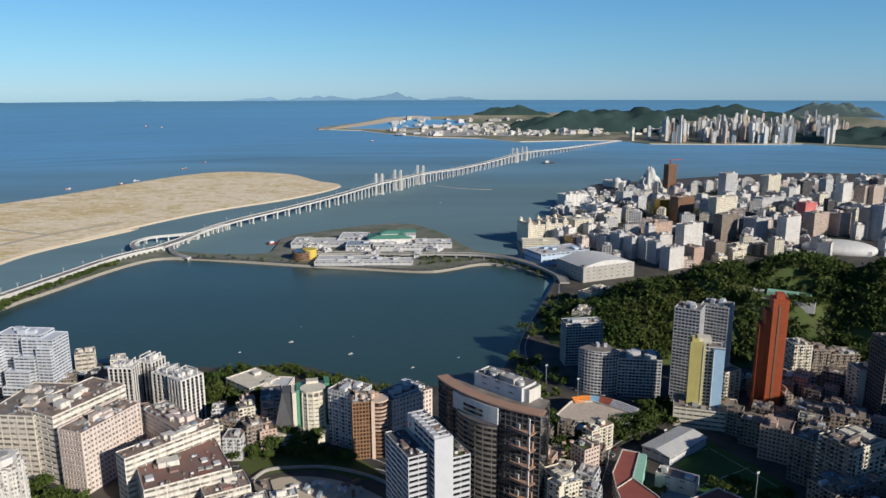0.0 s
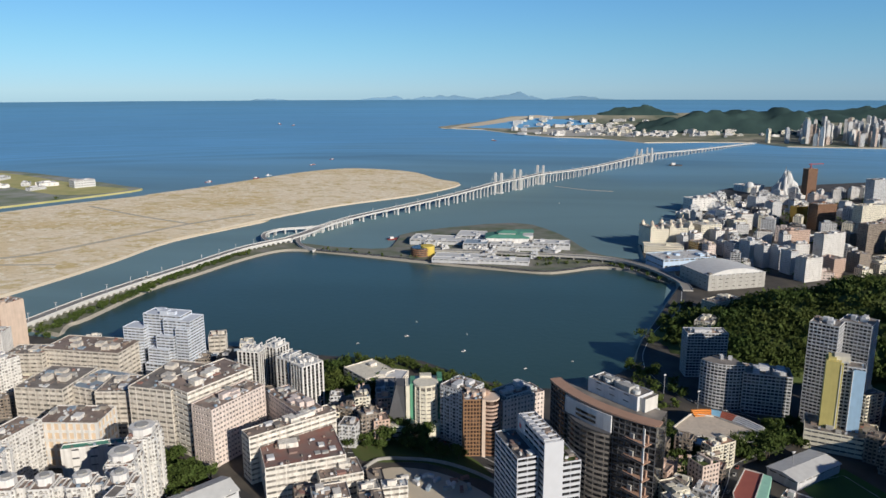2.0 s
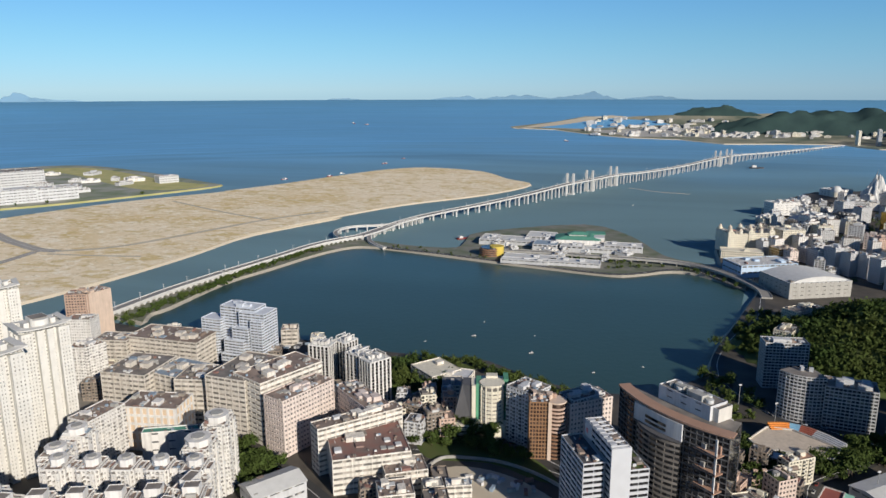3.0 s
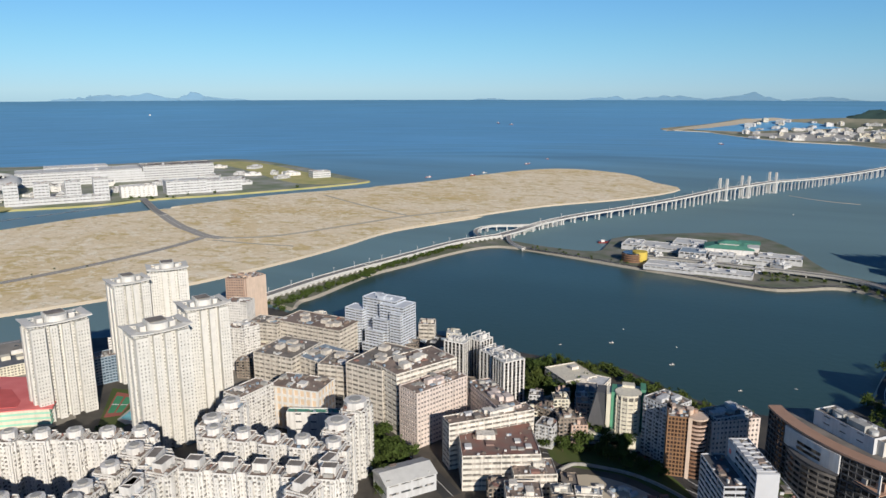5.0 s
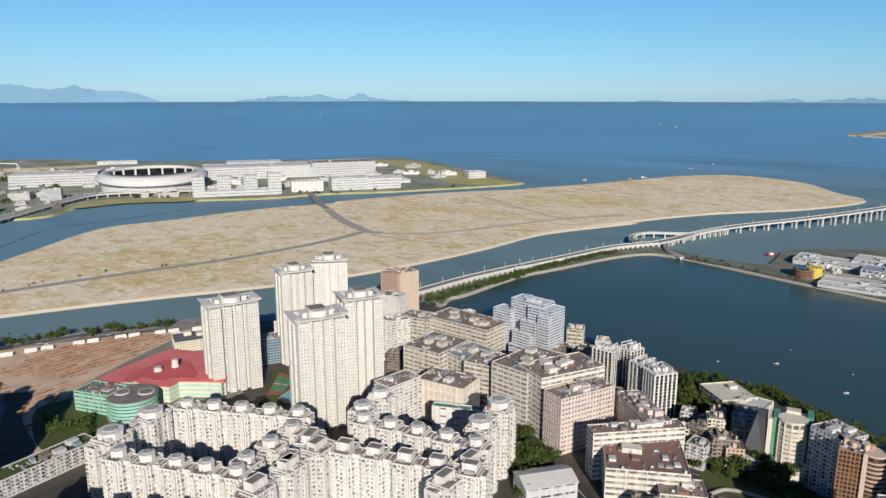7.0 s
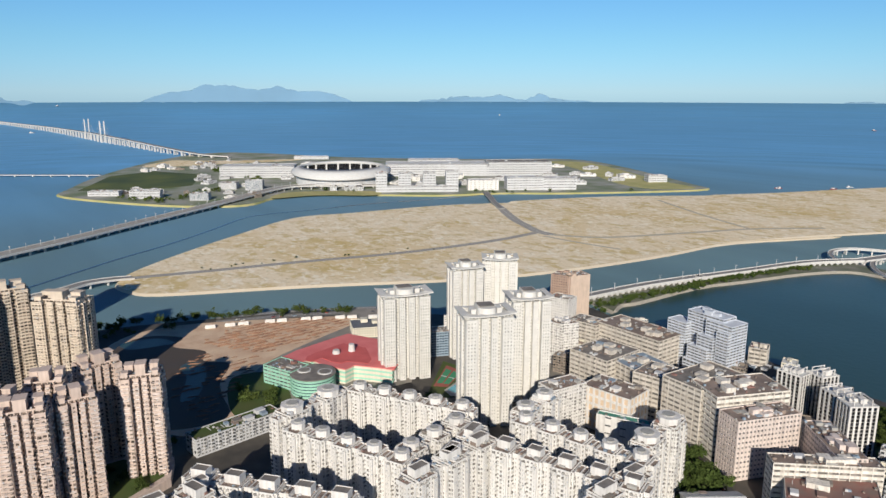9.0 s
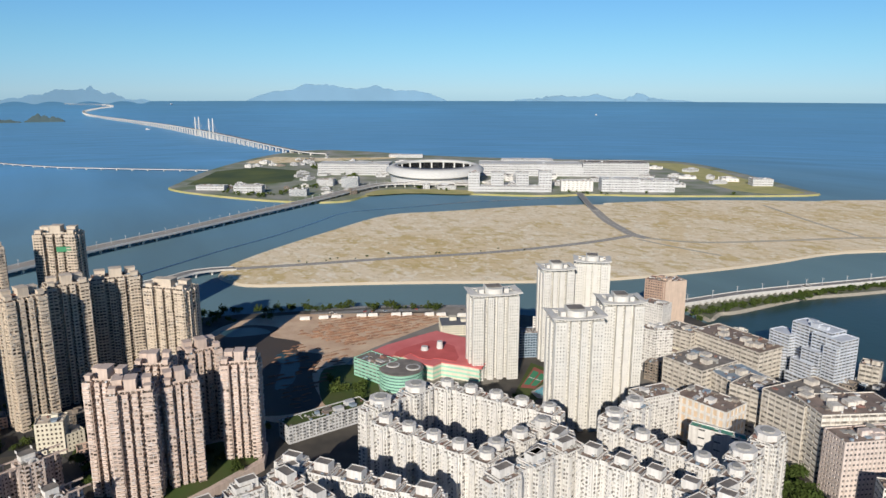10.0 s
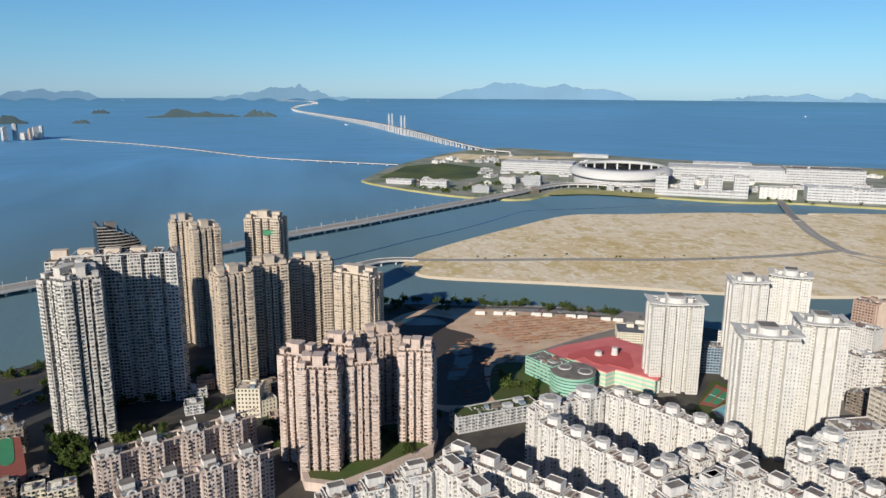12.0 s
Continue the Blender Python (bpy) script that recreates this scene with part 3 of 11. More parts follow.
def roof_kit(parent, cx, cy, w, d, z, count, wall, roof="roof_grey"):
    """Stair heads, tanks, pipes and small plant on a flat roof."""
    for k in range(count):
        a, b = rng.uniform(0.12, 0.24) * w, rng.uniform(0.2, 0.42) * d
        a, b = min(a, 8), min(b, 8)
        x, y, hh = cx + rng.uniform(-0.33, 0.33) * w, cy + rng.uniform(-0.25, 0.25) * d, rng.uniform(2.4, 4.2)
        boxes("roof_house", [(x, y, z, a, b, hh)], wall, parent)


def block(label, x, y, turn, w, d, h, style, kit=2, name="building", category="building", group="", blind="", wings=(), clutter=0, z0=4.0, roof=None, wall=None, far=False, storeys=True):
    """A plain building: main mass, side wings (centre x, y, width, depth, height) and what stands on its roof."""
    if far:
        k = shrink(x, y)
        p = near((x, y, z0))
        e = thing(name, p.x, p.y, p.z, turn, label, category, group, scale=k)
    else:
        e = thing(name, x, y, z0, turn, label, category, group)
    FOOTPRINTS.append((x, y, math.hypot(w, d) / 2))
    split = (not far) and math.hypot(x, y) < 760
    masses = []
    top = volume(masses, 0, 0, w, d, 0, h, style, blind, clutter=clutter, roof=roof, wall=wall)
    wl = wall or STYLES[style][0]
    if kit:
        roof_kit(e, 0, 0, w, d, top + 0.25, kit, wl)
    for q in wings:
        volume(masses, q[0], q[1], q[2], q[3], 0, q[4], style, roof=roof, wall=wall)
    raise_walls(e, masses, split, split and storeys)
    return e


def octagon(name, x, y, z, r, h, mat, parent, sides=8, r2=None):
    bm = bmesh.new()
    bmesh.ops.create_cone(bm, cap_ends=True, segments=sides, radius1=r, radius2=r if r2 is None else r2, depth=h, matrix=pose(x, y, z + h / 2, 0, 0, 180 / sides))
    return part(name, bm, mat, parent)


def estate_row(label, x0, y0, x1, y1, n, d, h, hut, style="res_white", group="", stagger=2.5, z0=4.0):
    """A chain of joined apartment houses; each steps in and out and carries a stair head on its roof."""
    length = math.hypot(x1 - x0, y1 - y0)
    turn = math.degrees(math.atan2(y1 - y0, x1 - x0))
    u = length / n
    for k in range(n):
        c = (k + 0.5) / n
        e = thing("apartment_house", x0 + (x1 - x0) * c, y0 + (y1 - y0) * c, z0, turn, label, "apartment building", group)
        wl = "white_wall" if style == "res_pale" else STYLES[style][0]
        FOOTPRINTS.append((e.location.x, e.location.y, u / 2 + 3))
        masses = []
        volume(masses, 0, 0, u * 0.56, d, 0, h, style, clutter=22)
        for s in (-1, 1):
            volume(masses, s * u * 0.40, stagger * 0.2, u * 0.2, d * 0.56, 0, h - 1.2, style, clutter=10)
            volume(masses, s * u * 0.185, 0, u * 0.13, d + 3.0, 0, h - 2, style, parapet=0.9, clutter=16)
            volume(masses, s * u * 0.30, 0, u * 0.10, d * 0.82, 0, h - 0.6, style, clutter=8)
        raise_walls(e, masses)
        z = h + 0.25
        if hut == "octagon":
            a = octagon("stair_head", 0, 0.5, z, u * 0.24, 4.2, wl, e)
            octagon("stair_head_roof", 0, 0.5, z + 4.2, u * 0.25, 0.5, wl, a)
            octagon("tank_cover", 0, 0.5, z + 4.7, u * 0.13, 0.9, "concrete", a)
        else:
            a = boxes("stair_head", [(0, 0, z, u * 0.44, d * 0.42, 5.0)], wl, e)
            boxes("stair_head_roof", [(0, 0, z + 5.0, u * 0.40, d * 0.38, 0.2)], "roof_grey", a)
            boxes("stair_head_rim", [(0, s * d * 0.2, z + 5.0, u * 0.46, 0.3, 0.7) for s in (-1, 1)] + [(s * u * 0.215, 0, z + 5.0, 0.3, d * 0.4 - 0.3, 0.7) for s in (-1, 1)], wl, a)
        roof_kit(e, 0, 0, u * 0.9, d * 0.85, z, 0, wl)


def cross_tower(label, x, y, turn, w, d, h, style, crown="plain", group="", z0=4.0, clutter=30):
    """A tall apartment tower with a broken outline: core, four bays in front and behind, side bays, crown."""
    e = thing("apartment_tower", x, y, z0, turn, label, "apartment tower", group)
    wl = STYLES[style][0]
    FOOTPRINTS.append((x, y, w / 2 + 4))
    masses = []
    volume(masses, 0, 0, w * 0.94, d * 0.62, 0, h, style)
    for sx in (-0.36, 0.36):
        volume(masses, sx * w, 0, w * 0.22, d, 0, h - 1.5, style, clutter=clutter)
    for sx in (-0.10, 0.10):
        volume(masses, sx * w, 0, w * 0.12, d * 0.9, 0, h - 1.6, style, clutter=clutter // 2)
    for sy in (-0.19, 0.19):
        volume(masses, 0, sy * d, w * 1.04, d * 0.16, 0, h - 3, style)
    raise_walls(e, masses)
    if crown != "wing":
        rows = []
        for k in range(1, int(h / 3.0)):
            for sx, bw, reach in ((-0.36, 0.17, d / 2), (0.36, 0.17, d / 2), (-0.10, 0.1, d * 0.45), (0.10, 0.1, d * 0.45), (-0.23, 0.12, d * 0.31), (0.23, 0.12, d * 0.31)):
                for s in (-1, 1):
                    if rng.random() < 0.85:
                        rows.append((sx * w, s * (reach + 0.55), k * 3.0 - 0.15, bw * w, 1.3, rng.choice((0.3, 1.1, 1.1, 1.25))))
            for s in (-1, 1):
                for sy in (-0.36, 0.0, 0.36):
                    if rng.random() < 0.8:
                        rows.append((s * (w * (0.47 if sy else 0.52) + 0.5), sy * d, k * 3.0 - 0.15, 1.2, 0.15 * d, rng.choice((0.3, 1.1, 1.2))))
        tagged(boxes("balcony_stack", rows, "pale_pink" if style == "res_pink" else "ivory_wall" if style == "res_ivory" else wl, e), kind="stuff")
    z = h + 0.25
    if crown == "wing":
        octagon("crown_drum", 0, -d * 0.12, z, w * 0.19, 7.0, wl, e, 20)
        boxes("crown_house", [(0, 0.05 * d, z, w * 0.34, d * 0.42, 7.5)], wl, e)
        boxes("crown_house_roof", [(0, 0, z + 7.5, w * 0.3, d * 0.4, 0.3)], "roof_grey", e)
        for sx in (-0.26, 0.26):
            boxes("side_house", [(sx * w, 0, z, w * 0.1, d * 0.3, 5.0)], wl, e)
        bm = bmesh.new()
        n = 20
        rim = []
        for face in (-1, 1):
            for k in range(n + 1):
                u = (-0.54 + 1.08 * k / n) * -face
                rim.append((u * w, face * d * (0.46 + 0.08 * (1 - (u / 0.54) ** 2) + 0.05 * (u / 0.54) ** 8), h + 2.4 + 1.4 * (u / 0.54) ** 4))
        tops = [bm.verts.new(Vector(p)) for p in rim]
        lows = [bm.verts.new(Vector(p) - Vector((0, 0, 0.9))) for p in rim]
        inner = [bm.verts.new((p[0] * 0.74, p[1] * 0.62, p[2])) for p in rim]
        sill = [bm.verts.new((p[0] * 0.74, p[1] * 0.62, p[2] - 0.9)) for p in rim]
        m = len(rim)
        for k in range(m):
            j = (k + 1) % m
            bm.faces.new((lows[k], lows[j], tops[j], tops[k]))
            bm.faces.new((tops[k], tops[j], inner[j], inner[k]))
            bm.faces.new((inner[k], inner[j], sill[j], sill[k]))
            bm.faces.new((sill[k], sill[j], lows[j], lows[k]))
        bmesh.ops.recalc_face_normals(bm, faces=bm.faces[:])
        part("crown_ring", bm, wl, e, "broad curved white canopy round the roof")
        for sx in (-0.45, -0.28, 0.28, 0.45):
            for sy in (-0.45, 0.45):
                boxes("crown_post", [(sx * w, sy * d, h, 0.8, 0.8, 2.4)], wl, e)
    else:
        for sx, sy, a, b, hh in ((-0.30, 0.1, 0.2, 0.3, 5.5), (0.30, 0.1, 0.2, 0.3, 5.5), (0, -0.1, 0.24, 0.4, 7.5), (-0.36, -0.3, 0.14, 0.2, 3.2), (0.36, -0.3, 0.14, 0.2, 3.2)):
            a2 = boxes("roof_house", [(sx * w, sy * d, z, a * w, b * d, hh)], wl, e)
            boxes("house_rim", [(sx * w, sy * d, z + hh, a * w + 0.8, b * d + 0.8, 0.5)], wl, a2)
        roof_kit(e, 0, 0, w * 0.85, d * 0.55, z, 0, wl)
    return e


def curved_block(label, x, y, turn, chord, sag, d, h, style, n=12, name="curved_building", kit=2, split=True):
    """A building bent along an arc: straight strips side by side that follow the curve."""
    e = thing(name, x, y, 4.0, turn, label, "building")
    FOOTPRINTS.append((x, y, chord / 2))
    wl, gl, storey, bay, band, pier, rf = STYLES[style]
    radius = (chord * chord / 4 + sag * sag) / (2 * sag)
    half = math.asin(min(1, chord / 2 / radius))

    def ring(off, inset=0.0):
        f, b = [], []
        for k in range(n + 1):
            a = -half + 2 * half * k / n
            for lst, rr in ((f, radius - inset), (b, radius - d + inset)):
                lst.append((rr * math.sin(a), -(rr * math.cos(a) - radius + sag)))
        return f + b[::-1]

    def prism(nm, outline, z, hh, mat, parent=e):
        m = len(outline)
        v = [(p[0], p[1], z) for p in outline] + [(p[0], p[1], z + hh) for p in outline]
        f = [(i, (i + 1) % m, m + (i + 1) % m, m + i) for i in range(m)]
        q = n + 1
        f += [(m + i, m + i + 1, m + m - 2 - i, m + m - 1 - i) for i in range(q - 1)]
        f += [(m - 1 - i, m - 2 - i, i + 1, i) for i in range(q - 1)]
        return link_mesh(nm, v, f, mat, parent)

    floors = max(1, round(h / storey))
    fh = h / floors
    prism("glazing", ring(0, 0.5), 0, h, gl)
    first = prism("floor_band", ring(0), 0, fh * band, wl)
    for k in range(1, floors):
        o = first.copy()
        scene.collection.objects.link(o)
        o.location.z = k * fh
    rows, turns = [], []
    m = round(2 * half * radius / bay)
    for k in range(m + 1):
        a = -half + 2 * half * k / max(m, 1)
        for rr in (radius - 0.28, radius - d + 0.28):
            rows.append((rr * math.sin(a), -(rr * math.cos(a) - radius + sag), 0, max(0.4, pier * bay), 0.5, h))
            turns.append(a)
    tagged(boxes("facade_grid", rows, wl, e, turns=np.array(turns)), kind="stuff")
    prism("roof", ring(0, 0.15), h, 0.4, rf)
    prism("parapet_base", ring(0), h - 0.6, 0.7, wl)
    if kit:
        roof_kit(e, 0, d * 0.35, chord * 0.5, d * 0.5, h + 0.4, kit, wl)
    return e


# ---- bridges ----
def arch_panels(parent, length, width, rise, mat):
    """The two side walls of one bay of a viaduct, each with an arched opening."""
    v, f, n = [], [], 12
    for side in (-1, 1):
        for y in (side * width * 0.46, side * width * 0.46 - side * 0.7):
            for k in range(n + 1):
                a = math.pi * k / n
                v += [(-math.cos(a) * length * 0.42, y, -rise - 0.8 + math.sin(a) * rise), (-math.cos(a) * length * 0.5, y, 0.05)]
    for q in range(4):
        for k in range(n):
            b = q * 2 * (n + 1) + 2 * k
            f.append((b, b + 2, b + 3, b + 1) if q % 3 == 0 else (b, b + 1, b + 3, b + 2))
    for q in (0, 2):
        for k in range(n):
            b, c = q * 2 * (n + 1) + 2 * k, (q + 1) * 2 * (n + 1) + 2 * k
            f.append((b, c, c + 2, b + 2))
    for k in range(n):
        b, c = 2 * (n + 1) + 2 * k, 6 * (n + 1) + 2 * k
        f.append((b, b + 2, c + 2, c))
    return link_mesh("arch", v, f, mat, parent)


def bridge(label, line, heights, width, spacing, mat="deck_pale", name="bridge", pier_w=2.2, thick=2.2, lamps=0.0, twin=0.0, arch=0.0, rails=True, surface="road_pale"):
    """A deck on piers along a line; heights give the deck's level at each point of the line."""
    e = thing(name, 0, 0, 0, 0, label, "bridge", kind="")
    z = list(heights)
    ribbon("deck", line, width, z, thick, mat, e)
    ribbon("carriageway", line, width - 2.4, [q + 0.06 for q in z], 0.05, surface, e)
    if rails:
        n = len(line)
        for s in (-1, 1):
            side = []
            for i in range(n):
                a, b = np.array(line[max(i - 1, 0)][:2]), np.array(line[min(i + 1, n - 1)][:2])
                dd = (b - a) / max(np.hypot(*(b - a)), 1e-6)
                side.append(np.array(line[i][:2]) + np.array((-dd[1], dd[0])) * s * (width / 2 - 0.3))
            ribbon("barrier", side, 0.5, [q + 1.1 for q in z], 1.1, mat, e)
    pts = np.array([q[:2] for q in line], float)
    seg = np.hypot(*np.diff(pts, axis=0).T)
    cum = np.concatenate([[0], np.cumsum(seg)])
    base = None
    lamp = None
    span = None
    count = int(cum[-1] / spacing)
    for k in range(count + 1):
        s = min(k * spacing, cum[-1] - 1e-3)
        i = min(int(np.searchsorted(cum, s, side="right") - 1), len(seg) - 1)
        f = (s - cum[i]) / seg[i]
        c = pts[i] * (1 - f) + pts[i + 1] * f
        zz = z[i] * (1 - f) + z[i + 1] * f - thick
        a = math.atan2(*(pts[i + 1] - pts[i])[::-1])
        k2 = shrink(*c)
        p = near((c[0], c[1], -1.5))
        if zz > 0.5:
            if base is None:
                base = boxes("pier", [(0, -width * 0.27, 0, pier_w, pier_w, 1), (0, width * 0.27, 0, pier_w, pier_w, 1), (0, 0, 0.88, pier_w * 1.15, width * 0.9, 0.12)], mat, e)
                o = base
            else:
                o = base.copy()
                scene.collection.objects.link(o)
            o.matrix_basis = Matrix.LocRotScale(p, Euler((0, 0, a)), (k2, k2, k2 * (zz + 1.5)))
        if arch and k < count:
            s2 = min(s + spacing / 2, cum[-1] - 1e-3)
            i2 = min(int(np.searchsorted(cum, s2, side="right") - 1), len(seg) - 1)
            f2 = (s2 - cum[i2]) / seg[i2]
            c2 = pts[i2] * (1 - f2) + pts[i2 + 1] * f2
            if span is None:
                span = o2 = arch_panels(e, spacing, width, arch, mat)
            else:
                o2 = span.copy()
                scene.collection.objects.link(o2)
            o2.matrix_basis = Matrix.LocRotScale((c2[0], c2[1], zz), Euler((0, 0, math.atan2(*(pts[i2 + 1] - pts[i2])[::-1]))), (1, 1, 1))
        if lamps and k % max(1, round(lamps / spacing)) == 0:
            pp = near((c[0], c[1], zz + thick))
            if lamp is None:
                lamp = boxes("lamp_post", [(0, 0, 0, 0.5, 0.5, 10), (0, 0, 9.8, 0.4, 5.5, 0.3)], "pale_grey", e)
                o = lamp
            else:
                o = lamp.copy()
                scene.collection.objects.link(o)
            o.matrix_basis = Matrix.LocRotScale(pp, Euler((0, 0, a)), (k2,) * 3)
    return e


def pylon(parent, x, y, z_deck, turn, h, width, mat="deck_pale", legs=2, stays=4, reach=45):
    """A cable-stayed bridge's tower with its fans of stays."""
    k = shrink(x, y)
    p = near((x, y, 0))
    o = boxes("pylon", [(0, s * width / 2, 0, 6.0, 5.0, h) for s in (-1, 1)] + [(0, 0, z_deck - 4, 2.6, width, 2.5), (0, 0, -1, 16, width + 8, 4)], mat, parent)
    o.matrix_basis = Matrix.LocRotScale(p, Euler((0, 0, radians(turn))), (k,) * 3)
    bm = bmesh.new()
    for s in (-1, 1):
        for way in (-1, 1):
            for q in range(stays):
                a, b = Vector((0, s * width / 2, h - 1 - q * 3.0)), Vector((way * reach * (1 - q / (stays + 0.5)), s * width / 2, z_deck))
                d = b - a
                m = Matrix.Translation((a + b) / 2) @ d.to_track_quat("Z", "Y").to_matrix().to_4x4()
                bmesh.ops.create_cone(bm, cap_ends=False, segments=4, radius1=0.15, radius2=0.15, depth=d.length, matrix=m)
    c = part("stay_cables", bm, mat, parent)
    c.matrix_basis = o.matrix_basis


# ---- plants ----
def leaf_cloud(r, n, seed, squash=0.8, leaf=0.9):
    """A crown: many small tilted leaf clumps scattered through an uneven body."""
    g = np.random.default_rng(seed)
    lobes = g.normal(0, 0.42, (7, 3)) * r
    lobes[:, 2] = np.abs(lobes[:, 2]) * squash
    c = lobes[g.integers(0, 7, n)] + g.normal(0, 0.30, (n, 3)) * r
    c[:, 2] *= squash
    v = []
    for k in range(3):
        v.append(c + g.normal(0, 1, (n, 3)) * leaf)
    v = np.stack(v, 1).reshape(-1, 3)
    return v, np.arange(n * 3).reshape(-1, 3)


def make_tree(seed, height, r):
    e = thing("tree", 0, 0, -500, 0, "leafy green broadleaf tree", "tree")
    bm = bmesh.new()
    bmesh.ops.create_cone(bm, cap_ends=True, segments=6, radius1=0.35, radius2=0.18, depth=height * 0.6, matrix=pose(0, 0, height * 0.3))
    for k in range(4):
        a = k * 1.7 + seed
        b = Vector((math.cos(a) * r * 0.5, math.sin(a) * r * 0.5, height * 0.35))
        m = Matrix.Translation(Vector((0, 0, height * 0.45)) + b / 2) @ b.to_track_quat("Z", "Y").to_matrix().to_4x4()
        bmesh.ops.create_cone(bm, cap_ends=True, segments=5, radius1=0.16, radius2=0.05, depth=b.length, matrix=m)
    part("trunk", bm, "bark", e)
    v, f = leaf_cloud(r, 420, seed, leaf=0.75)
    v[:, 2] += height * 0.62
    link_mesh("crown", v.tolist(), f.tolist(), "foliage", e)
    return e


TREES = [make_tree(s, h, r) for s, h, r in ((1, 9, 3.6), (2, 11, 4.4), (3, 7.5, 3.2), (4, 13, 5.0))]
tree_rng = random.Random(3)


def plant(x, y, z, size=1.0, label="", group="city trees"):
    t = tree_rng.choice(TREES)
    s = size * tree_rng.uniform(0.8, 1.25)
    o = copy_thing(t, pose(0, 0, 0))
    o.matrix_basis = Matrix.LocRotScale((x, y, z), Euler((0, 0, tree_rng.uniform(0, 6.28))), (s, s, s * tree_rng.uniform(0.85, 1.15)))
    tagged(o, label, group=group)
    return o


def tree_line(points, step, z, size, jitter=2.0, rows=1, gap=0.0, group="shore trees", label="", joined=False):
    pts = smooth_line(points, 8)
    if joined:
        g = np.random.default_rng(int(abs(points[0][0]) * 7 + abs(points[0][1])))
        vs, fs, base = [], [], 0
        for a, b in zip(pts, pts[1:]):
            d = b - a
            for k in range(max(1, int(np.hypot(*d) / step * rows))):
                if g.random() < gap:
                    continue
                c = a + d * g.random() + g.normal(0, jitter + rows * step * 0.25, 2)
                r = size * 3.6 * g.uniform(0.7, 1.3)
                v, f = leaf_cloud(r, 150, int(g.integers(1 << 30)), 0.9, r * 0.21)
                vs.append(v + np.array((c[0], c[1], z + r * 0.9)))
                fs.append(f + base)
                base += len(v)
        if vs:
            tagged(link_mesh("tree_belt", np.concatenate(vs).tolist(), np.concatenate(fs).tolist(), "foliage"), "belt of low green trees and bushes", "trees", kind="stuff")
        return
    left = 0.0
    for a, b in zip(pts, pts[1:]):
        d = b - a
        L = np.hypot(*d)
        s = left
        while s < L:
            for k in range(rows):
                if tree_rng.random() >= gap:
                    o = np.array((-d[1], d[0])) / L * (k * step * 0.8)
                    p = a + d * s / L + o
                    plant(p[0] + tree_rng.gauss(0, jitter), p[1] + tree_rng.gauss(0, jitter), z, size, label, group)
            s += step
        left = s - L


def thicket(name, label, where, count, r, seed, ground, mat="foliage", leaves=34):
    """Woodland that nobody could count: leaf clumps over a piece of ground; where() says if a point is wooded."""
    g = np.random.default_rng(seed)
    vs, fs, base = [], [], 0
    x0, x1, y0, y1 = where[0]
    made = 0
    for k in range(count * 6):
        if made >= count:
            break
        x, y = g.uniform(x0, x1), g.uniform(y0, y1)
        if not where[1](x, y):
            continue
        made += 1
        rr = r * g.uniform(0.6, 1.35)
        v, f = leaf_cloud(rr, leaves, int(g.integers(1 << 30)), 0.9, rr * 0.24)
        v = v + np.array((x, y, ground(x, y) + rr * 0.55))
        vs.append(v)
        fs.append(f + base)
        base += len(v)
    return tagged(link_mesh(name, np.concatenate(vs).tolist(), np.concatenate(fs).tolist(), mat), label, "trees", kind="stuff")



# ---- infill: small houses between the named buildings ----
def inside(x, y, ring):
    hit = False
    for (xa, ya), (xb, yb) in zip(ring, ring[1:] + ring[:1]):
        if (ya > y) != (yb > y) and x < (xb - xa) * (y - ya) / (yb - ya) + xa:
            hit = not hit
    return hit


KEEP_CLEAR = []


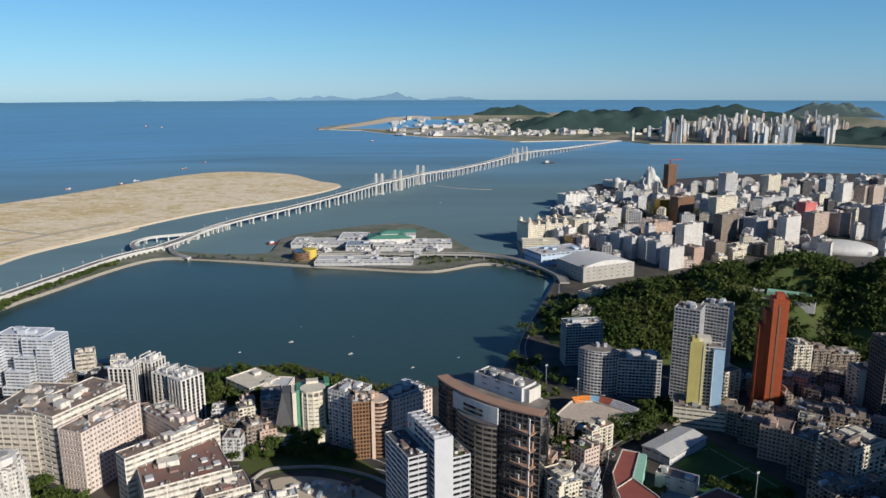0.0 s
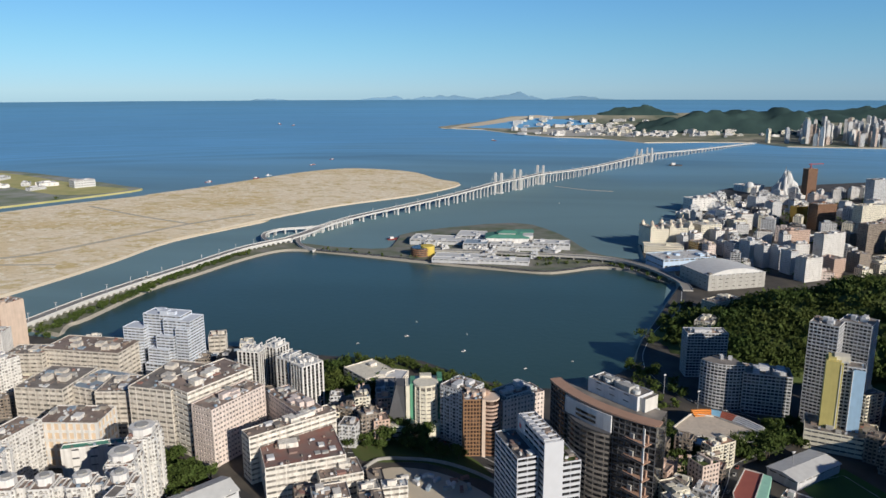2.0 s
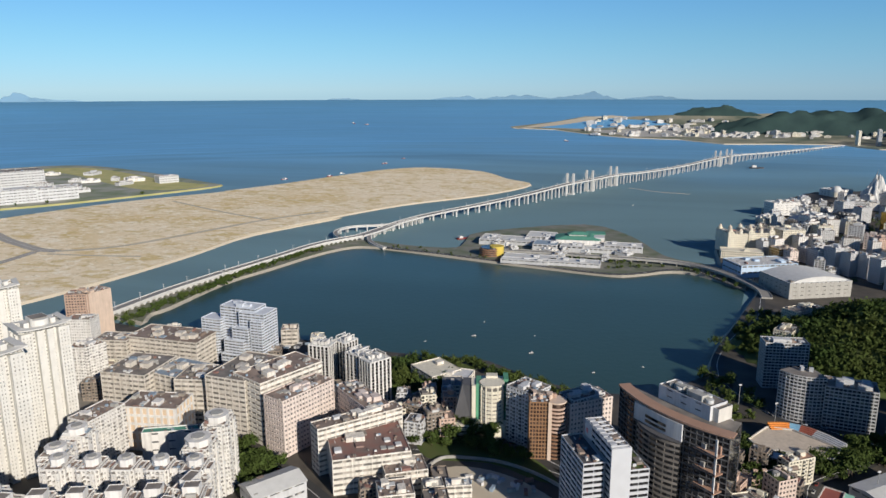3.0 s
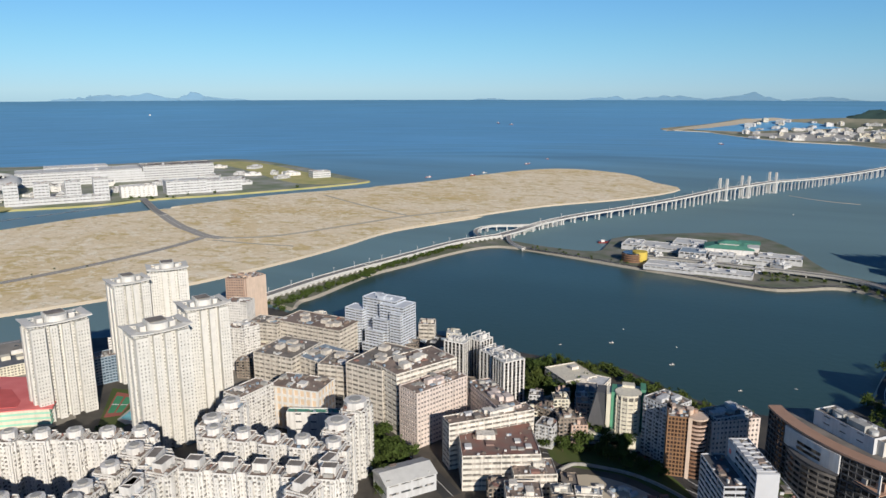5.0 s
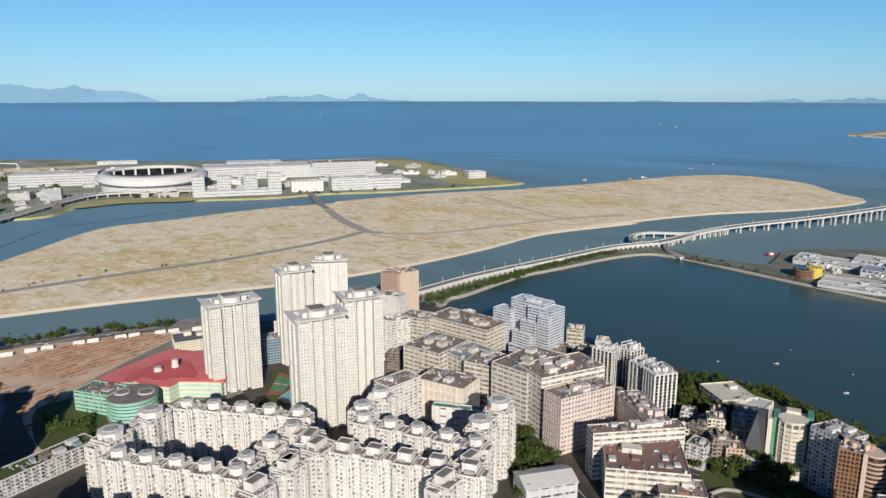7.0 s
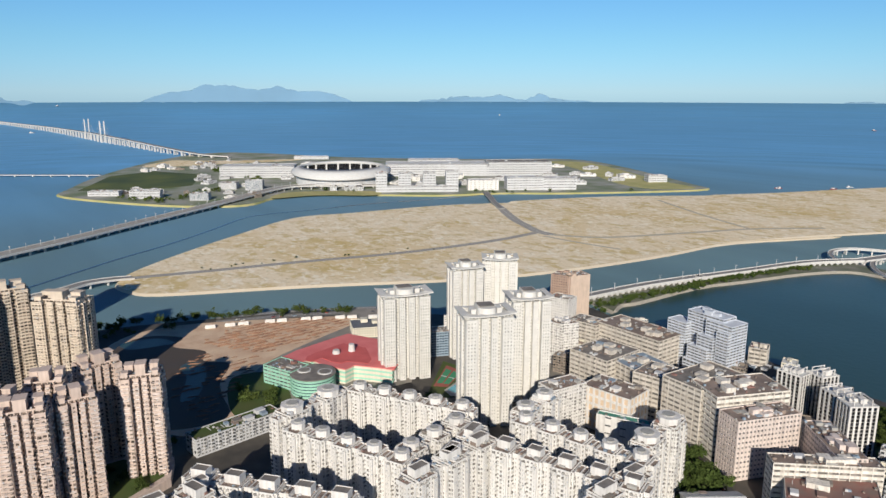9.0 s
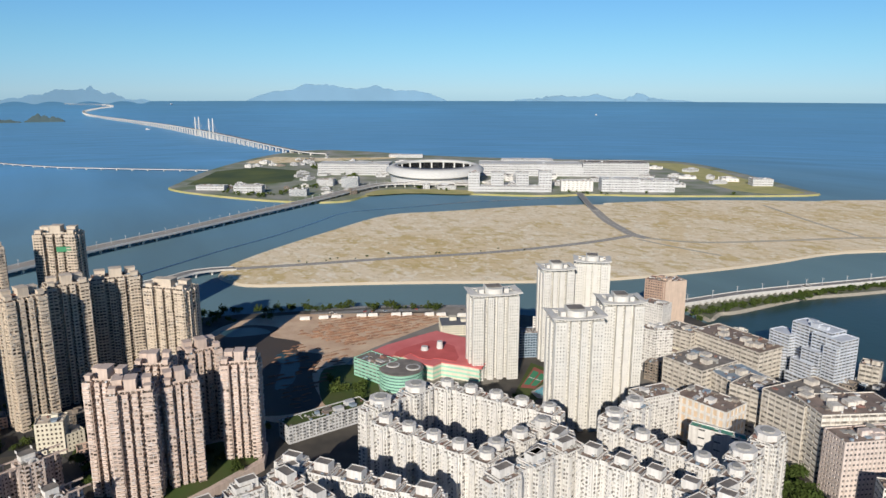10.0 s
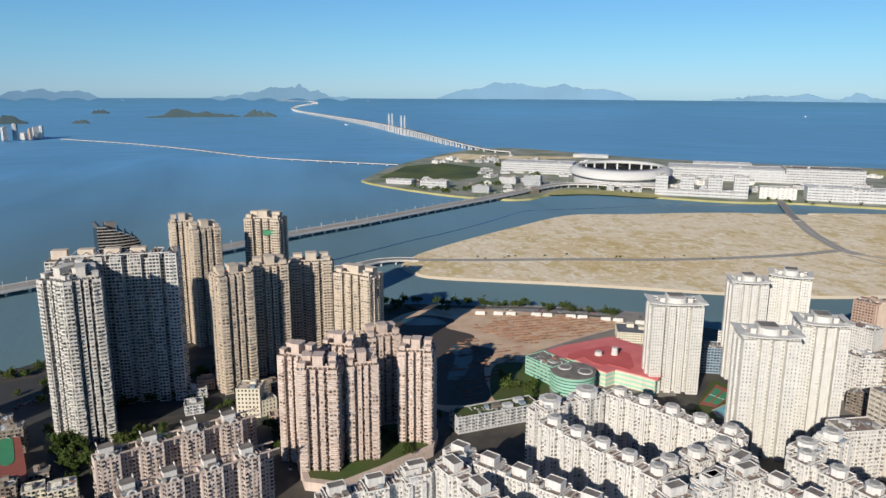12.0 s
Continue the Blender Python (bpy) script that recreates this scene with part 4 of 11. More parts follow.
def crowd(name, label, rows, category="buildings", group="", kind="stuff"):
    """Far buildings that nobody could count, in one object: glass cores with storey bands and pillars."""
    groups = {}
    for x, y, z, turn, w, d, h, style in rows:
        wl, gl, storey, bay, band, pier, rf = STYLES[style]
        k, p, a = shrink(x, y), near((x, y, z)), radians(turn)
        n = max(1, round(h / storey))
        local = [(gl, (0, 0, 0, w - 0.9, d - 0.9, h)), (rf, (0, 0, h, w - 0.2, d - 0.2, 0.4)), (wl, (w * 0.1, 0, h, w * 0.35, d * 0.4, 4))]
        local += [(wl, (0, 0, q * h / n, w, d, band * h / n)) for q in range(n)] + [(wl, (0, 0, h - 0.4, w, d, 0.6))]
        for q in range(7):
            a, b = clutter_rng.uniform(1.5, 5), clutter_rng.uniform(1.5, 5)
            local.append((clutter_rng.choice(("pale_grey", "roof_grey", "roof_white", wl)), (clutter_rng.uniform(-0.4, 0.4) * w, clutter_rng.uniform(-0.4, 0.4) * d, h + 0.3, a, b, clutter_rng.uniform(1, 4))))
        m = max(1, round(w / bay / 1.5))
        local += [(wl, (-w / 2 + 0.6 + (w - 1.2) * q / m, s * (d / 2 - 0.2), 0, max(0.5, pier * w / m), 0.5, h)) for q in range(m + 1) for s in (-1, 1)]
        m = max(1, round(d / bay / 1.5))
        local += [(wl, (s * (w / 2 - 0.2), -d / 2 + 0.6 + (d - 1.2) * q / m, 0, 0.5, max(0.5, pier * d / m), h)) for q in range(m + 1) for s in (-1, 1)]
        for mat, (lx, ly, lz, sx, sy, sz) in local:
            groups.setdefault(mat, []).append((p.x + k * (lx * math.cos(a) - ly * math.sin(a)), p.y + k * (lx * math.sin(a) + ly * math.cos(a)), p.z + k * lz, k * sx, k * sy, k * sz, a))
    mats = sorted(groups)
    v, f, idx = [], [], []
    for i, m in enumerate(mats):
        q = np.array(groups[m])
        c, s = np.cos(q[:, 6])[:, None], np.sin(q[:, 6])[:, None]
        b = CORNERS[None] * q[:, None, 3:6]
        b = np.stack([b[..., 0] * c - b[..., 1] * s, b[..., 0] * s + b[..., 1] * c, b[..., 2]], -1) + q[:, None, :3] + np.array([0, 0, 0.5]) * q[:, None, 5:6]
        base = sum(len(x) for x in v)
        v.append(b.reshape(-1, 3))
        f.append((SIDES[1:][None] + 8 * np.arange(len(q))[:, None, None]).reshape(-1, 4) + base)
        idx += [i] * (5 * len(q))
    return tagged(link_mesh(name, np.concatenate(v).tolist(), np.concatenate(f).tolist(), mats, mat_index=idx), label, category, group, kind)


FAR_LABELS = {"res_white": "white apartment building with crowded flat roof in town", "old_cream": "cream town building with dark windows", "lake_flats": "pale grey apartment building with dark windows",
              "res_grey": "grey apartment building with bay windows in town", "dark": "dark glazed town building with flat roof", "factory_pink": "pinkish town building with small windows"}


def infill(label, ring, count, turn, wide, high, styles, seed, group, gap=1.0, kit=2, far=False):
    """Old low houses that fill a quarter, turned with its streets and clear of everything else."""
    g = random.Random(seed)
    xs, ys = [p[0] for p in ring], [p[1] for p in ring]
    made = 0
    rows = []
    for k in range(count * 30):
        if made >= count:
            break
        x, y = g.uniform(min(xs), max(xs)), g.uniform(min(ys), max(ys))
        w, d = g.uniform(*wide), g.uniform(*wide)
        r = math.hypot(w, d) / 2
        if not inside(x, y, ring) or hill_z(x, y) > 4.5 or any(math.hypot(x - a, y - b) < (r + q) * gap * 0.82 for a, b, q in FOOTPRINTS) or any(inside(x, y, q) for q in KEEP_CLEAR):
            continue
        made += 1
        if far:
            FOOTPRINTS.append((x, y, r))
            rows.append((x, y, 4.2, turn + g.choice((0, 90)) + g.uniform(-4, 4), w, d, g.uniform(*high), g.choice(styles)))
            continue
        block(label, x, y, turn + g.choice((0, 90)) + g.uniform(-4, 4), w, d, g.uniform(*high), g.choice(styles), kit=kit, storeys=False, name="house" if high[1] < 40 else "building", category="building", group=group, clutter=0 if far else 10,
              roof=g.choice((None, None, "roof_grey", "roof_brown", "roof_white", "concrete")))
    if rows and group == "far city blocks":
        for q in rows:
            crowd("city_building", FAR_LABELS.get(q[7], label), [q], "building", group, "")
    elif rows:
        crowd(group.replace(" ", "_"), label, rows)


# ---- ground: the city's shore, the reservoir's dam, the new land in the bay ----
shore = [(-747, -255), (-774, -221), (-832, -136), (-891, -32), (-904, 67), (-876, 197), (-854, 260), (-818, 375), (-745, 469), (-683, 525), (-639, 606), (-631, 693)]
bank = [(-577, 688), (-538, 675), (-474, 672), (-398, 697), (-335, 695), (-242, 684), (-205, 685), (-140, 687), (-80, 648), (-46, 637), (3, 636), (54, 675), (78, 709), (96, 794), (129, 899), (153, 979)]
south = [(170, 1032), (176, 1130), (138, 1204), (141, 1307), (179, 1477), (242, 1579), (284, 1765), (340, 1932), (468, 2131), (660, 2208), (963, 2352), (1255, 2411), (1458, 2342)]
city = [(-760, -900), (-620, -320)] + shore + bank + south + [(3600, 900), (2600, -900)]
tagged(slab("ground", city, 4.0, 4.5, "paving"), "grey paved city ground behind a stone sea wall", "ground", kind="structure")
dam_in = [(155, 1051), (105, 1119), (60, 1131), (5, 1095), (-31, 1084), (-131, 1103), (-234, 1126), (-324, 1150), (-436, 1176), (-490, 1168), (-526, 1099), (-555, 985), (-579, 891), (-581, 766), (-587, 735), (-573, 704)]
dam_out = [(-629, 719), (-631, 787), (-608, 938), (-583, 1038), (-550, 1153), (-545, 1211), (-484, 1228), (-397, 1205), (-309, 1208), (-304, 1272), (-292, 1364), (-102, 1494), (-5, 1389), (51, 1236), (112, 1191), (176, 1130)]
tagged(slab("dam", smooth_line(dam_in, 3) + smooth_line(dam_out, 3), 3.6, 4.0, "dam_ground"), "stone-faced reservoir dam carrying road and terminal", "dam", kind="structure")
tagged(slab("reservoir_water", bank[:-1] + [(p[0], p[1]) for p in dam_in], 0.25, 0.2, "lake", skirt="lake"), "dark calm reservoir water with faint ripples", "water", kind="structure")
sand_line = [(-306, 2106), (-398, 2227), (-526, 2413), (-738, 2485), (-861, 2387), (-943, 2196), (-1031, 1942), (-1111, 1767), (-1116, 1735), (-1260, 1509), (-1354, 1242), (-1327, 1243), (-1407, 1052), (-1441, 814), (-1458, 676), (-1346, 500), (-1240, 355), (-1156, 259), (-1096, 223), (-1044, 229), (-1005, 260), (-944, 399), (-894, 503), (-831, 624), (-783, 746), (-752, 899), (-736, 1042), (-724, 1222), (-629, 1449), (-749, 1171), (-707, 1291), (-655, 1438), (-552, 1658), (-396, 1870)]
sand_rim = smooth_line(sand_line, 4, closed=True)
tagged(slab("reclaimed_land", sand_rim, 3.5, 4.0, "sand", skirt="beach"), "flat reclaimed land of sand and dry grass", "land", kind="structure")
port_line = [(-1192, 1852), (-1248, 1701), (-1379, 1459), (-1489, 1309), (-1548, 1157), (-1667, 1013), (-1761, 888), (-1775, 768), (-1710, 685), (-1714, 611), (-1809, 498), (-2005, 374), (-2158, 315), (-2273, 357), (-2534, 479), (-2867, 691), (-3152, 930), (-3259, 1148), (-3074, 1323), (-2779, 1460), (-2505, 1692), (-2285, 1941), (-2132, 2179), (-1960, 2225), (-1683, 2121), (-1456, 2006), (-1260, 1900)]
tagged(slab("port_island", smooth_line(port_line, 3, closed=True), 4.5, 5.0, "port_ground", skirt="dry_bank"), "man-made port island with a sloping sea wall", "land", kind="structure")
far_shore = [(-900, 5242), (-574, 5082), (-346, 4679), (-82, 4333), (218, 4221), (420, 3936), (712, 4015), (979, 4007), (1079, 3750), (1501, 3698), (1864, 3726), (2097, 3396), (4000, 6534), (4364, 7817), (3738, 9302), (1515, 9003), (360, 8264), (-143, 7606), (-560, 7632), (-712, 6322), (-947, 5399)]
tagged(slab("far_coast", far_shore + [], 5.0, 5.0, "coast", skirt="beach"), "far flat coast with an airport strip", "land", kind="structure")


# ---- wooded hill ----
RIDGE = [(228, 800, 36), (275, 820, 52), (340, 815, 70), (410, 800, 84), (500, 745, 90), (600, 660, 90), (700, 560, 84), (460, 865, 70), (580, 790, 72), (690, 700, 70)]


def hill_z(x, y):
    z = 0.0
    for a, b, h in RIDGE:
        z = max(z, h * math.exp(-((x - a) ** 2 + (y - b) ** 2) / (2 * 72.0 ** 2)))
    edge = 4.2 + z * 1.12 - 11
    flat = math.hypot((x - 374) / 44, (y - 752) / 26)
    if flat < 1.25:
        edge = edge + (58 - edge) * min(1, (1.25 - flat) / 0.25)
    return edge


def build_hill():
    n, m = 90, 64
    v, f = [], []
    for j in range(m + 1):
        for i in range(n + 1):
            x, y = 60 + 900 * i / n, 380 + 720 * j / m
            v.append((x, y, hill_z(x, y) + noise.noise((x * 0.03, y * 0.03, 0)) * 1.5 if hill_z(x, y) > 3 else -6.0))
    for j in range(m):
        for i in range(n):
            q = (j * (n + 1) + i, j * (n + 1) + i + 1, (j + 1) * (n + 1) + i + 1, (j + 1) * (n + 1) + i)
            if max(v[k][2] for k in q) > 2:
                f.append(q)
    tagged(link_mesh("hill", v, f, "grass", smooth=True), "steep green hill in the city", "hill", kind="structure")

    def wooded(x, y):
        return hill_z(x, y) > 7 and math.hypot((x - 374) / 44, (y - 752) / 26) > 0.74 and not any(math.hypot(x - a, y - b) < r * 0.9 for a, b, r in FOOTPRINTS)

    thicket("hill_woods", "dense dark green woodland on the hill", ((70, 950, 400, 1090), wooded), 6800, 4.8, 11, hill_z, leaves=52)


def terrace_school(x, y, z):
    e = thing("terrace_school", x, y, z, -30, "low terrace with turquoise covered pool on the hill", "school")
    boxes("terrace", [(0, 0, -9, 66, 30, 9.5)], "concrete", e)
    boxes("pool_cover", [(6, 7, 0.5, 44, 13, 5)], "mint_paint", e, "turquoise pool roof")
    boxes("wall", [(0, -15.2, -9, 66, 0.6, 11), (-33, 0, -9, 0.6, 30, 11), (33, 0, -9, 0.6, 30, 11)], "white_wall", e)
    boxes("canopy", [(-25, 8, 0.5, 12, 10, 4)], "roof_white", e)


# ---- single buildings ----
def striped_tower(x, y, turn, w, d, h):
    e = thing("striped_tower", x, y, 4.0, turn, "slim apartment tower with yellow and sky-blue gables", "apartment tower")
    FOOTPRINTS.append((x, y, w))
    masses = []
    volume(masses, w * 0.06, d * 0.05, w * 0.9, d * 0.86, 0, h - 3, "lake_flats", clutter=60)
    volume(masses, -w * 0.1, 0, w * 0.3, d * 0.7, 0, h, "lake_flats")
    raise_walls(e, masses)
    boxes("yellow_gable", [(-w * 0.31, 0, 0, w * 0.38, d * 1.02, h + 1), (-w * 0.09, -d * 0.3, 0, w * 0.06, d * 0.42, h)], "yellow_paint", e, "yellow gable wall")
    boxes("blue_gable", [(w * 0.35, -d * 0.02, 0, w * 0.30, d * 1.02, h - 4)], "sky_paint", e, "sky-blue gable wall")
    boxes("yellow_edge", [(w * 0.51, d * 0.2, 0, w * 0.03, d * 0.6, h - 4)], "yellow_paint", e)
    boxes("white_seam", [(-w * 0.11, -d * 0.52, 0, 0.5, 0.5, h - 1), (w * 0.19, -d * 0.54, 0, 0.5, 0.5, h - 4)], "white_wall", e)
    boxes("roof_house", [(-w * 0.1, 0.1 * d, h, w * 0.4, d * 0.6, 4)], "cream_wall", e)
    boxes("roof_crown", [(-w * 0.35, 0, h + 1, w * 0.2, d * 0.7, 2.2)], "yellow_paint", e)
    p = thing("podium", x, y, 4.0, turn, "white striped podium of the slim tower", "building")
    masses = []
    volume(masses, 2, -4, w * 1.9, d * 1.9, 0, 16, "mint", wall="cream_wall")
    raise_walls(p, masses)


def fin_office(x, y, turn, w, d, h):
    """White office: a tall blank fin between two lower wings with dark strip windows."""
    e = thing("office_building", x, y, 4.0, turn, "white office building with tall fin and dark strip windows", "office")
    FOOTPRINTS.append((x, y, w))
    masses = []
    volume(masses, -w * 0.02, d * 0.30, w, 12, 0, h, "office_white", blind="E", roof="roof_grey", parapet=1.4, wall="white_panel")
    volume(masses, -w * 0.12, -d * 0.34, w * 0.92, d * 0.62, 0, h - 11, "office_white", roof="dark_grey", wall="white_panel")
    volume(masses, w * 0.05, d * 0.85, w * 0.85, d * 0.62, 0, h - 15, "office_white", roof="grass", wall="white_panel")
    raise_walls(e, masses)
    boxes("fin_face", [(w * 0.485, d * 0.30, 0, 1.2, 12.6, h + 1.2)], "white_panel", e, "plain white end wall")
    boxes("fin_side", [(-w * 0.36, d * 0.30 - 6.1, h - 9, w * 0.26, 0.4, 9.8)], "white_panel", e)
    boxes("sign", [(-w * 0.40, d * 0.30 - 6.4, h - 6, 2.6, 0.3, 2.6)], "roof_red", e, "small red round sign")
    for k in range(7):
        boxes("roof_cell", [(-w * 0.42 + k * w * 0.13, d * 0.30 - 3.2, h + 0.3, w * 0.08, 4.0, 1.6)], "white_panel", e)
        boxes("roof_beam", [(-w * 0.36 + k * w * 0.13, d * 0.30, h + 0.3, 0.5, 11, 1.3)], "white_panel", e)
        boxes("roof_unit", [(-w * 0.40 + k * w * 0.13, d * 0.30 + 2.2, h + 0.3, w * 0.05, 2.4, 1.1)], "pale_grey", e)
    boxes("roof_dark", [(0, d * 0.30 + 4.2, h + 0.3, w * 0.85, 1.6, 0.5)], "roof_grey", e)
    for k in range(6):
        boxes("wing_unit", [(w * (-0.25 + 0.09 * k), d * (0.72 + 0.05 * (k % 3)), h - 14.7, 1.8, 1.6, 1.0 + 0.3 * (k % 2))], "pale_grey", e)


def sail_tower(label, x, y, turn, chord, sag, d, h):
    """Dark curved office: bent glass body, brown roof terrace, pale penthouse, bulging banded bay, stacked garden balconies at one end."""
    e = curved_block(label, x, y, turn, chord, sag, d, h, "office_dark", n=16, name="curved_office", kit=0)
    radius = (chord * chord / 4 + sag * sag) / (2 * sag)
    half = math.asin(chord / 2 / radius)
    line = [(radius * 1.004 * math.sin(a), -(radius * 1.004 * math.cos(a) - radius + sag)) for a in (-half + 2 * half * k / 16 for k in range(17))]
    ribbon("roof_walk", [(q[0], q[1] + 5) for q in line], 8, h + 1.4, 0.8, "terrace_tile", e, "curved brown roof terrace")
    ribbon("cornice", line, 1.0, h + 1.9, 1.3, "terrace_tile", e)
    mid = [q for q in line[4:12]]
    ribbon("pale_attic", [(q[0], q[1] - 0.5) for q in mid], 1.2, h - 0.2, 12, "pale_grey", e, "pale wall under the roof edge")
    for k in range(2):
        ribbon("attic_window", [(q[0], q[1] - 0.9) for q in line[6:10]], 1.2, h - 4.5 - k * 3.4, 1.8, "glass_black", e)
    bay = line[5:12]
    bulge = [(q[0], q[1] - 1.2 - 4.2 * (1 - ((k - 3) / 3.4) ** 2)) for k, q in enumerate(bay)]
    bulge = [tuple(q) for q in smooth_line(bulge, 4)]
    floors = int((h - 12) / 3.8)
    ribbon("bay_glass", [(q[0], q[1] + 1.3) for q in bulge], 2.6, h - 12.4, h - 12.6, "glass_black", e)
    ribbon("bay_roof", [(q[0], q[1] + 1.6) for q in bulge], 4.6, h - 11.6, 0.8, "dark_grey", e)
    # Bands and ribs in dark grey: the bay's shade is put into their colour.
    for k in range(floors):
        ribbon("bay_band", [(q[0], q[1] + 0.6) for q in bulge], 2.0, h - 13.2 - k * 3.8, 1.55, "roof_grey", e)
    for k in range(2, len(bulge), 4):
        boxes("bay_rib", [(bulge[k][0], bulge[k][1] - 0.1, 0, 0.4, 0.6, h - 13.2)], "roof_grey", e)
    q = line[-2]
    for k in range(6):
        z = h - 12 - k * 12.0
        if z < 2:
            break
        deck = boxes("garden_balcony", [(q[0] - 5.5, q[1] - 1.8, z, 17, 7.5, 0.6)], "terrace_tile", e, "brown tiled garden balcony")
        boxes("balcony_wall", [(q[0] - 4, q[1] + 0.6, z + 0.6, 11, 1.6, 5.2)], "terrace_tile", deck)
        boxes("balcony_post", [(q[0] + 1.6, q[1] - 4.4, z + 0.6, 1.2, 0.8, 11.4)], "white_wall", deck)
        boxes("balcony_hut", [(q[0] - 9, q[1] - 1.6, z + 0.6, 3.0, 2.4, 3.6)], "concrete", deck)
        boxes("balcony_rail", [(q[0] - 5.5, q[1] - 5.4, z + 0.6, 16.6, 0.15, 1.0)], "glass_grey", deck)
    house = thing("penthouse", x, y, 4.0 + h, turn, "pale penthouse floors crowded with plant and tanks", "penthouse")
    masses = []
    volume(masses, 3, d * 0.62, chord * 0.46, d * 0.62, 0.4, 9, "solid_white", wall="pale_grey", roof="roof_grey")
    volume(masses, chord * 0.21, d * 0.66, chord * 0.20, d * 0.5, 0.4, 8, "solid_white", roof="roof_grey", wall="ivory_wall")
    raise_walls(house, masses)
    roof_kit(house, 3, d * 0.62, chord * 0.44, d * 0.56, 9.7, 6, "concrete")
    for k in range(9):
        octagon("cooling_tank", 3 + chord * (-0.17 + 0.043 * k), d * (0.52 + 0.16 * (k % 2)), 9.7, 1.5 + 0.5 * (k % 3), 2.4 + 0.5 * (k % 2), "roof_white" if k % 3 else "concrete", house, 14)


def brown_tower(x, y, turn, w, d, h):
    """Brown flats: a flat front of tan piers, a broad tan pier and a rounded corner of curved balconies."""
    e = thing("apartment_tower", x, y, 4.0, turn, "brown apartment tower with tan piers and rounded balconies", "apartment tower")
    FOOTPRINTS.append((x, y, w / 2 + 3))
    masses = []
    volume(masses, -w * 0.22, 0, w * 0.5, d, 0, h, "brown_grid")
    volume(masses, w * 0.18, d * 0.14, w * 0.56, d * 0.7, 0, h - 2, "brown", roof="roof_brown")
    raise_walls(e, masses)
    boxes("corner_pier", [(w * 0.045, -d * 0.5 - 0.5, 0, w * 0.09, 1.6, h + 1.5)], "tan_wall", e, "broad tan pier")
    r = w * 0.26
    octagon("round_core", w * 0.22, -d * 0.12, 0, r - 0.9, h - 1, "glass_brown", e, 28)
    for k in range(int(h / 3.1)):
        octagon("round_balcony", w * 0.22, -d * 0.12, k * 3.1, r, 1.2, "salmon_wall" if k > 6 else "brown_wall", e, 28)
    octagon("round_roof", w * 0.22, -d * 0.12, h - 1, r, 1.2, "tan_wall", e, 28)
    for k in range(5):
        octagon("roof_lantern", -w * 0.3 + w * 0.12 * k, d * 0.1 * (-1) ** k, h + 0.3, 1.5 + 0.3 * (k % 3), 2.6 + (k % 2), "tan_wall" if k % 2 else "brick_wall", e, 10)
    roof_kit(e, -w * 0.1, 0, w * 0.7, d * 0.8, h + 0.25, 2, "tan_wall")


def drum_tower(x, y, turn, h):
    """Cream round tower between green slabs, with a dark sloping roof and a curved podium."""
    e = thing("drum_tower", x, y, 4.0, turn, "cream round tower between dark green slab walls", "office")
    FOOTPRINTS.append((x, y, 26))
    e.scale = (1.2, 1.1, 1.0)
    octagon("drum", 8, -2, 0, 8.0, h, "glass_pale", e, 28)
    for k in range(int(h / 3.4)):
        octagon("drum_band", 8, -2, k * 3.4, 8.35, 2.3, "cream_wall", e, 28)
    octagon("drum_cap", 8, -2, h, 8.5, 1.6, "cream_wall", e, 28)
    boxes("drum_pier", [(8 + 8.1 * math.sin(a), -2 - 8.1 * math.cos(a), 0, 1.0, 1.0, h) for a in (-1.0, -0.5, 0.0, 0.5, 1.0)], "cream_wall", e)
    boxes("green_slab", [(-1.0, 3, 0, 3.4, 15, h + 1.0)], "green_paint", e)
    boxes("cream_slab", [(-4.2, 1, 0, 2.6, 15, h)], "cream_wall", e)
    boxes("green_wing", [(17.6, 9, 0, 3.4, 13, h + 2)], "green_paint", e)
    boxes("rear_block", [(8, 10, 0, 17, 10, h - 1)], "cream_wall", e)
    boxes("roof_house", [(8, 8, h - 1, 8, 6, 4.5)], "cream_wall", e)
    bm = bmesh.new()
    pts = [(-6, -6, 12), (-18, -4, 12), (-18, 12, 12), (-6, 12, 12), (-6, -5, h - 1), (-12, -2, h - 1), (-12, 11, h - 1), (-6, 11, h - 1)]
    vs = [bm.verts.new(p) for p in pts]
    for q in SIDES.tolist():
        bm.faces.new([vs[k] for k in q])
    bmesh.ops.recalc_face_normals(bm, faces=bm.faces[:])
    part("sloping_roof", bm, "dark_grey", e, "dark steep sloping roof")
    for k in range(3):
        octagon("podium_band", -12, -1, k * 4.0, 14.5, 2.4, "cream_wall", e, 28)
    octagon("podium_core", -12, -1, 0, 13.6, 12, "glass_dark", e, 28)
    octagon("podium_cap", -12, -1, 11.6, 14.5, 1.2, "cream_wall", e, 28)
    octagon("podium_drum", 11, -8, 0, 7.5, 12, "cream_wall", e, 24)


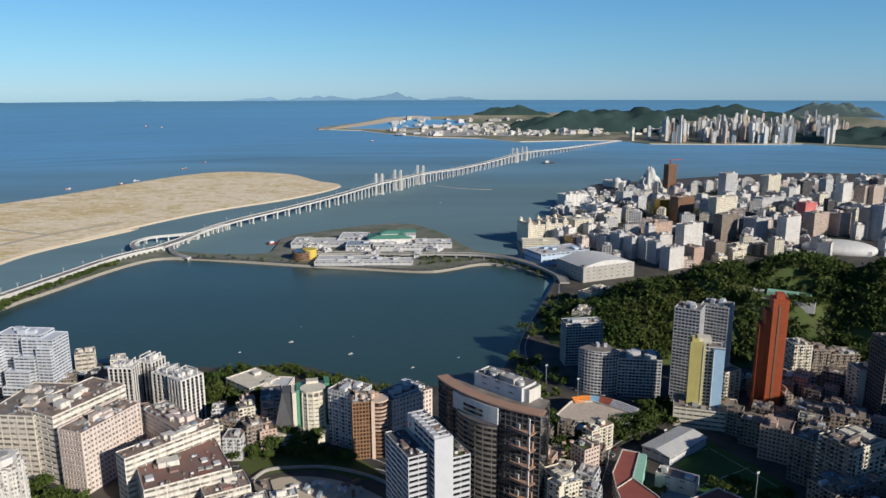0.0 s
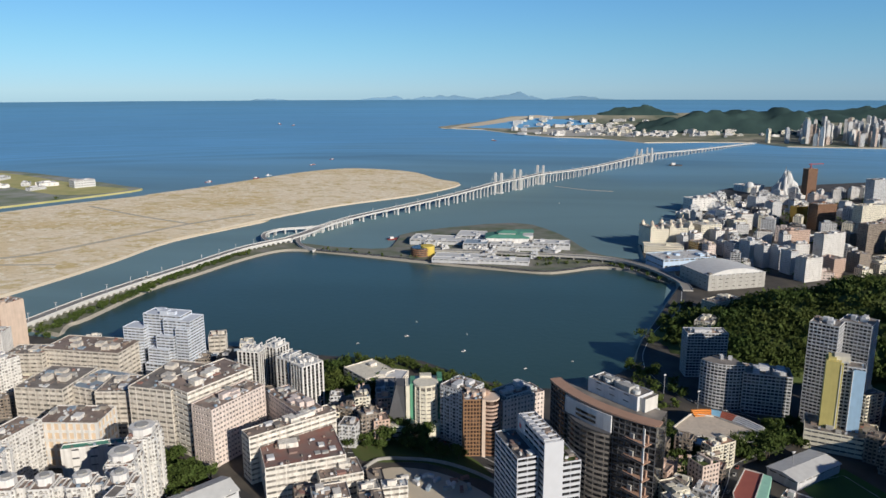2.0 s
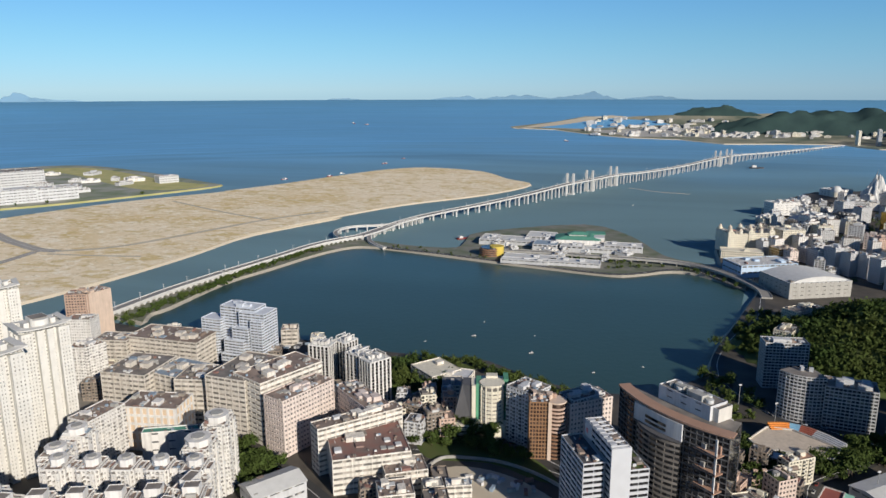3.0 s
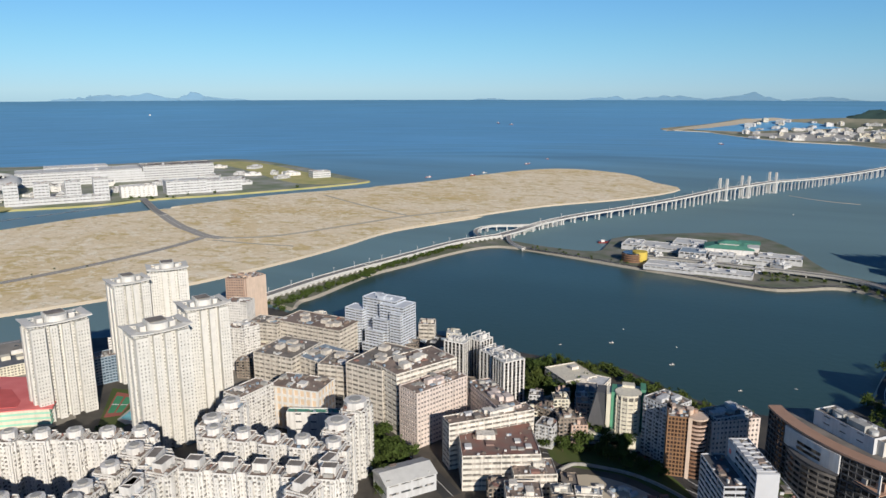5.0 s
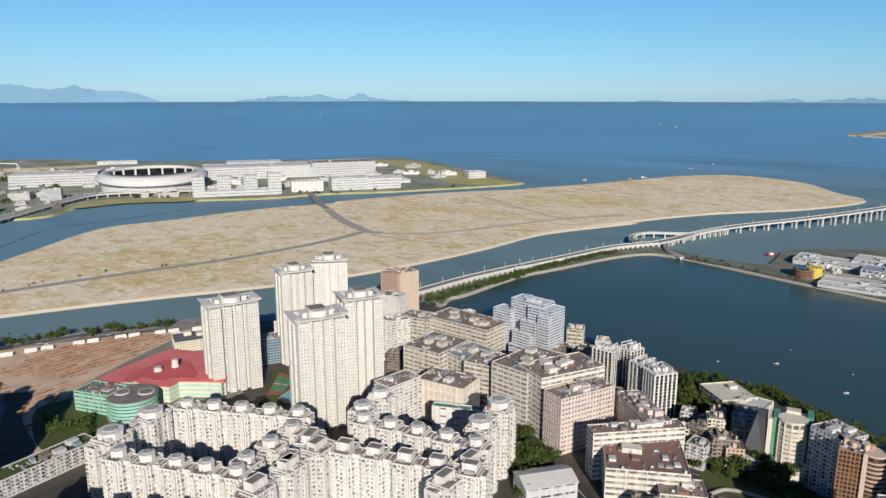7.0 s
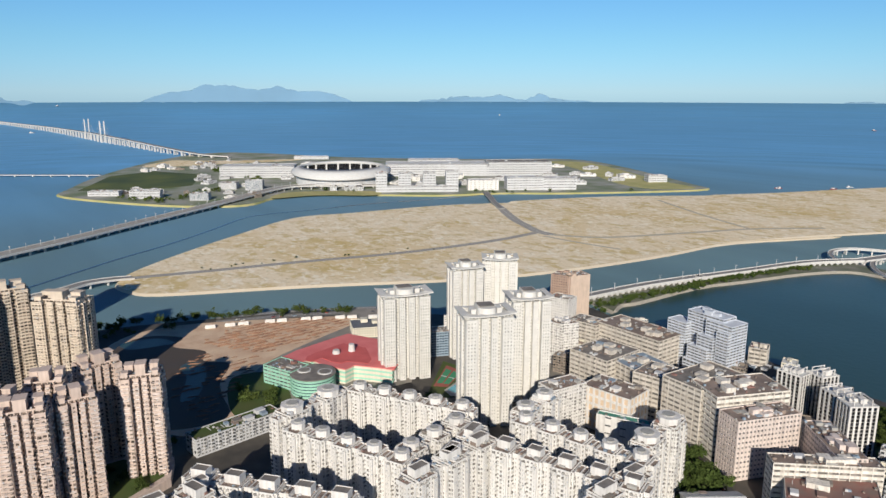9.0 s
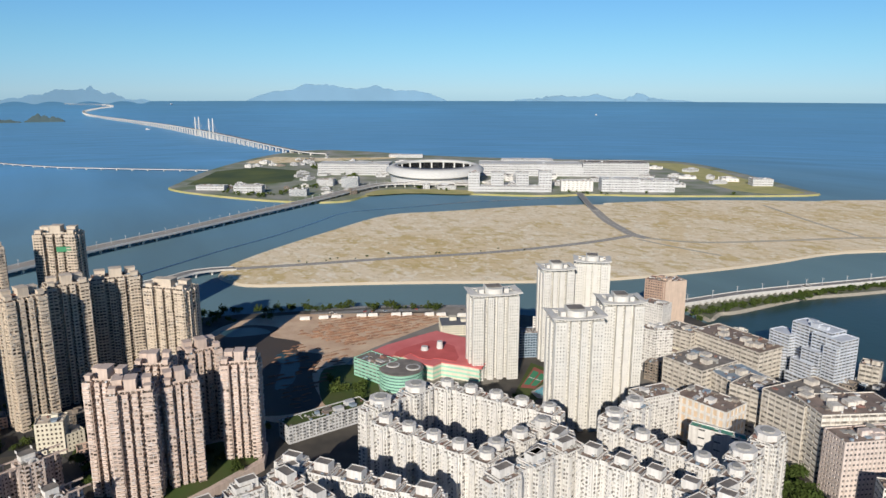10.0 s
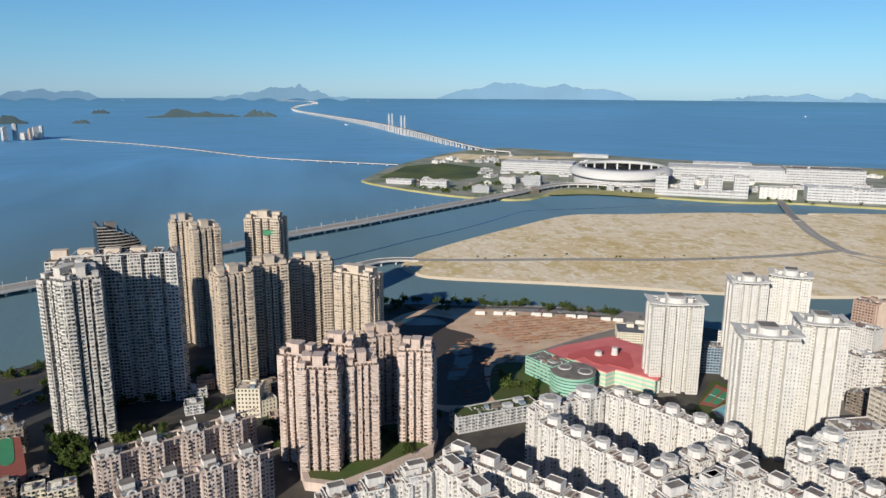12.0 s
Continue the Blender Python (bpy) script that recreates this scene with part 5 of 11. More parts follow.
def amphitheatre(ring, seats, z):
    """A raised tan court with curved rows of coloured seats along its far edge."""
    e = thing("open_air_court", 0, 0, 0, 0, "raised tan court with curved coloured seating", "court")
    extrude("podium_wall", ring, 4.0, z - 4.2, "pale_pink", e)
    extrude("court_floor", ring, z - 0.2, 0.3, "sand_wall", e, "tan paved floor")
    ribbon("rim_wall", list(ring) + [ring[0]], 0.8, z + 1.3, 1.4, "ivory_wall", e)
    cuts = (("seat_orange", 0.0, 0.30), ("seat_blue", 0.30, 0.46), ("seat_red", 0.46, 0.64), ("pale_grey", 0.64, 1.0))
    soft = smooth_line(seats, 10)
    n = len(soft)
    for mat, a, b in cuts:
        run = [np.array(q) for q in soft[int(a * n):max(int(b * n), int(a * n) + 2) + 1]]
        for k in range(4):
            lift = []
            for q in run:
                c = np.mean(np.array(ring), axis=0)
                out = (q - c) / np.hypot(*(q - c))
                lift.append(tuple(q + out * 1.8 * k))
            ribbon("seat_tier", lift, 1.9, z + 0.9 + 0.8 * k, 0.8 + 0.8 * k, mat, e)


def gable_hall(label, x, y, turn, w, d, h, rise, roof):
    """A long low hall under a shallow ridged roof."""
    e = thing("sports_hall", x, y, 4.0, turn, label, "hall")
    FOOTPRINTS.append((x, y, w / 2))
    masses = []
    volume(masses, 0, 0, w, d, 0, h, "port", parapet=0)
    raise_walls(e, masses)
    bm = bmesh.new()
    rows = [[bm.verts.new((sx * (w / 2 + 0.8), yy, zz)) for yy, zz in ((-d / 2 - 0.8, h + 0.3), (0, h + 0.3 + rise), (d / 2 + 0.8, h + 0.3), (d / 2 + 0.8, h - 0.1), (0, h - 0.1), (-d / 2 - 0.8, h - 0.1))] for sx in (-1, 1)]
    for q in range(6):
        bm.faces.new((rows[0][q], rows[1][q], rows[1][(q + 1) % 6], rows[0][(q + 1) % 6]))
    bm.faces.new(rows[0])
    bm.faces.new(rows[1])
    bmesh.ops.recalc_face_normals(bm, faces=bm.faces[:])
    part("ridged_roof", bm, roof, e)
    for k in range(9):
        boxes("roof_seam", [(-w * 0.44 + k * w * 0.11, 0, h + 0.4 + rise, 0.3, 1.6, 0.25)], "pale_grey", e)


def orange_tower(x, y, turn, w, d, h):
    e = thing("orange_tower", x, y, 4.0, turn, "slim stepped tower clad in orange-red tile", "apartment tower")
    FOOTPRINTS.append((x, y, w))
    masses = []
    volume(masses, w * 0.20, 0, w * 0.56, d, 0, h, "orange", parapet=0.8)
    volume(masses, -w * 0.12, d * 0.06, w * 0.34, d * 0.8, 0, h - 11, "orange", parapet=0.8)
    volume(masses, -w * 0.34, d * 0.1, w * 0.24, d * 0.7, 0, h - 24, "orange", parapet=0.8)
    raise_walls(e, masses)
    boxes("groove", [(w * 0.16, -d * 0.51, 4, w * 0.07, 0.3, h - 8)], "brown_wall", e)
    boxes("side_window", [(-w * 0.47, y0 * d * 0.25, 6 + 3.1 * k, 0.3, 1.6, 1.4) for k in range(int((h - 30) / 3.1)) for y0 in (-1, 0, 1)], "glass_dark", e)
    boxes("roof_house", [(w * 0.2, 0, h, w * 0.3, d * 0.45, 5)], "orange_tile", e)
    octagon("tent_canopy", w * 0.2, -d * 0.7, 0, 5, 3.5, "roof_white", e, 8, 0.6)


def extrude(name, outline, z, h, mat, parent=None, label=""):
    """A flat-topped prism on a free outline."""
    pts = [Vector((q[0], q[1], z)) for q in outline]
    n = len(pts)
    area = sum(pts[i].x * pts[(i + 1) % n].y - pts[(i + 1) % n].x * pts[i].y for i in range(n))
    if area < 0:
        pts.reverse()
    v = [tuple(p) for p in pts] + [(p.x, p.y, z + h) for p in pts]
    f = [(i, (i + 1) % n, n + (i + 1) % n, n + i) for i in range(n)]
    for tri in geometry.tessellate_polygon([pts]):
        a, b, c = (pts[k] for k in tri)
        if (b - a).cross(c - a).z < 0:
            tri = tri[::-1]
        f.append(tuple(n + k for k in tri))
    return link_mesh(name, v, f, mat, parent, label)


def grow(outline, by):
    c = np.mean(np.array(outline), axis=0)
    return [tuple(c + (np.array(p) - c) * (1 + by)) for p in outline]


def red_roof_school(roof, drum, side):
    e = thing("school", 0, 0, 0, 0, "sprawling school with red metal roof and mint-green fronts", "school")
    for p in roof:
        FOOTPRINTS.append((p[0], p[1], 22))
    extrude("hall_wall", grow(roof, -0.04), 4, 15, "cream_wall", e)
    for k in range(3):
        extrude("hall_band", grow(roof, -0.03), 6 + k * 4.5, 1.8, "mint_paint", e)
    extrude("red_roof", roof, 19.2, 0.9, "roof_red", e, "red standing-seam metal roof")
    extrude("roof_panel", grow(roof, -0.45), 20.1, 0.35, "roof_red_dark", e, "darker red middle panel")
    c = np.mean(np.array(roof), axis=0)
    for dx, s, hh in ((4, 4.2, 4.2), (20, 3.6, 8.0)):
        o = octagon("roof_lantern", c[0] - 10 + dx * 0.2, c[1] + dx, 20, s, hh, "roof_white", e, 12, s * 0.8)
    x, y, r = drum
    octagon("drum_core", x, y, 4, r - 0.6, 17, "glass_blue", e, 40)
    for k in range(6):
        octagon("drum_band", x, y, 4 + k * 3.0, r, 2.0, "mint_paint", e, 40)
    octagon("drum_roof", x, y, 21.5, r + 0.3, 0.7, "roof_grey", e, 40)
    for dx, dy, rr in ((-8, -5, 6.5), (7, 9, 7.0)):
        octagon("roof_dish", x + dx, y + dy, 22.2, rr, 0.9, "roof_white", e, 20)
        octagon("dish_floor", x + dx, y + dy, 23.1, rr - 1.4, 0.15, "roof_grey", e, 20)
    x, y, turn, w, d, h = side
    s = thing("school_wing", x, y, 4.0, turn, "mint-green banded school wing", "school")
    masses = []
    volume(masses, 0, 0, w, d, 0, h, "mint")
    raise_walls(s, masses)


def oval_hall(x, y, turn, rx, ry, z0, z1):
    """Oval port building: a wide tilted white ring roof over a glazed inner court."""
    e = thing("port_terminal", x, y, 4.5, turn, "oval port terminal under a broad white ring roof", "terminal")
    n = 72
    v, f = [], []
    m = 6
    for k in range(n):
        a = 2 * math.pi * k / n
        rim = (z0 + z1) / 2 + (z1 - z0) / 2 * math.sin(a)
        for s, z in ((0.80, z1 - 5), (0.80, z1 + 1), (0.90, (rim + z1) / 2 + 4), (1.0, rim), (0.99, rim - 4), (0.90, (rim + z1) / 2 - 5)):
            v.append((rx * s * math.cos(a), ry * s * math.sin(a), z))
    for k in range(n):
        for j in range(m):
            f.append((k * m + j, ((k + 1) % n) * m + j, ((k + 1) % n) * m + (j + 1) % m, k * m + (j + 1) % m))
    link_mesh("ring_roof", v, f, "roof_white", e, "white metal ring roof", smooth=True)
    for nm, s, lift, mat in (("inner_glass", 0.83, -3, "glass_black"), ("outer_wall", 0.90, -5, "pale_grey")):
        v, f = [], []
        for k in range(n):
            a = 2 * math.pi * k / n
            zc = ((z0 + z1) / 2 + (z1 - z0) / 2 * math.sin(a) if s > 0.85 else z1) + lift
            v += [(rx * s * math.cos(a), ry * s * math.sin(a), 0), (rx * s * math.cos(a), ry * s * math.sin(a), zc)]
        f = [(2 * k, 2 * ((k + 1) % n), 2 * ((k + 1) % n) + 1, 2 * k + 1) for k in range(n)]
        link_mesh(nm, v, f, mat, e)
    for k in range(10):
        a = math.pi * (k + 0.5) / 10
        boxes("court_pier", [(rx * 0.80 * math.cos(a), ry * 0.80 * math.sin(a), 0, 5, 5, z1 - 4)], "roof_white", e)
    boxes("front_hall", [(0, -ry * 0.86, 0, rx * 0.9, ry * 0.2, 13)], "roof_white", e)
    boxes("front_glass", [(0, -ry * 0.965, 3, rx * 0.86, 2, 6)], "glass_blue", e)


def ferry_terminal(rows, green, drum):
    for k, (x, y, turn, w, d, h, roof) in enumerate(rows):
        block("white ferry terminal hall with long window bands", x, y, turn, w, d, h, "port", kit=2, name="terminal_hall", category="terminal", group="ferry terminal", roof=roof)
    x, y, turn, w, d = green
    w, d = w * 0.8, d * 0.78
    e = thing("terminal_roof", x, y, 4.0, turn, "green tiered roof of the ferry terminal", "terminal")
    boxes("hall", [(0, 0, 0, w, d, 16)], "white_wall", e)
    bm = bmesh.new()
    for z, s, hh, top in ((16, 1.05, 4.5, 0.6), (23, 0.5, 3.5, 0.2)):
        bmesh.ops.create_cone(bm, cap_ends=True, segments=4, radius1=s * 0.707, radius2=top * 0.707, depth=hh, matrix=Matrix.Translation((0, 0, z + hh / 2)) @ Matrix.Diagonal((w, d, 1, 1)) @ pose(0, 0, 0, 0, 0, 45))
    part("green_roof", bm, "roof_green", e, "green hipped roof")
    boxes("lantern", [(0, 0, 18, w * 0.4, d * 0.4, 5)], "white_wall", e)
    wing = boxes("wing_hall", [(w * 0.42, d * 0.62, 0, w * 0.42, d * 0.5, 19)], "white_wall", e)
    boxes("wing_roof", [(w * 0.42, d * 0.62, 19, w * 0.46, d * 0.56, 1.2)], "roof_green", wing, "flat green roof")
    boxes("deck_arm", [(w * 0.42, 0, 16, w * 0.4, d * 0.5, 3)], "roof_white", e)
    x, y = drum
    g = thing("drum_pavilion", x, y, 4.0, 0, "yellow and brown round pavilion", "pavilion")
    octagon("core", 0, 0, 0, 15, 14, "glass_dark", g, 28)
    for k in range(4):
        octagon("brown_band", 0, 0, k * 3.5, 17, 1.8, "brown_wall", g, 28)
    octagon("yellow_drum", 12, 4, 0, 12, 16, "line_yellow", g, 28)


def white_rock(label, x, y, h, w):
    """A jagged white artificial mountain."""
    e = thing("artificial_rock", x, y, 4.0, 0, label, "sculpture")
    bm = bmesh.new()
    bmesh.ops.create_icosphere(bm, subdivisions=4, radius=1)
    for v in bm.verts:
        k = noise.fractal(v.co * 2.2 + Vector((x, y, 0)), 0.8, 2.0, 4)
        c = v.co * (1 + 0.55 * k)
        up = max(c.z, 0)
        v.co = Vector((c.x * w * (1 - 0.75 * up), c.y * w * (1 - 0.75 * up), up * h))
    part("rock", bm, "roof_white", e)


def dome_row(places):
    for x, y, z, r, mat in places:
        e = thing("dome", x, y, z, 0, "hotel roof dome on a round base", "dome", "hotel domes")
        bm = bmesh.new()
        bmesh.ops.create_uvsphere(bm, u_segments=20, v_segments=10, radius=r)
        part("shell", bm, mat, e, smooth=True)
        octagon("drum", 0, 0, -r * 1.2, r * 0.95, r * 1.2, "cream_wall", e, 16)


# ---- boats ----
def boat(label, x, y, turn, length, mat="red_steel", house="white_wall", z=0.0):
    k = shrink(x, y) * 0.62
    p = near((x, y, z))
    e = thing("boat", p.x, p.y, p.z, turn, label, "boat", "boats", scale=k)
    bm = bmesh.new()
    b = length * 0.2
    prof = [(-0.5, 0.7), (-0.3, 1), (0.2, 1), (0.4, 0.6), (0.5, 0.05)]
    rows = [[bm.verts.new((u * length, s * b * w * q, zz)) for s, q, zz in ((-1, 0.7, -0.3), (-1, 1, length * 0.09), (1, 1, length * 0.09), (1, 0.7, -0.3))] for u, w in prof]
    for a, c in zip(rows, rows[1:]):
        for q in range(4):
            bm.faces.new((a[q], c[q], c[(q + 1) % 4], a[(q + 1) % 4]))
    bm.faces.new(rows[0])
    bm.faces.new(rows[-1])
    bmesh.ops.recalc_face_normals(bm, faces=bm.faces[:])
    part("hull", bm, mat, e)
    boxes("cabin", [(-0.2 * length, 0, length * 0.09, length * 0.28, b * 1.3, length * 0.14)], house, e)
    boxes("mast", [(-0.1 * length, 0, length * 0.2, 0.25, 0.25, length * 0.22)], "steel", e)


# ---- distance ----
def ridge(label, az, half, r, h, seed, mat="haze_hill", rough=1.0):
    """A far island or range along the horizon, bent round the viewpoint like the sea's rim; az and half width in degrees."""
    n, m = 90, 2
    v, f = [], []
    for i in range(n + 1):
        u = i / n
        a = radians(az + half - 2 * half * u)
        env = math.sin(math.pi * u) ** 0.7
        hh = h * env * (0.55 + 0.75 * rough * noise.fractal((u * 5.5 + seed * 7.1, seed, 0), 0.9, 2.0, 5) + 0.12 * math.sin(u * 9 + seed))
        hh = max(hh, 0.03 * h * env)
        for j in range(m + 1):
            t = j / m * 2 - 1
            rr = r + t * h * 0.5
            v.append(near((-rr * math.sin(a), rr * math.cos(a), hh * (1 - abs(t)) - 0.03 * h)))
    for i in range(n):
        for j in range(m):
            f.append((i * (m + 1) + j, (i + 1) * (m + 1) + j, (i + 1) * (m + 1) + j + 1, i * (m + 1) + j + 1))
    return tagged(link_mesh("far_island", v, f, mat), label, "island", kind="structure")


def street_lamp_mast(x, y, h):
    e = thing("floodlight_mast", x, y, 4.0, 20, "tall steel floodlight mast", "lamp", "masts")
    boxes("mast", [(0, 0, 0, 0.35, 0.35, h)], "steel", e)
    boxes("lamp_head", [(0, 0, h, 2.4, 0.5, 1.2)], "pale_grey", e)


def vehicle(x, y, z, turn, mat, length=4.4):
    e = thing("car", x, y, z, turn, "parked car on the city street", "car", "street cars")
    boxes("body", [(0, 0, 0.3, length, 1.8, 0.75)], mat, e)
    boxes("cabin", [(-0.1 * length, 0, 1.05, length * 0.55, 1.6, 0.55)], "glass_dark", e)
    boxes("bumper", [(0, 0, 0.1, length * 0.96, 1.7, 0.2)], "dark_grey", e)


def earth_heaps(ring, count, seed):
    """Rows of dumped soil on the building ground."""
    g = np.random.default_rng(seed)
    xs, ys = [p[0] for p in ring], [p[1] for p in ring]
    v, f = [], []
    made = 0
    for k in range(count * 12):
        if made >= count:
            break
        x, y = g.uniform(min(xs), max(xs)), g.uniform(min(ys), max(ys))
        if not inside(x, y, ring):
            continue
        made += 1
        x, y = x - x % 9 + g.normal(0, 1.2), y
        a, b, h, t = g.uniform(3, 8), g.uniform(0.8, 1.8), g.uniform(0.5, 1.5), g.normal(1.45, 0.2)
        base = len(v)
        for q in range(9):
            w = 2 * math.pi * q / 9
            px, py = a * math.cos(w) * g.uniform(0.8, 1.2), b * math.sin(w) * g.uniform(0.8, 1.2)
            v.append((x + px * math.cos(t) - py * math.sin(t), y + px * math.sin(t) + py * math.cos(t), 4.2))
        v += [(x + 0.35 * a * s * math.cos(t), y + 0.35 * a * s * math.sin(t), 4.2 + h * g.uniform(0.8, 1.1)) for s in (-1, 1)]
        for q in range(9):
            f.append((base + q, base + (q + 1) % 9, base + (10 if math.cos(2 * math.pi * (q + 0.5) / 9) > 0 else 9)))
        f += [(base + 2, base + 9, base + 10), (base + 7, base + 10, base + 9)]
    tagged(link_mesh("earth_heaps", v, f, "heap_earth"), "rows of dumped red-brown soil", "soil", kind="stuff")


def container(x, y, z, turn, mat):
    e = thing("storage_container", x, y, z, turn, "small storage container standing in a yard", "container", "yard containers")
    boxes("box", [(0, 0, 0, 6.0, 2.4, 2.5)], mat, e)
    boxes("door", [(3.02, 0, 0.1, 0.08, 2.2, 2.3)], "steel", e)


def stadium_roof(x, y, a, b, h):
    e = thing("sports_dome", x, y, 4.0, -20, "white domed sports hall beyond the hill", "sports hall")
    bm = bmesh.new()
    bmesh.ops.create_uvsphere(bm, u_segments=32, v_segments=16, radius=1, matrix=Matrix.Translation((0, 0, 5)) @ Matrix.Diagonal((a, b, h, 1)))
    part("dome", bm, "roof_white", e, smooth=True)
    boxes("base_wall", [(0, 0, 0, a * 1.5, b * 1.5, 8)], "pale_grey", e)


def great_block(x, y, turn, w, d, h):
    """Huge slab of flats: glazed bays between white pillars, a white stair end, tan penthouses and open roof frames."""
    e = thing("apartment_slab", x, y, 4.0, turn, "huge pale apartment slab with glazed bays and tan penthouses", "apartment building")
    FOOTPRINTS.append((x, y, w / 2))
    masses = []
    volume(masses, 0, 1.5, w, d - 3, 0, h - 3, "glazed_flats")
    for k in range(6):
        volume(masses, w * (-0.40 + 0.145 * k), 0, w * 0.085, d + 2.4 * (k % 2), 0, h - (5 if k < 2 else 1) + 0.4 * k, "glazed_flats", wall="white_wall" if k % 2 else None)
    volume(masses, w * 0.455, -0.8, w * 0.09, d + 3.5, 0, h + 1.2, "res_ivory", wall="white_wall")
    raise_walls(e, masses)
    for k in range(4):
        boxes("penthouse", [(w * (-0.42 + 0.2 * k), d * 0.26, h - 2.7, w * 0.12, d * 0.34, 7.5)], "sand_wall", e, "tan rooftop penthouse")
    for k in range(9):
        boxes("roof_frame", [(w * (-0.30 + 0.085 * k), -d * 0.1, h + 2.2, 0.7, d * 0.75, 0.7), (w * (-0.30 + 0.085 * k), -d * 0.44, h - 3, 0.7, 0.7, 5.4)], "white_wall", e)
    boxes("roof_rail", [(w * 0.04, -d * 0.46, h + 2.3, w * 0.82, 0.7, 0.8)], "white_wall", e)


def paired_row(label, x0, y0, x1, y1, n, d, h, group):
    """Houses in a row with deep dark light wells between them, pink roof beams across the wells, white stair heads and arched gables."""
    length, turn = math.hypot(x1 - x0, y1 - y0), math.degrees(math.atan2(y1 - y0, x1 - x0))
    u = length / n
    for k in range(n):
        c = (k + 0.5) / n
        e = thing("apartment_house", x0 + (x1 - x0) * c, y0 + (y1 - y0) * c, 4.0, turn, label, "apartment building", group)
        FOOTPRINTS.append((e.location.x, e.location.y, u / 2 + 3))
        masses = []
        volume(masses, 0, 0, u * 0.44, d, 0, h, "res_pale", clutter=26, roof="roof_grey")
        volume(masses, 0, 0, u * 0.66, d * 0.7, 0, h - 0.8, "res_pale", clutter=18, roof="roof_grey")
        volume(masses, u * 0.5, d * 0.1, u * 0.36, d * 0.3, 0, h - 3.5, "res_pale", roof="roof_grey")
        raise_walls(e, masses)
        z = h + 0.25
        head = boxes("stair_head", [(-u * 0.03, d * 0.12, z, u * 0.32, d * 0.42, 5.2)], "white_wall", e, "white stair head")
        boxes("stair_head_roof", [(-u * 0.03, d * 0.12, z + 5.2, u * 0.36, d * 0.47, 0.35)], "roof_grey", head)
        boxes("stair_head_fin", [(-u * 0.03 + s * u * 0.17, d * 0.12 + d * 0.2, z + 5.2, 0.4, d * 0.2, 2.0) for s in (-1, 1)], "white_wall", head)
        boxes("well_beam", [(u * 0.5, s * d * 0.36, h + 0.4, u * 0.62, 0.8, 0.9) for s in (-1, 1)], "pink_wall", e, "pink roof beam across the light well")
        boxes("beam_post", [(u * 0.5, s * d * 0.36, h - 4, 0.8, 0.8, 4.4) for s in (-1, 1)], "pink_wall", e)
        for s in (-1, 1):
            bm = bmesh.new()
            ring = [Vector((math.cos(math.pi * q / 10) * r, s * d * 0.49, h + 1.0 + math.sin(math.pi * q / 10) * r)) for r in (u * 0.07, u * 0.115) for q in range(11)]
            vs = [bm.verts.new(p) for p in ring] + [bm.verts.new(p - Vector((0, s * 0.7, 0))) for p in ring]
            for q in range(10):
                bm.faces.new((vs[q], vs[q + 1], vs[q + 12], vs[q + 11]))
                bm.faces.new((vs[q + 22], vs[q + 33], vs[q + 34], vs[q + 23]))
                bm.faces.new((vs[q + 11], vs[q + 12], vs[q + 34], vs[q + 33]))
                bm.faces.new((vs[q + 1], vs[q], vs[q + 22], vs[q + 23]))
            bmesh.ops.recalc_face_normals(bm, faces=bm.faces[:])
            part("gable_arch", bm, "white_wall", e)
        tank = [(rng.uniform(-0.28, 0.28) * u, rng.choice((-1, 1)) * rng.uniform(0.2, 0.34) * d) for q in range(5)]
        for tx, ty in tank:
            boxes("roof_shed", [(tx, ty, z, rng.uniform(1.5, 3.4), rng.uniform(1.5, 3.0), rng.uniform(1.2, 2.4))], rng.choice(("concrete", "roof_grey", "white_wall", "roof_brown")), e)


def crescent_tower(x, y, turn, w, d, high, low):
    """Dark tower whose bowed louvred front falls away to one side under an open frame of roof beams."""
    e = thing("office_tower", x, y, 4.0, turn, "dark louvred tower with a sloping open roof frame", "office")
    n, drop = 12, high - low

    def top(u):
        return high - drop * u ** 1.6

    def bow(u):
        return -d / 2 - 5.0 * math.sin(math.pi * u)

    front = [(w * (k / n - 0.5), bow(k / n), top(k / n)) for k in range(n + 1)]
    v, f = [], []
    for px, py, pz in front:
        v += [(px, py, 0), (px, py, pz - 2), (px, d / 2, pz - 6), (px, d / 2, 0)]
    for k in range(n):
        for j in range(4):
            f.append((k * 4 + j, k * 4 + 4 + j, k * 4 + 4 + (j + 1) % 4, k * 4 + (j + 1) % 4))
    f += [(0, 1, 2, 3), (n * 4 + 3, n * 4 + 2, n * 4 + 1, n * 4)]
    link_mesh("glazed_body", v, f, "glass_black", e)
    z = high - 1.5
    while z > high - 72:
        reach = 1.0 if z < low else ((high - z) / drop) ** (1 / 1.6)
        if reach > 0.1:
            line = [(w * (reach * k / n - 0.5), bow(reach * k / n) - 0.5) for k in range(n + 1)]
            ribbon_local("louvre", line, 1.4, z, 0.9, "grey_wall", e)
        z -= 3.3
    for k in range(1, n + 1, 2):
        px, py, pz = front[k]
        boxes("roof_beam", [(px, (py + d / 2) / 2, pz - 1.6, 1.0, d / 2 - py, 1.2)], "dark_grey", e)
        boxes("frame_post", [(px, d / 2 - 1, pz - 6, 1.0, 1.0, 8)], "dark_grey", e)
    boxes("parapet", [(-w / 2 + 1, 0, high - 6, 1.2, d, 7)], "dark_grey", e)
    boxes("lift_house", [(-w * 0.12, d * 0.2, high - 12, 10, 8, 12)], "roof_grey", e)
    return e


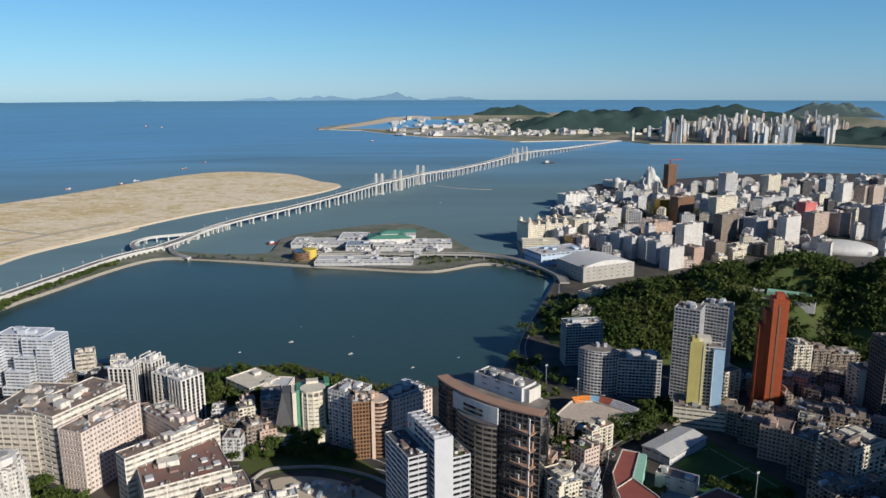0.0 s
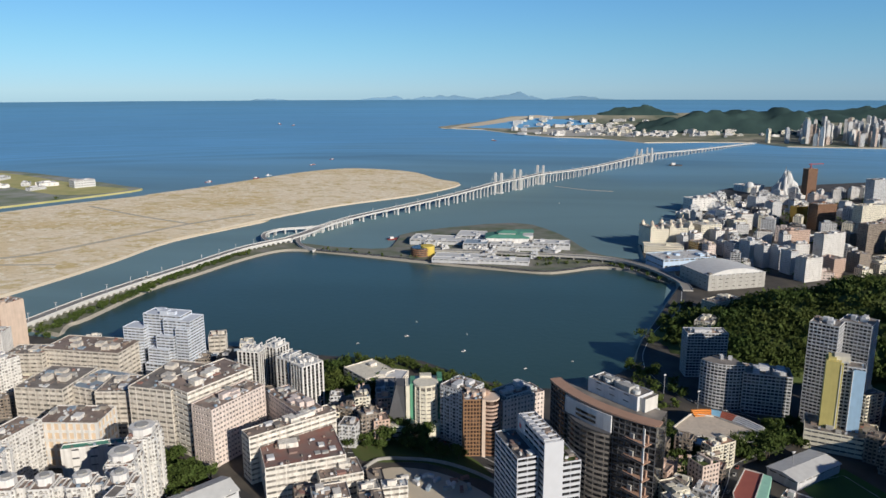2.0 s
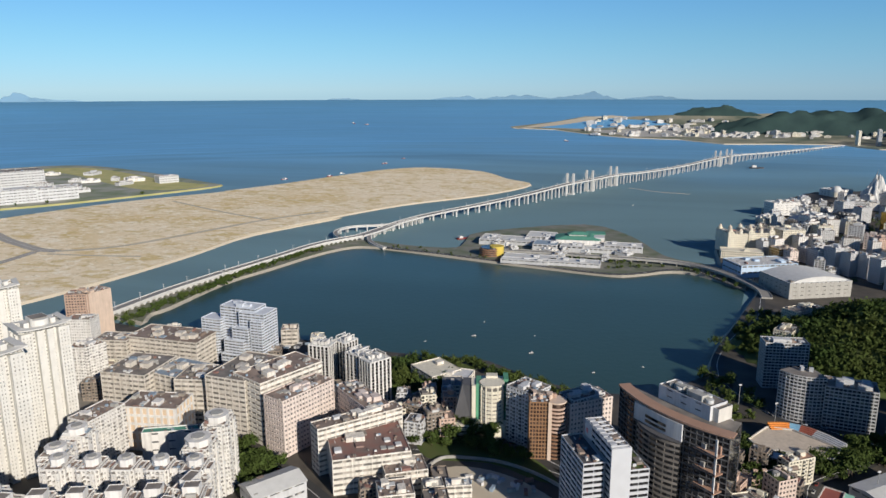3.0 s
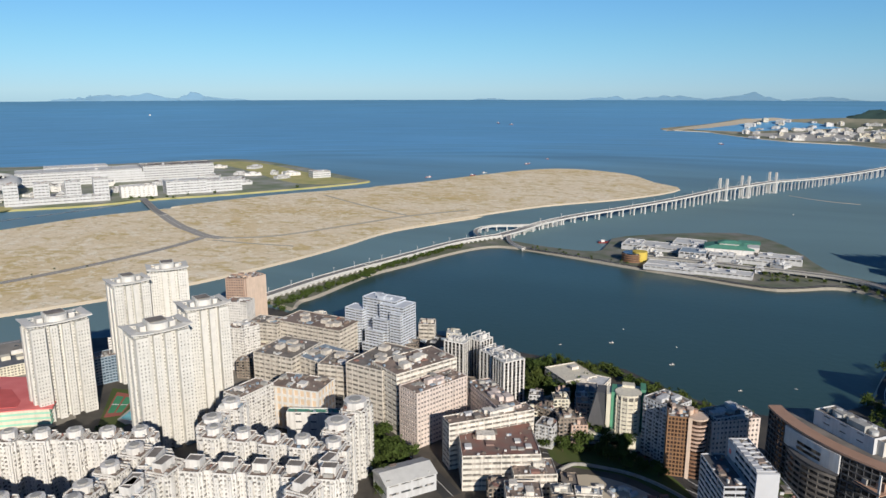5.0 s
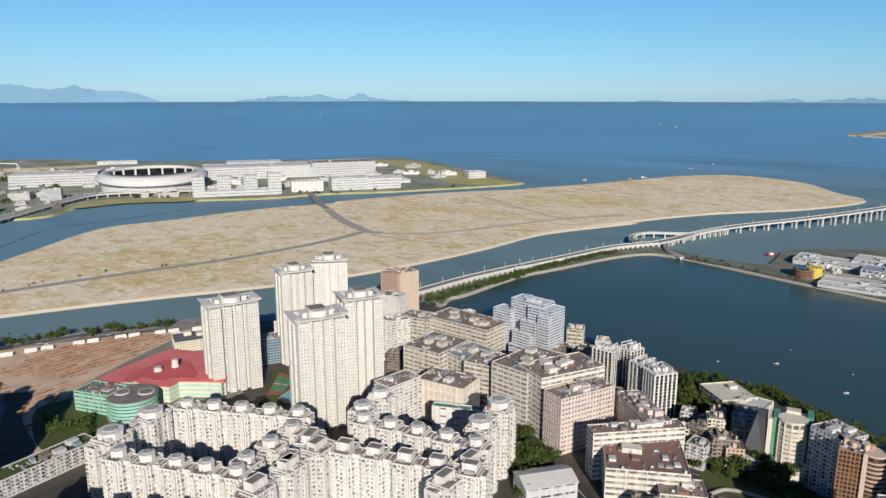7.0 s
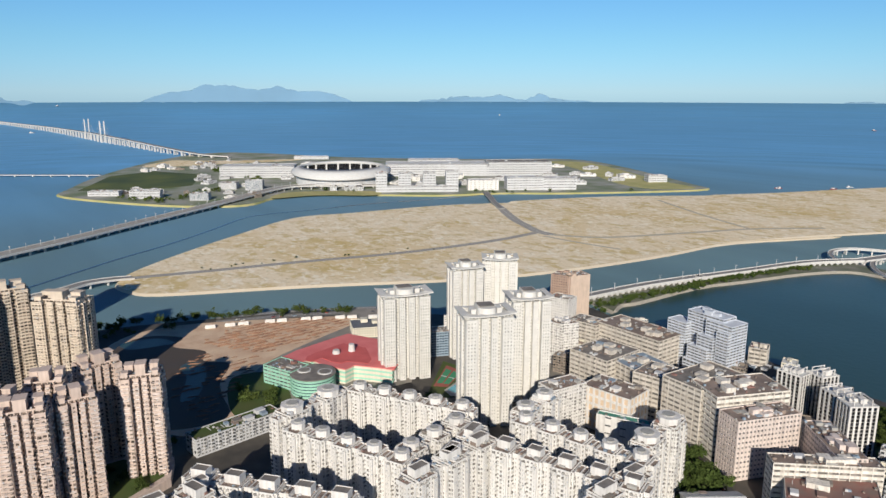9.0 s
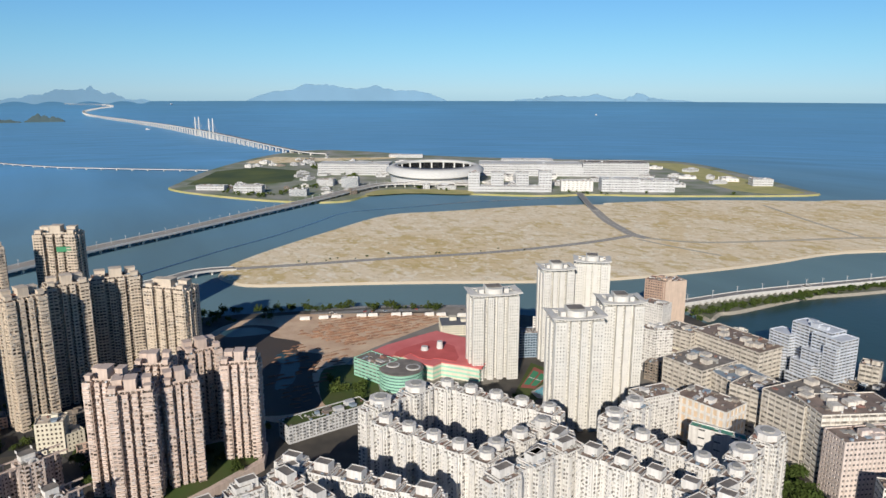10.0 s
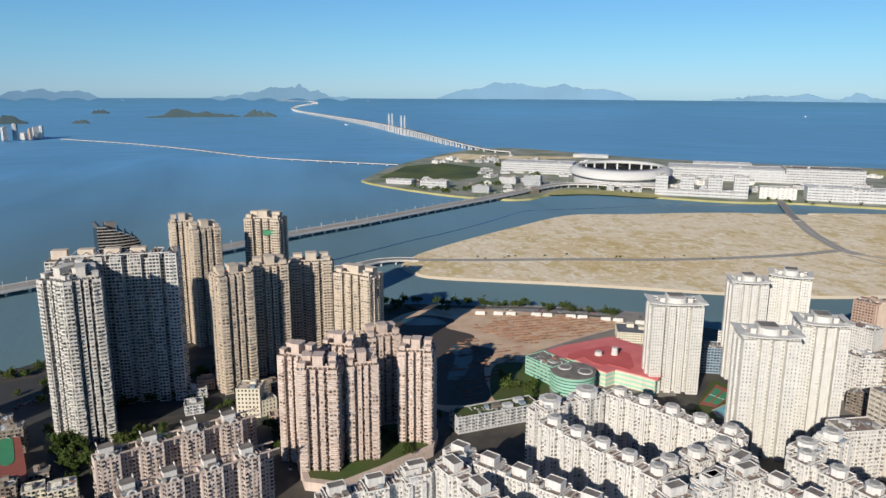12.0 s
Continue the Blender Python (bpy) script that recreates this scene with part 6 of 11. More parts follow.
def ribbon_local(name, line, width, z, thick, mat, parent):
    """A level strip along a line, in its parent's own axes."""
    v, f = [], []
    for i, (px, py) in enumerate(line):
        v += [(px, py - width / 2, z), (px, py - width / 2, z - thick), (px, py + width / 2, z - thick), (px, py + width / 2, z)]
    n = len(line)
    for k in range(n - 1):
        for j in range(4):
            f.append((k * 4 + j, k * 4 + 4 + j, k * 4 + 4 + (j + 1) % 4, k * 4 + (j + 1) % 4))
    f += [(0, 1, 2, 3), (n * 4 - 1, n * 4 - 2, n * 4 - 3, n * 4 - 4)]
    return link_mesh(name, v, f, mat, parent)


def wing_school(wings, walk_roof):
    """School of three wings round a yard: pale walls with window bands, flat red roofs with a white rim, a mint covered walk."""
    e = thing("school", 0, 0, 0, 0, "pale school wings with flat brick-red roofs round a yard", "school")
    for ring in wings:
        c = np.mean(np.array(ring), axis=0)
        FOOTPRINTS.append((c[0], c[1], 16))
        extrude("wing_wall", ring, 4.0, 14.0, "pale_pink", e)
        for k in range(3):
            extrude("window_band", grow(ring, 0.008), 6.0 + 4.0 * k, 1.7, "glass_dark", e)
        extrude("red_roof", ring, 18.0, 0.3, "court_red", e, "flat brick-red roof")
        ribbon("roof_rim", list(ring) + [ring[0]], 0.6, 19.2, 1.2, "ivory_wall", e)
    extrude("covered_walk", walk_roof, 4.0, 14.8, "mint_paint", e, "mint-green walkway roof")


def wooded_hill(label, x, y, rx, ry, h, turn, seed, mat="far_woods"):
    """A far hill with an uneven back, drawn in along the line of sight like all that is far."""
    n, m = 48, 20
    c, q = math.cos(radians(turn)), math.sin(radians(turn))
    v, f = [], []
    for j in range(m + 1):
        for i in range(n + 1):
            a, b = 2 * i / n - 1, 2 * j / m - 1
            fall = max(0.0, 1 - a * a) ** 0.8 * max(0.0, 1 - b * b)
            z = h * fall * (0.72 + 0.55 * noise.fractal((a * 2.2 + seed * 5.3, b * 1.3, seed), 0.9, 2.0, 5)) + h * 0.05 * fall * noise.noise((a * 30, b * 18, seed))
            v.append(near((x + rx * a * c - ry * b * q, y + rx * a * q + ry * b * c, max(z, 0) + 4.0)))
    for j in range(m):
        for i in range(n):
            f.append((j * (n + 1) + i, j * (n + 1) + i + 1, (j + 1) * (n + 1) + i + 1, (j + 1) * (n + 1) + i))
    tagged(link_mesh("wooded_hill", v, f, mat, smooth=True), label, "hill", kind="structure")


def arena(x, y, turn, w, d, h):
    """Grey-walled arena under a broad white arched roof with ribbed eaves."""
    e = thing("arena", x, y, 4.0, turn, "grey-walled arena under a broad white arched roof", "hall")
    FOOTPRINTS.append((x, y, w / 2))
    masses = []
    volume(masses, 0, 0, w, d, 0, h, "solid_white", parapet=0, wall="concrete")
    raise_walls(e, masses)
    bm = bmesh.new()
    n = 16
    rows = []
    for k in range(n + 1):
        u = -1 + 2 * k / n
        z = h + 0.4 + 7.0 * (1 - u * u)
        rows.append([bm.verts.new((u * w * 0.46, sy * d * 0.47, zz)) for sy, zz in ((-1, z), (1, z), (1, h - 0.2), (-1, h - 0.2))])
    for a, b in zip(rows, rows[1:]):
        for k in range(4):
            bm.faces.new((a[k], b[k], b[(k + 1) % 4], a[(k + 1) % 4]))
    bm.faces.new(rows[0])
    bm.faces.new(rows[-1])
    bmesh.ops.recalc_face_normals(bm, faces=bm.faces[:])
    part("arched_roof", bm, "roof_white", e, "white arched metal roof")
    for k in range(12):
        u = -0.92 + 1.84 * k / 11
        boxes("eave_rib", [(u * w * 0.46, sy * d * 0.49, h - 1, 1.2, 2.2, 1.6) for sy in (-1, 1)], "pale_grey", e)


def turret_hotel(label, x, y, turn, w, d, h):
    """Cream colonial hotel front: arcaded body, corner and mid turrets with small domes."""
    e = thing("hotel", x, y, 4.0, turn, label, "hotel")
    FOOTPRINTS.append((x, y, w / 2))
    masses = []
    volume(masses, 0, 0, w, d, 0, h, "casino", roof="sand_wall")
    for k in range(3):
        volume(masses, w * (-0.44 + 0.44 * k), 0, w * 0.12, d * 1.08, 0, h + 4, "casino", roof="sand_wall")
    raise_walls(e, masses)
    for k in range(5):
        for sy in (-1, 1):
            tx, ty = w * (-0.44 + 0.22 * k), sy * d * 0.44
            octagon("turret", tx, ty, h, 3.2, 6.0 + 2.5 * (k % 2 == 0), "cream_wall", e, 10)
            octagon("turret_cap", tx, ty, h + 6.0 + 2.5 * (k % 2 == 0), 3.6, 4.0, "sand_wall", e, 10, 0.3)


# ---- the city ----

# white apartment rows
estate_row("white apartment house with bay windows and rooftop stair head", -343.7, 319.4, -241.5, 345.6, 5, 17.0, 52.0, "octagon", group='white estate')
estate_row("white apartment house with bay windows and rooftop stair head", -261.1, 350.5, -276.4, 417.5, 2, 16.0, 52.0, "octagon", group='white estate')
estate_row("white apartment house with bay windows and rooftop stair head", -342.1, 320.6, -355.9, 372.6, 2, 16.0, 52.0, "octagon", group='white estate')
estate_row("white apartment house with square rooftop stair head", -325.7, 284.4, -226.8, 321.7, 5, 18.0, 50.0, "box", group='white estate')
estate_row("white apartment house with square rooftop stair head", -323.1, 239.7, -349.5, 296.0, 2, 16.0, 50.0, "box", group='white estate')
estate_row("white apartment house with square rooftop stair head", -240.6, 284.6, -243.8, 339.4, 2, 16.0, 50.0, "box", group='white estate')
estate_row("white apartment house with bay windows and rooftop stair head", -467.6, 256.1, -373.4, 309.6, 5, 17.0, 48.0, "octagon", group='white estate')
estate_row("white apartment house with bay windows and rooftop stair head", -434.3, 188.1, -338.2, 231.9, 5, 17.0, 48.0, "octagon", group='white estate')
estate_row("white apartment house with bay windows and rooftop stair head", -352.4, 229.0, -368.5, 297.2, 3, 17.0, 48.0, "octagon", group='white estate')
estate_row("white apartment house with bay windows and rooftop stair head", -449.2, 185.4, -468.1, 254.0, 2, 17.0, 48.0, "octagon", group='white estate')
estate_row("white apartment house with square rooftop stair head", -320.6, 209.8, -333.1, 290.9, 3, 17.0, 50.0, "box", group='white estate')
estate_row("weathered white apartment house with crowded flat roof", -418.6, 113.3, -326.2, 184.9, 5, 17.0, 44.0, "box", group='old white estate')
estate_row("weathered white apartment house with crowded flat roof", -405.1, 105.9, -322.9, 132.4, 3, 17.0, 44.0, "box", group='old white estate')
estate_row("weathered white apartment house with crowded flat roof", -385.3, 24.8, -396.8, 96.4, 3, 17.0, 40.0, "box", group='old white estate')
estate_row("weathered white apartment house with crowded flat roof", -395.3, 74.4, -403.2, 128.2, 2, 17.0, 42.0, "box", group='old white estate')
paired_row("pale pink apartment house with white stair head and pink roof beams", -469.0, -117.7, -511.2, -14.5, 4, 15.0, 38.0, 'pink roofed estate')
paired_row("pale pink apartment house with white stair head and pink roof beams", -419.1, -95.3, -455.5, -3.2, 4, 15.0, 38.0, 'pink roofed estate')

# tall white towers
cross_tower("tall cream-white apartment tower with curved roof canopy", -557.2, 369.4, 70.6, 47.9, 30.0, 84.0, "res_tower", crown='wing', group='cream towers')
cross_tower("tall cream-white apartment tower with curved roof canopy", -567.4, 453.5, 67.4, 34.3, 28.0, 96.0, "res_tower", crown='wing', group='cream towers')
cross_tower("tall cream-white apartment tower with curved roof canopy", -568.5, 503.0, 51.9, 36.7, 28.0, 98.0, "res_tower", crown='wing', group='cream towers')
cross_tower("tall cream-white apartment tower with curved roof canopy", -433.3, 368.1, 67.6, 43.2, 30.0, 96.0, "res_tower", crown='wing', group='cream towers')
cross_tower("tall cream-white apartment tower with curved roof canopy", -451.9, 434.3, 63.5, 37.3, 30.0, 94.0, "res_tower", crown='wing', group='cream towers')

# pink and sand-coloured towers
cross_tower("pink tiled apartment tower with stepped roof houses", -510.4, 25.0, 56.4, 26.7, 24.0, 85.0, "res_pink", group='pink towers')
cross_tower("pink tiled apartment tower with stepped roof houses", -482.9, 36.6, 76.0, 29.8, 24.0, 85.0, "res_pink", group='pink towers')
cross_tower("pink tiled apartment tower with stepped roof houses", -490.6, 67.4, 88.7, 24.3, 24.0, 82.0, "res_pink", group='pink towers')
cross_tower("pink tiled apartment tower with stepped roof houses", -507.2, 113.3, 68.7, 27.6, 24.0, 82.0, "res_pink", group='pink towers')
cross_tower("pink tiled apartment tower with stepped roof houses", -528.0, 57.1, 68.0, 26.1, 24.0, 84.0, "res_pink", group='pink towers')
cross_tower("pink tiled apartment tower with stepped roof houses", -547.4, 91.8, 97.4, 29.3, 24.0, 82.0, "res_pink", group='pink towers')
cross_tower("sand-coloured apartment tower with ornate stepped roof", -657.4, -26.7, 112.2, 34.0, 26.0, 112.0, "res_sand", group='sand-coloured towers')
cross_tower("sand-coloured apartment tower with ornate stepped roof", -693.2, 7.3, 98.7, 35.2, 26.0, 110.0, "res_sand", group='sand-coloured towers')
cross_tower("sand-coloured apartment tower with ornate stepped roof", -725.2, 50.1, 89.1, 44.0, 26.0, 104.0, "res_sand", group='sand-coloured towers')
cross_tower("sand-coloured apartment tower with ornate stepped roof", -687.6, 93.9, 47.5, 45.0, 26.0, 97.0, "res_sand", group='sand-coloured towers')
cross_tower("pale sand-coloured tall apartment tower", -803.9, -80.4, 99.6, 25.6, 24.0, 136.0, "res_sand", group='tall pale towers')
cross_tower("pale sand-coloured tall apartment tower", -791.9, -58.2, 112.0, 32.5, 24.0, 130.0, "res_sand", group='tall pale towers')
netted = cross_tower("pale sand-coloured apartment tower with green netting near the top", -828.0, 8.0, 66.0, 44.0, 26.0, 132.0, "res_sand", group='tall pale towers')
boxes("safety_netting", [(9, -12.2, 114, 14, 3.4, 5)], "court_green", netted, "green safety netting")

# great pale apartment block
great_block(-655.3, -122.8, 87.8, 106.0, 26.0, 134.0)
cross_tower("pale apartment tower with glazed balconies", -589.7, -144.1, 58.6, 26.4, 38.0, 134.0, "res_ivory")
cross_tower("pale apartment tower with glazed balconies", -589.8, -136.1, 104.6, 27.5, 40.0, 134.0, "res_ivory")
block("pale connecting wing of the great block", -624.0, -151.0, 4.0, 58.0, 24.0, 133.0, "res_ivory", kit=3)
crescent_tower(-836.3, -151.9, 109.9, 43.0, 26.0, 131.0, 112.0)

# factories and old blocks
block("long beige factory with weathered brown roof", -277.5, 497.9, 64.9, 62.8, 36.0, 52.0, "factory", kit=4, blind='')
block("beige factory with dark stained roof", -307.8, 497.8, -4.9, 38.2, 58.0, 50.0, "factory_beige", kit=4)
block("pink factory block with small windows", -249.0, 477.9, 68.6, 54.1, 22.0, 46.0, "factory_pink", kit=3)
block("pinkish apartment block with grey roof", -203.4, 494.3, -40.9, 56.6, 20.0, 38.0, "factory_pink", kit=4)
block("long pale workshop building with stepped roof", -194.0, 462.6, 47.3, 70.0, 14.0, 36.0, "factory", kit=6)
block("wide factory with worn red roof", -180.6, 446.8, 29.8, 55.6, 52.0, 26.0, "factory", kit=2, roof='roof_red_worn')
block("low annexe with rusty roof", -147.6, 433.2, 29.3, 30.2, 22.0, 18.0, "factory", kit=2, roof='roof_brown')
block("low annexe with dark flat roof", -143.8, 403.2, 26.2, 24.0, 20.0, 18.0, "factory", kit=2)
block("grey factory with wide flat roof", -411.2, 495.8, 2.4, 42.4, 48.0, 42.0, "factory_beige", kit=3)
block("pale factory with blue-grey roof", -372.8, 500.8, -9.6, 39.4, 38.0, 40.0, "factory_beige", kit=2, roof='roof_blue')
block("grey block with small windows", -348.8, 492.3, 10.5, 30.7, 34.0, 42.0, "factory_beige", kit=2)
block("old brown block with cluttered roof", -447.1, 591.7, 0.1, 80.7, 40.0, 34.0, "factory_beige", kit=5, roof='roof_brown')
block("small old block with cluttered roof", -501.2, 573.8, 9.9, 36.1, 26.0, 32.0, "factory_beige", kit=3)
block("white office wing with green awning", -376.7, 403.8, 84.0, 33.9, 20.0, 44.0, "res_white", kit=1)
block("sandstone school wing with tall arches", -357.2, 446.3, 8.4, 45.6, 30.0, 36.0, "arch_school", kit=1)
block("low annexe under a green roof", -320.3, 413.4, 24.6, 41.8, 8.0, 32.0, "solid_white", kit=0, roof='roof_green')
gable_hall("white hall with smooth pale roof", -229.4, 395.3, 54.4, 38.0, 24.0, 13.0, 4.0, "roof_white")
block("tan apartment tower near the water", -584.8, 641.0, 76.2, 30.4, 22.0, 56.0, "salmon", kit=2, wall='tan_wall', blind='S')
block("brown tower with stacked tan balconies", -592.4, 629.7, 23.3, 24.9, 22.0, 56.0, "salmon", kit=1, wall='brick_wall')
block("white round-fronted apartment house", -556.8, 591.4, 15.5, 26.5, 20.0, 42.0, "res_white", kit=1)
block("white mid-rise apartments with roof houses", -491.4, 519.6, 12.9, 18.7, 22.0, 44.0, "res_white", kit=2)
block("white mid-rise apartments with roof houses", -487.8, 523.3, 70.2, 19.7, 22.0, 44.0, "res_white", kit=2)

# grey stepped block and dark-fronted towers
block("pale grey stepped apartment block with balconies", -384.0, 623.1, -4.2, 41.8, 20.0, 60.0, "grey_steps", kit=3, wings=((19.5, -3, 29.6, 24, 57), (-28.3, -8, 22.9, 18, 47), (-31.0, -12, 24.2, 16, 33), (9.4, -15, 18.9, 12, 42), (4.0, -19, 22.9, 12, 30), (4.0, -23, 26.9, 10, 16), (26.9, -13, 13.5, 12, 50)))
block("white-finned apartment tower with black glazing", -278.4, 584.9, -1.3, 21.4, 18.0, 42.0, "black_white", kit=2, group='white-finned towers')
block("white-finned apartment tower with black glazing", -261.5, 599.3, -18.1, 17.0, 18.0, 42.0, "black_white", kit=2, group='white-finned towers')
block("white-finned apartment tower with black glazing", -231.3, 569.9, -22.5, 29.7, 18.0, 42.0, "black_white", kit=2, group='white-finned towers')
block("white-finned apartment tower with black glazing", -217.3, 562.0, 55.7, 22.6, 18.0, 42.0, "black_white", kit=2, group='white-finned towers')

for x, y, turn, w in ((-278.4, 584.9, -1.3, 21.4), (-261.5, 599.3, -18.1, 17.0), (-231.3, 569.9, -22.5, 29.7), (-217.3, 562.0, 55.7, 22.6)):
    e = thing("roof_pergola", x, y, 46.3, turn, "open white roof frames of a finned tower", "roof frame", "roof frames")
    for k in (-1, 0, 1):
        boxes("frame", [(k * w * 0.32, -6.5, 0, 0.7, 0.7, 4.4), (k * w * 0.32, 6.5, 0, 0.7, 0.7, 4.4), (k * w * 0.32, 0, 4.4, 0.7, 13.7, 0.7)], "white_wall", e)
    boxes("stair_head", [(w * 0.15, 1.0, 0, w * 0.25, 6.0, 3.6)], "white_wall", e)

# lakeside towers
block("grey apartment block with enclosed balconies", -74.2, 527.2, -30.2, 25.5, 24.0, 46.0, "res_grey", kit=3, clutter=60)
block("brown-banded office block by the lake", -30.4, 528.4, 37.2, 38.3, 20.0, 42.0, "factory_pink", kit=2)
block("pale apartments behind the brown tower", -32.5, 529.2, 45.4, 31.5, 18.0, 44.0, "res_grey", kit=2)
block("tall twin apartment tower of pale concrete", 218.7, 605.1, -31.7, 22.1, 20.0, 88.0, "lake_flats", kit=3, clutter=60)
block("tall twin apartment tower of pale concrete", 246.0, 613.0, -34.3, 24.1, 22.0, 88.0, "lake_flats", kit=3, clutter=60)
block("low white house behind the striped tower", 254.6, 604.5, 27.7, 19.4, 18.0, 30.0, "old_cream", kit=2)
block("pale old apartment tower below the wooded hill", 334.4, 635.7, -0.3, 17.0, 20.0, 43.1, "old_cream", kit=3)
# The next three take the dark wall style to imitate shade on pale towers.
block("pale old apartment tower below the wooded hill", 351.9, 635.6, -0.3, 15.9, 20.0, 38.7, "old", kit=3)
block("pale old apartment tower below the wooded hill", 378.2, 642.0, -0.3, 26.7, 20.0, 31.8, "old", kit=3)
block("pale old apartment tower below the wooded hill", 297.7, 582.1, -0.3, 7.3, 20.0, 18.1, "old")
block("grey tower with a pale gable", 360.2, 570.0, -0.3, 22.1, 18.0, 45.1, "old_cream", blind='S')
block("slender dark brown apartment tower", 365.2, 547.5, -0.3, 22.1, 24.0, 78.6, "dark")
block("dark tenement block with crowded roof", 272.5, 439.1, -60.6, 22.2, 26.0, 46.0, "old", kit=4, clutter=60)
block("tenement block with yellow piers", 275.5, 441.6, 25.3, 31.8, 26.0, 46.0, "old_cream", kit=4, clutter=60)
block("brown apartment block with layered balconies", 255.3, 502.3, -33.7, 21.5, 22.0, 26.0, "salmon", kit=3)
block("old grey tenement block with roof sheds", 263.1, 467.9, -48.4, 20.0, 22.0, 34.0, "old", kit=4, clutter=40)
block("old grey tenement block with roof sheds", 296.9, 531.6, -41.2, 31.0, 22.0, 26.0, "old", kit=5, clutter=20)
block("old grey tenement block with roof sheds", 315.6, 515.1, -21.4, 26.7, 22.0, 30.0, "old", kit=5)
block("old pale house below the tenements", 269.1, 426.1, 22.3, 35.2, 22.0, 26.0, "old", kit=4, roof='roof_blue')
block("old grey tenement block with roof sheds", 254.7, 420.1, -68.7, 21.6, 22.0, 24.0, "old", kit=4)

# lakeside curved apartments
block("pale blue-grey apartment block by the reservoir", 142.3, 698.3, 7.5, 39.2, 18.0, 44.0, "lake_flats", kit=4)
curved_block("curved pale apartment block by the reservoir", 143.5, 621.4, -14.0, 36.2, 6.0, 18.0, 42.0, "lake_flats", kit=4)
block("pale apartment block with cluttered roof", 180.2, 621.5, -8.5, 38.9, 24.0, 36.0, "lake_flats", kit=6, clutter=50)
block("old apartments on the wooded slope", 164.5, 802.0, -27.5, 18.8, 30.0, 24.0, "old_cream", kit=3)
block("old apartments on the wooded slope", 198.0, 893.1, 41.1, 47.8, 20.0, 22.0, "old_cream", kit=3)

# old houses near the bend
block("small old house with crowded roof", -168.2, 527.3, -13.5, 18.0, 14.0, 20.0, "old", kit=2, clutter=20, group='old houses')
block("small old house with crowded roof", -161.4, 538.0, 25.1, 12.9, 14.0, 26.0, "old_cream", kit=2, clutter=20, group='old houses')
block("small old house with crowded roof", -148.7, 515.1, 33.9, 15.8, 14.0, 22.0, "old", kit=2, clutter=20, group='old houses')
block("small old house with crowded roof", -160.9, 503.3, -1.0, 14.2, 16.0, 18.0, "res_grey", kit=2, clutter=20, group='old houses')
block("small old house with crowded roof", -139.3, 514.9, 28.4, 13.0, 14.0, 18.0, "salmon", kit=2, clutter=20, group='old houses')

# far city beyond the wooded hill
block("brown hotel podium with flat roof", 608.9, 1910.9, 25.4, 27.8, 18.7, 80.1, "brown", kit=1)
block("grey apartment tower in the far city", 700.4, 1748.9, 24.0, 36.5, 25.5, 74.9, "res_grey", kit=1)
block("pale yellow hotel with many windows", 580.2, 1464.6, 27.0, 59.7, 22.1, 58.8, "casino", kit=1)
block("gold-glazed hotel with dark roof", 484.4, 1564.5, 24.5, 27.9, 18.7, 37.7, "gold", kit=1)
block("brown hotel podium with flat roof", 514.5, 1519.5, 23.7, 44.4, 25.5, 51.2, "brown", kit=1)
block("reddish-brown mall building in the far city", 402.2, 1308.6, 27.0, 46.1, 22.1, 35.1, "salmon", kit=1)
block("white apartment tower in the far city", 430.9, 1225.5, 32.2, 48.8, 18.7, 47.0, "res_white", kit=1)
block("grey apartment tower in the far city", 435.0, 1700.9, 31.0, 30.2, 25.5, 38.0, "res_grey", kit=1)
block("grey apartment tower in the far city", 461.8, 1665.6, 30.7, 26.4, 22.1, 32.0, "res_grey", kit=1)
block("white apartment tower in the far city", 628.9, 1719.7, 25.2, 18.6, 18.7, 27.5, "res_white", kit=1)
block("cream office block in the far city", 847.6, 1840.0, 28.4, 46.4, 25.5, 58.2, "old_cream", kit=1)
block("white apartment tower in the far city", 800.5, 1838.7, 25.8, 29.0, 22.1, 32.1, "res_white", kit=1)
block("white apartment tower in the far city", 729.6, 1718.2, 24.7, 27.2, 18.7, 27.5, "res_white", kit=1)
block("grey apartment tower in the far city", 757.6, 1639.8, 24.1, 72.6, 25.5, 32.7, "res_grey", kit=1)
block("grey apartment tower in the far city", 1000.5, 1855.4, 25.1, 26.9, 22.1, 47.0, "res_grey", kit=1)
block("white apartment tower in the far city", 936.9, 1657.1, 32.3, 38.8, 18.7, 61.9, "res_white", kit=1)
block("pinkish apartment tower in the far city", 984.8, 1660.5, 31.3, 31.4, 25.5, 55.3, "res_pink", kit=1)
block("dark glass hotel tower", 1162.8, 1904.2, 31.1, 33.5, 22.1, 40.6, "dark", kit=1)
block("pinkish apartment tower in the far city", 1009.6, 1656.1, 31.0, 44.0, 18.7, 55.3, "res_pink", kit=1)
block("white apartment tower in the far city", 810.2, 1600.8, 24.9, 40.5, 25.5, 35.8, "res_white", kit=1)
block("red-clad building in the far city", 780.6, 1513.6, 26.1, 34.6, 21.2, 38.8, "salmon", wall='roof_red', kit=1)
block("white apartment tower in the far city", 614.6, 1246.4, 29.3, 39.9, 18.7, 55.6, "res_white", kit=1)
block("grey apartment tower in the far city", 575.0, 1288.9, 30.3, 34.6, 25.5, 45.9, "res_grey", kit=1)
block("dark glass hotel tower", 595.0, 1348.2, 31.5, 17.2, 22.1, 45.7, "dark", kit=1)
block("grey office block in the far city", 525.1, 1305.3, 31.8, 45.1, 18.7, 50.8, "old", kit=1)
block("pinkish apartment tower in the far city", 715.8, 1348.9, 23.9, 38.6, 25.5, 45.6, "res_pink", kit=1)
block("pinkish apartment tower in the far city", 767.3, 1357.1, 29.1, 34.6, 22.1, 41.5, "res_pink", kit=1)
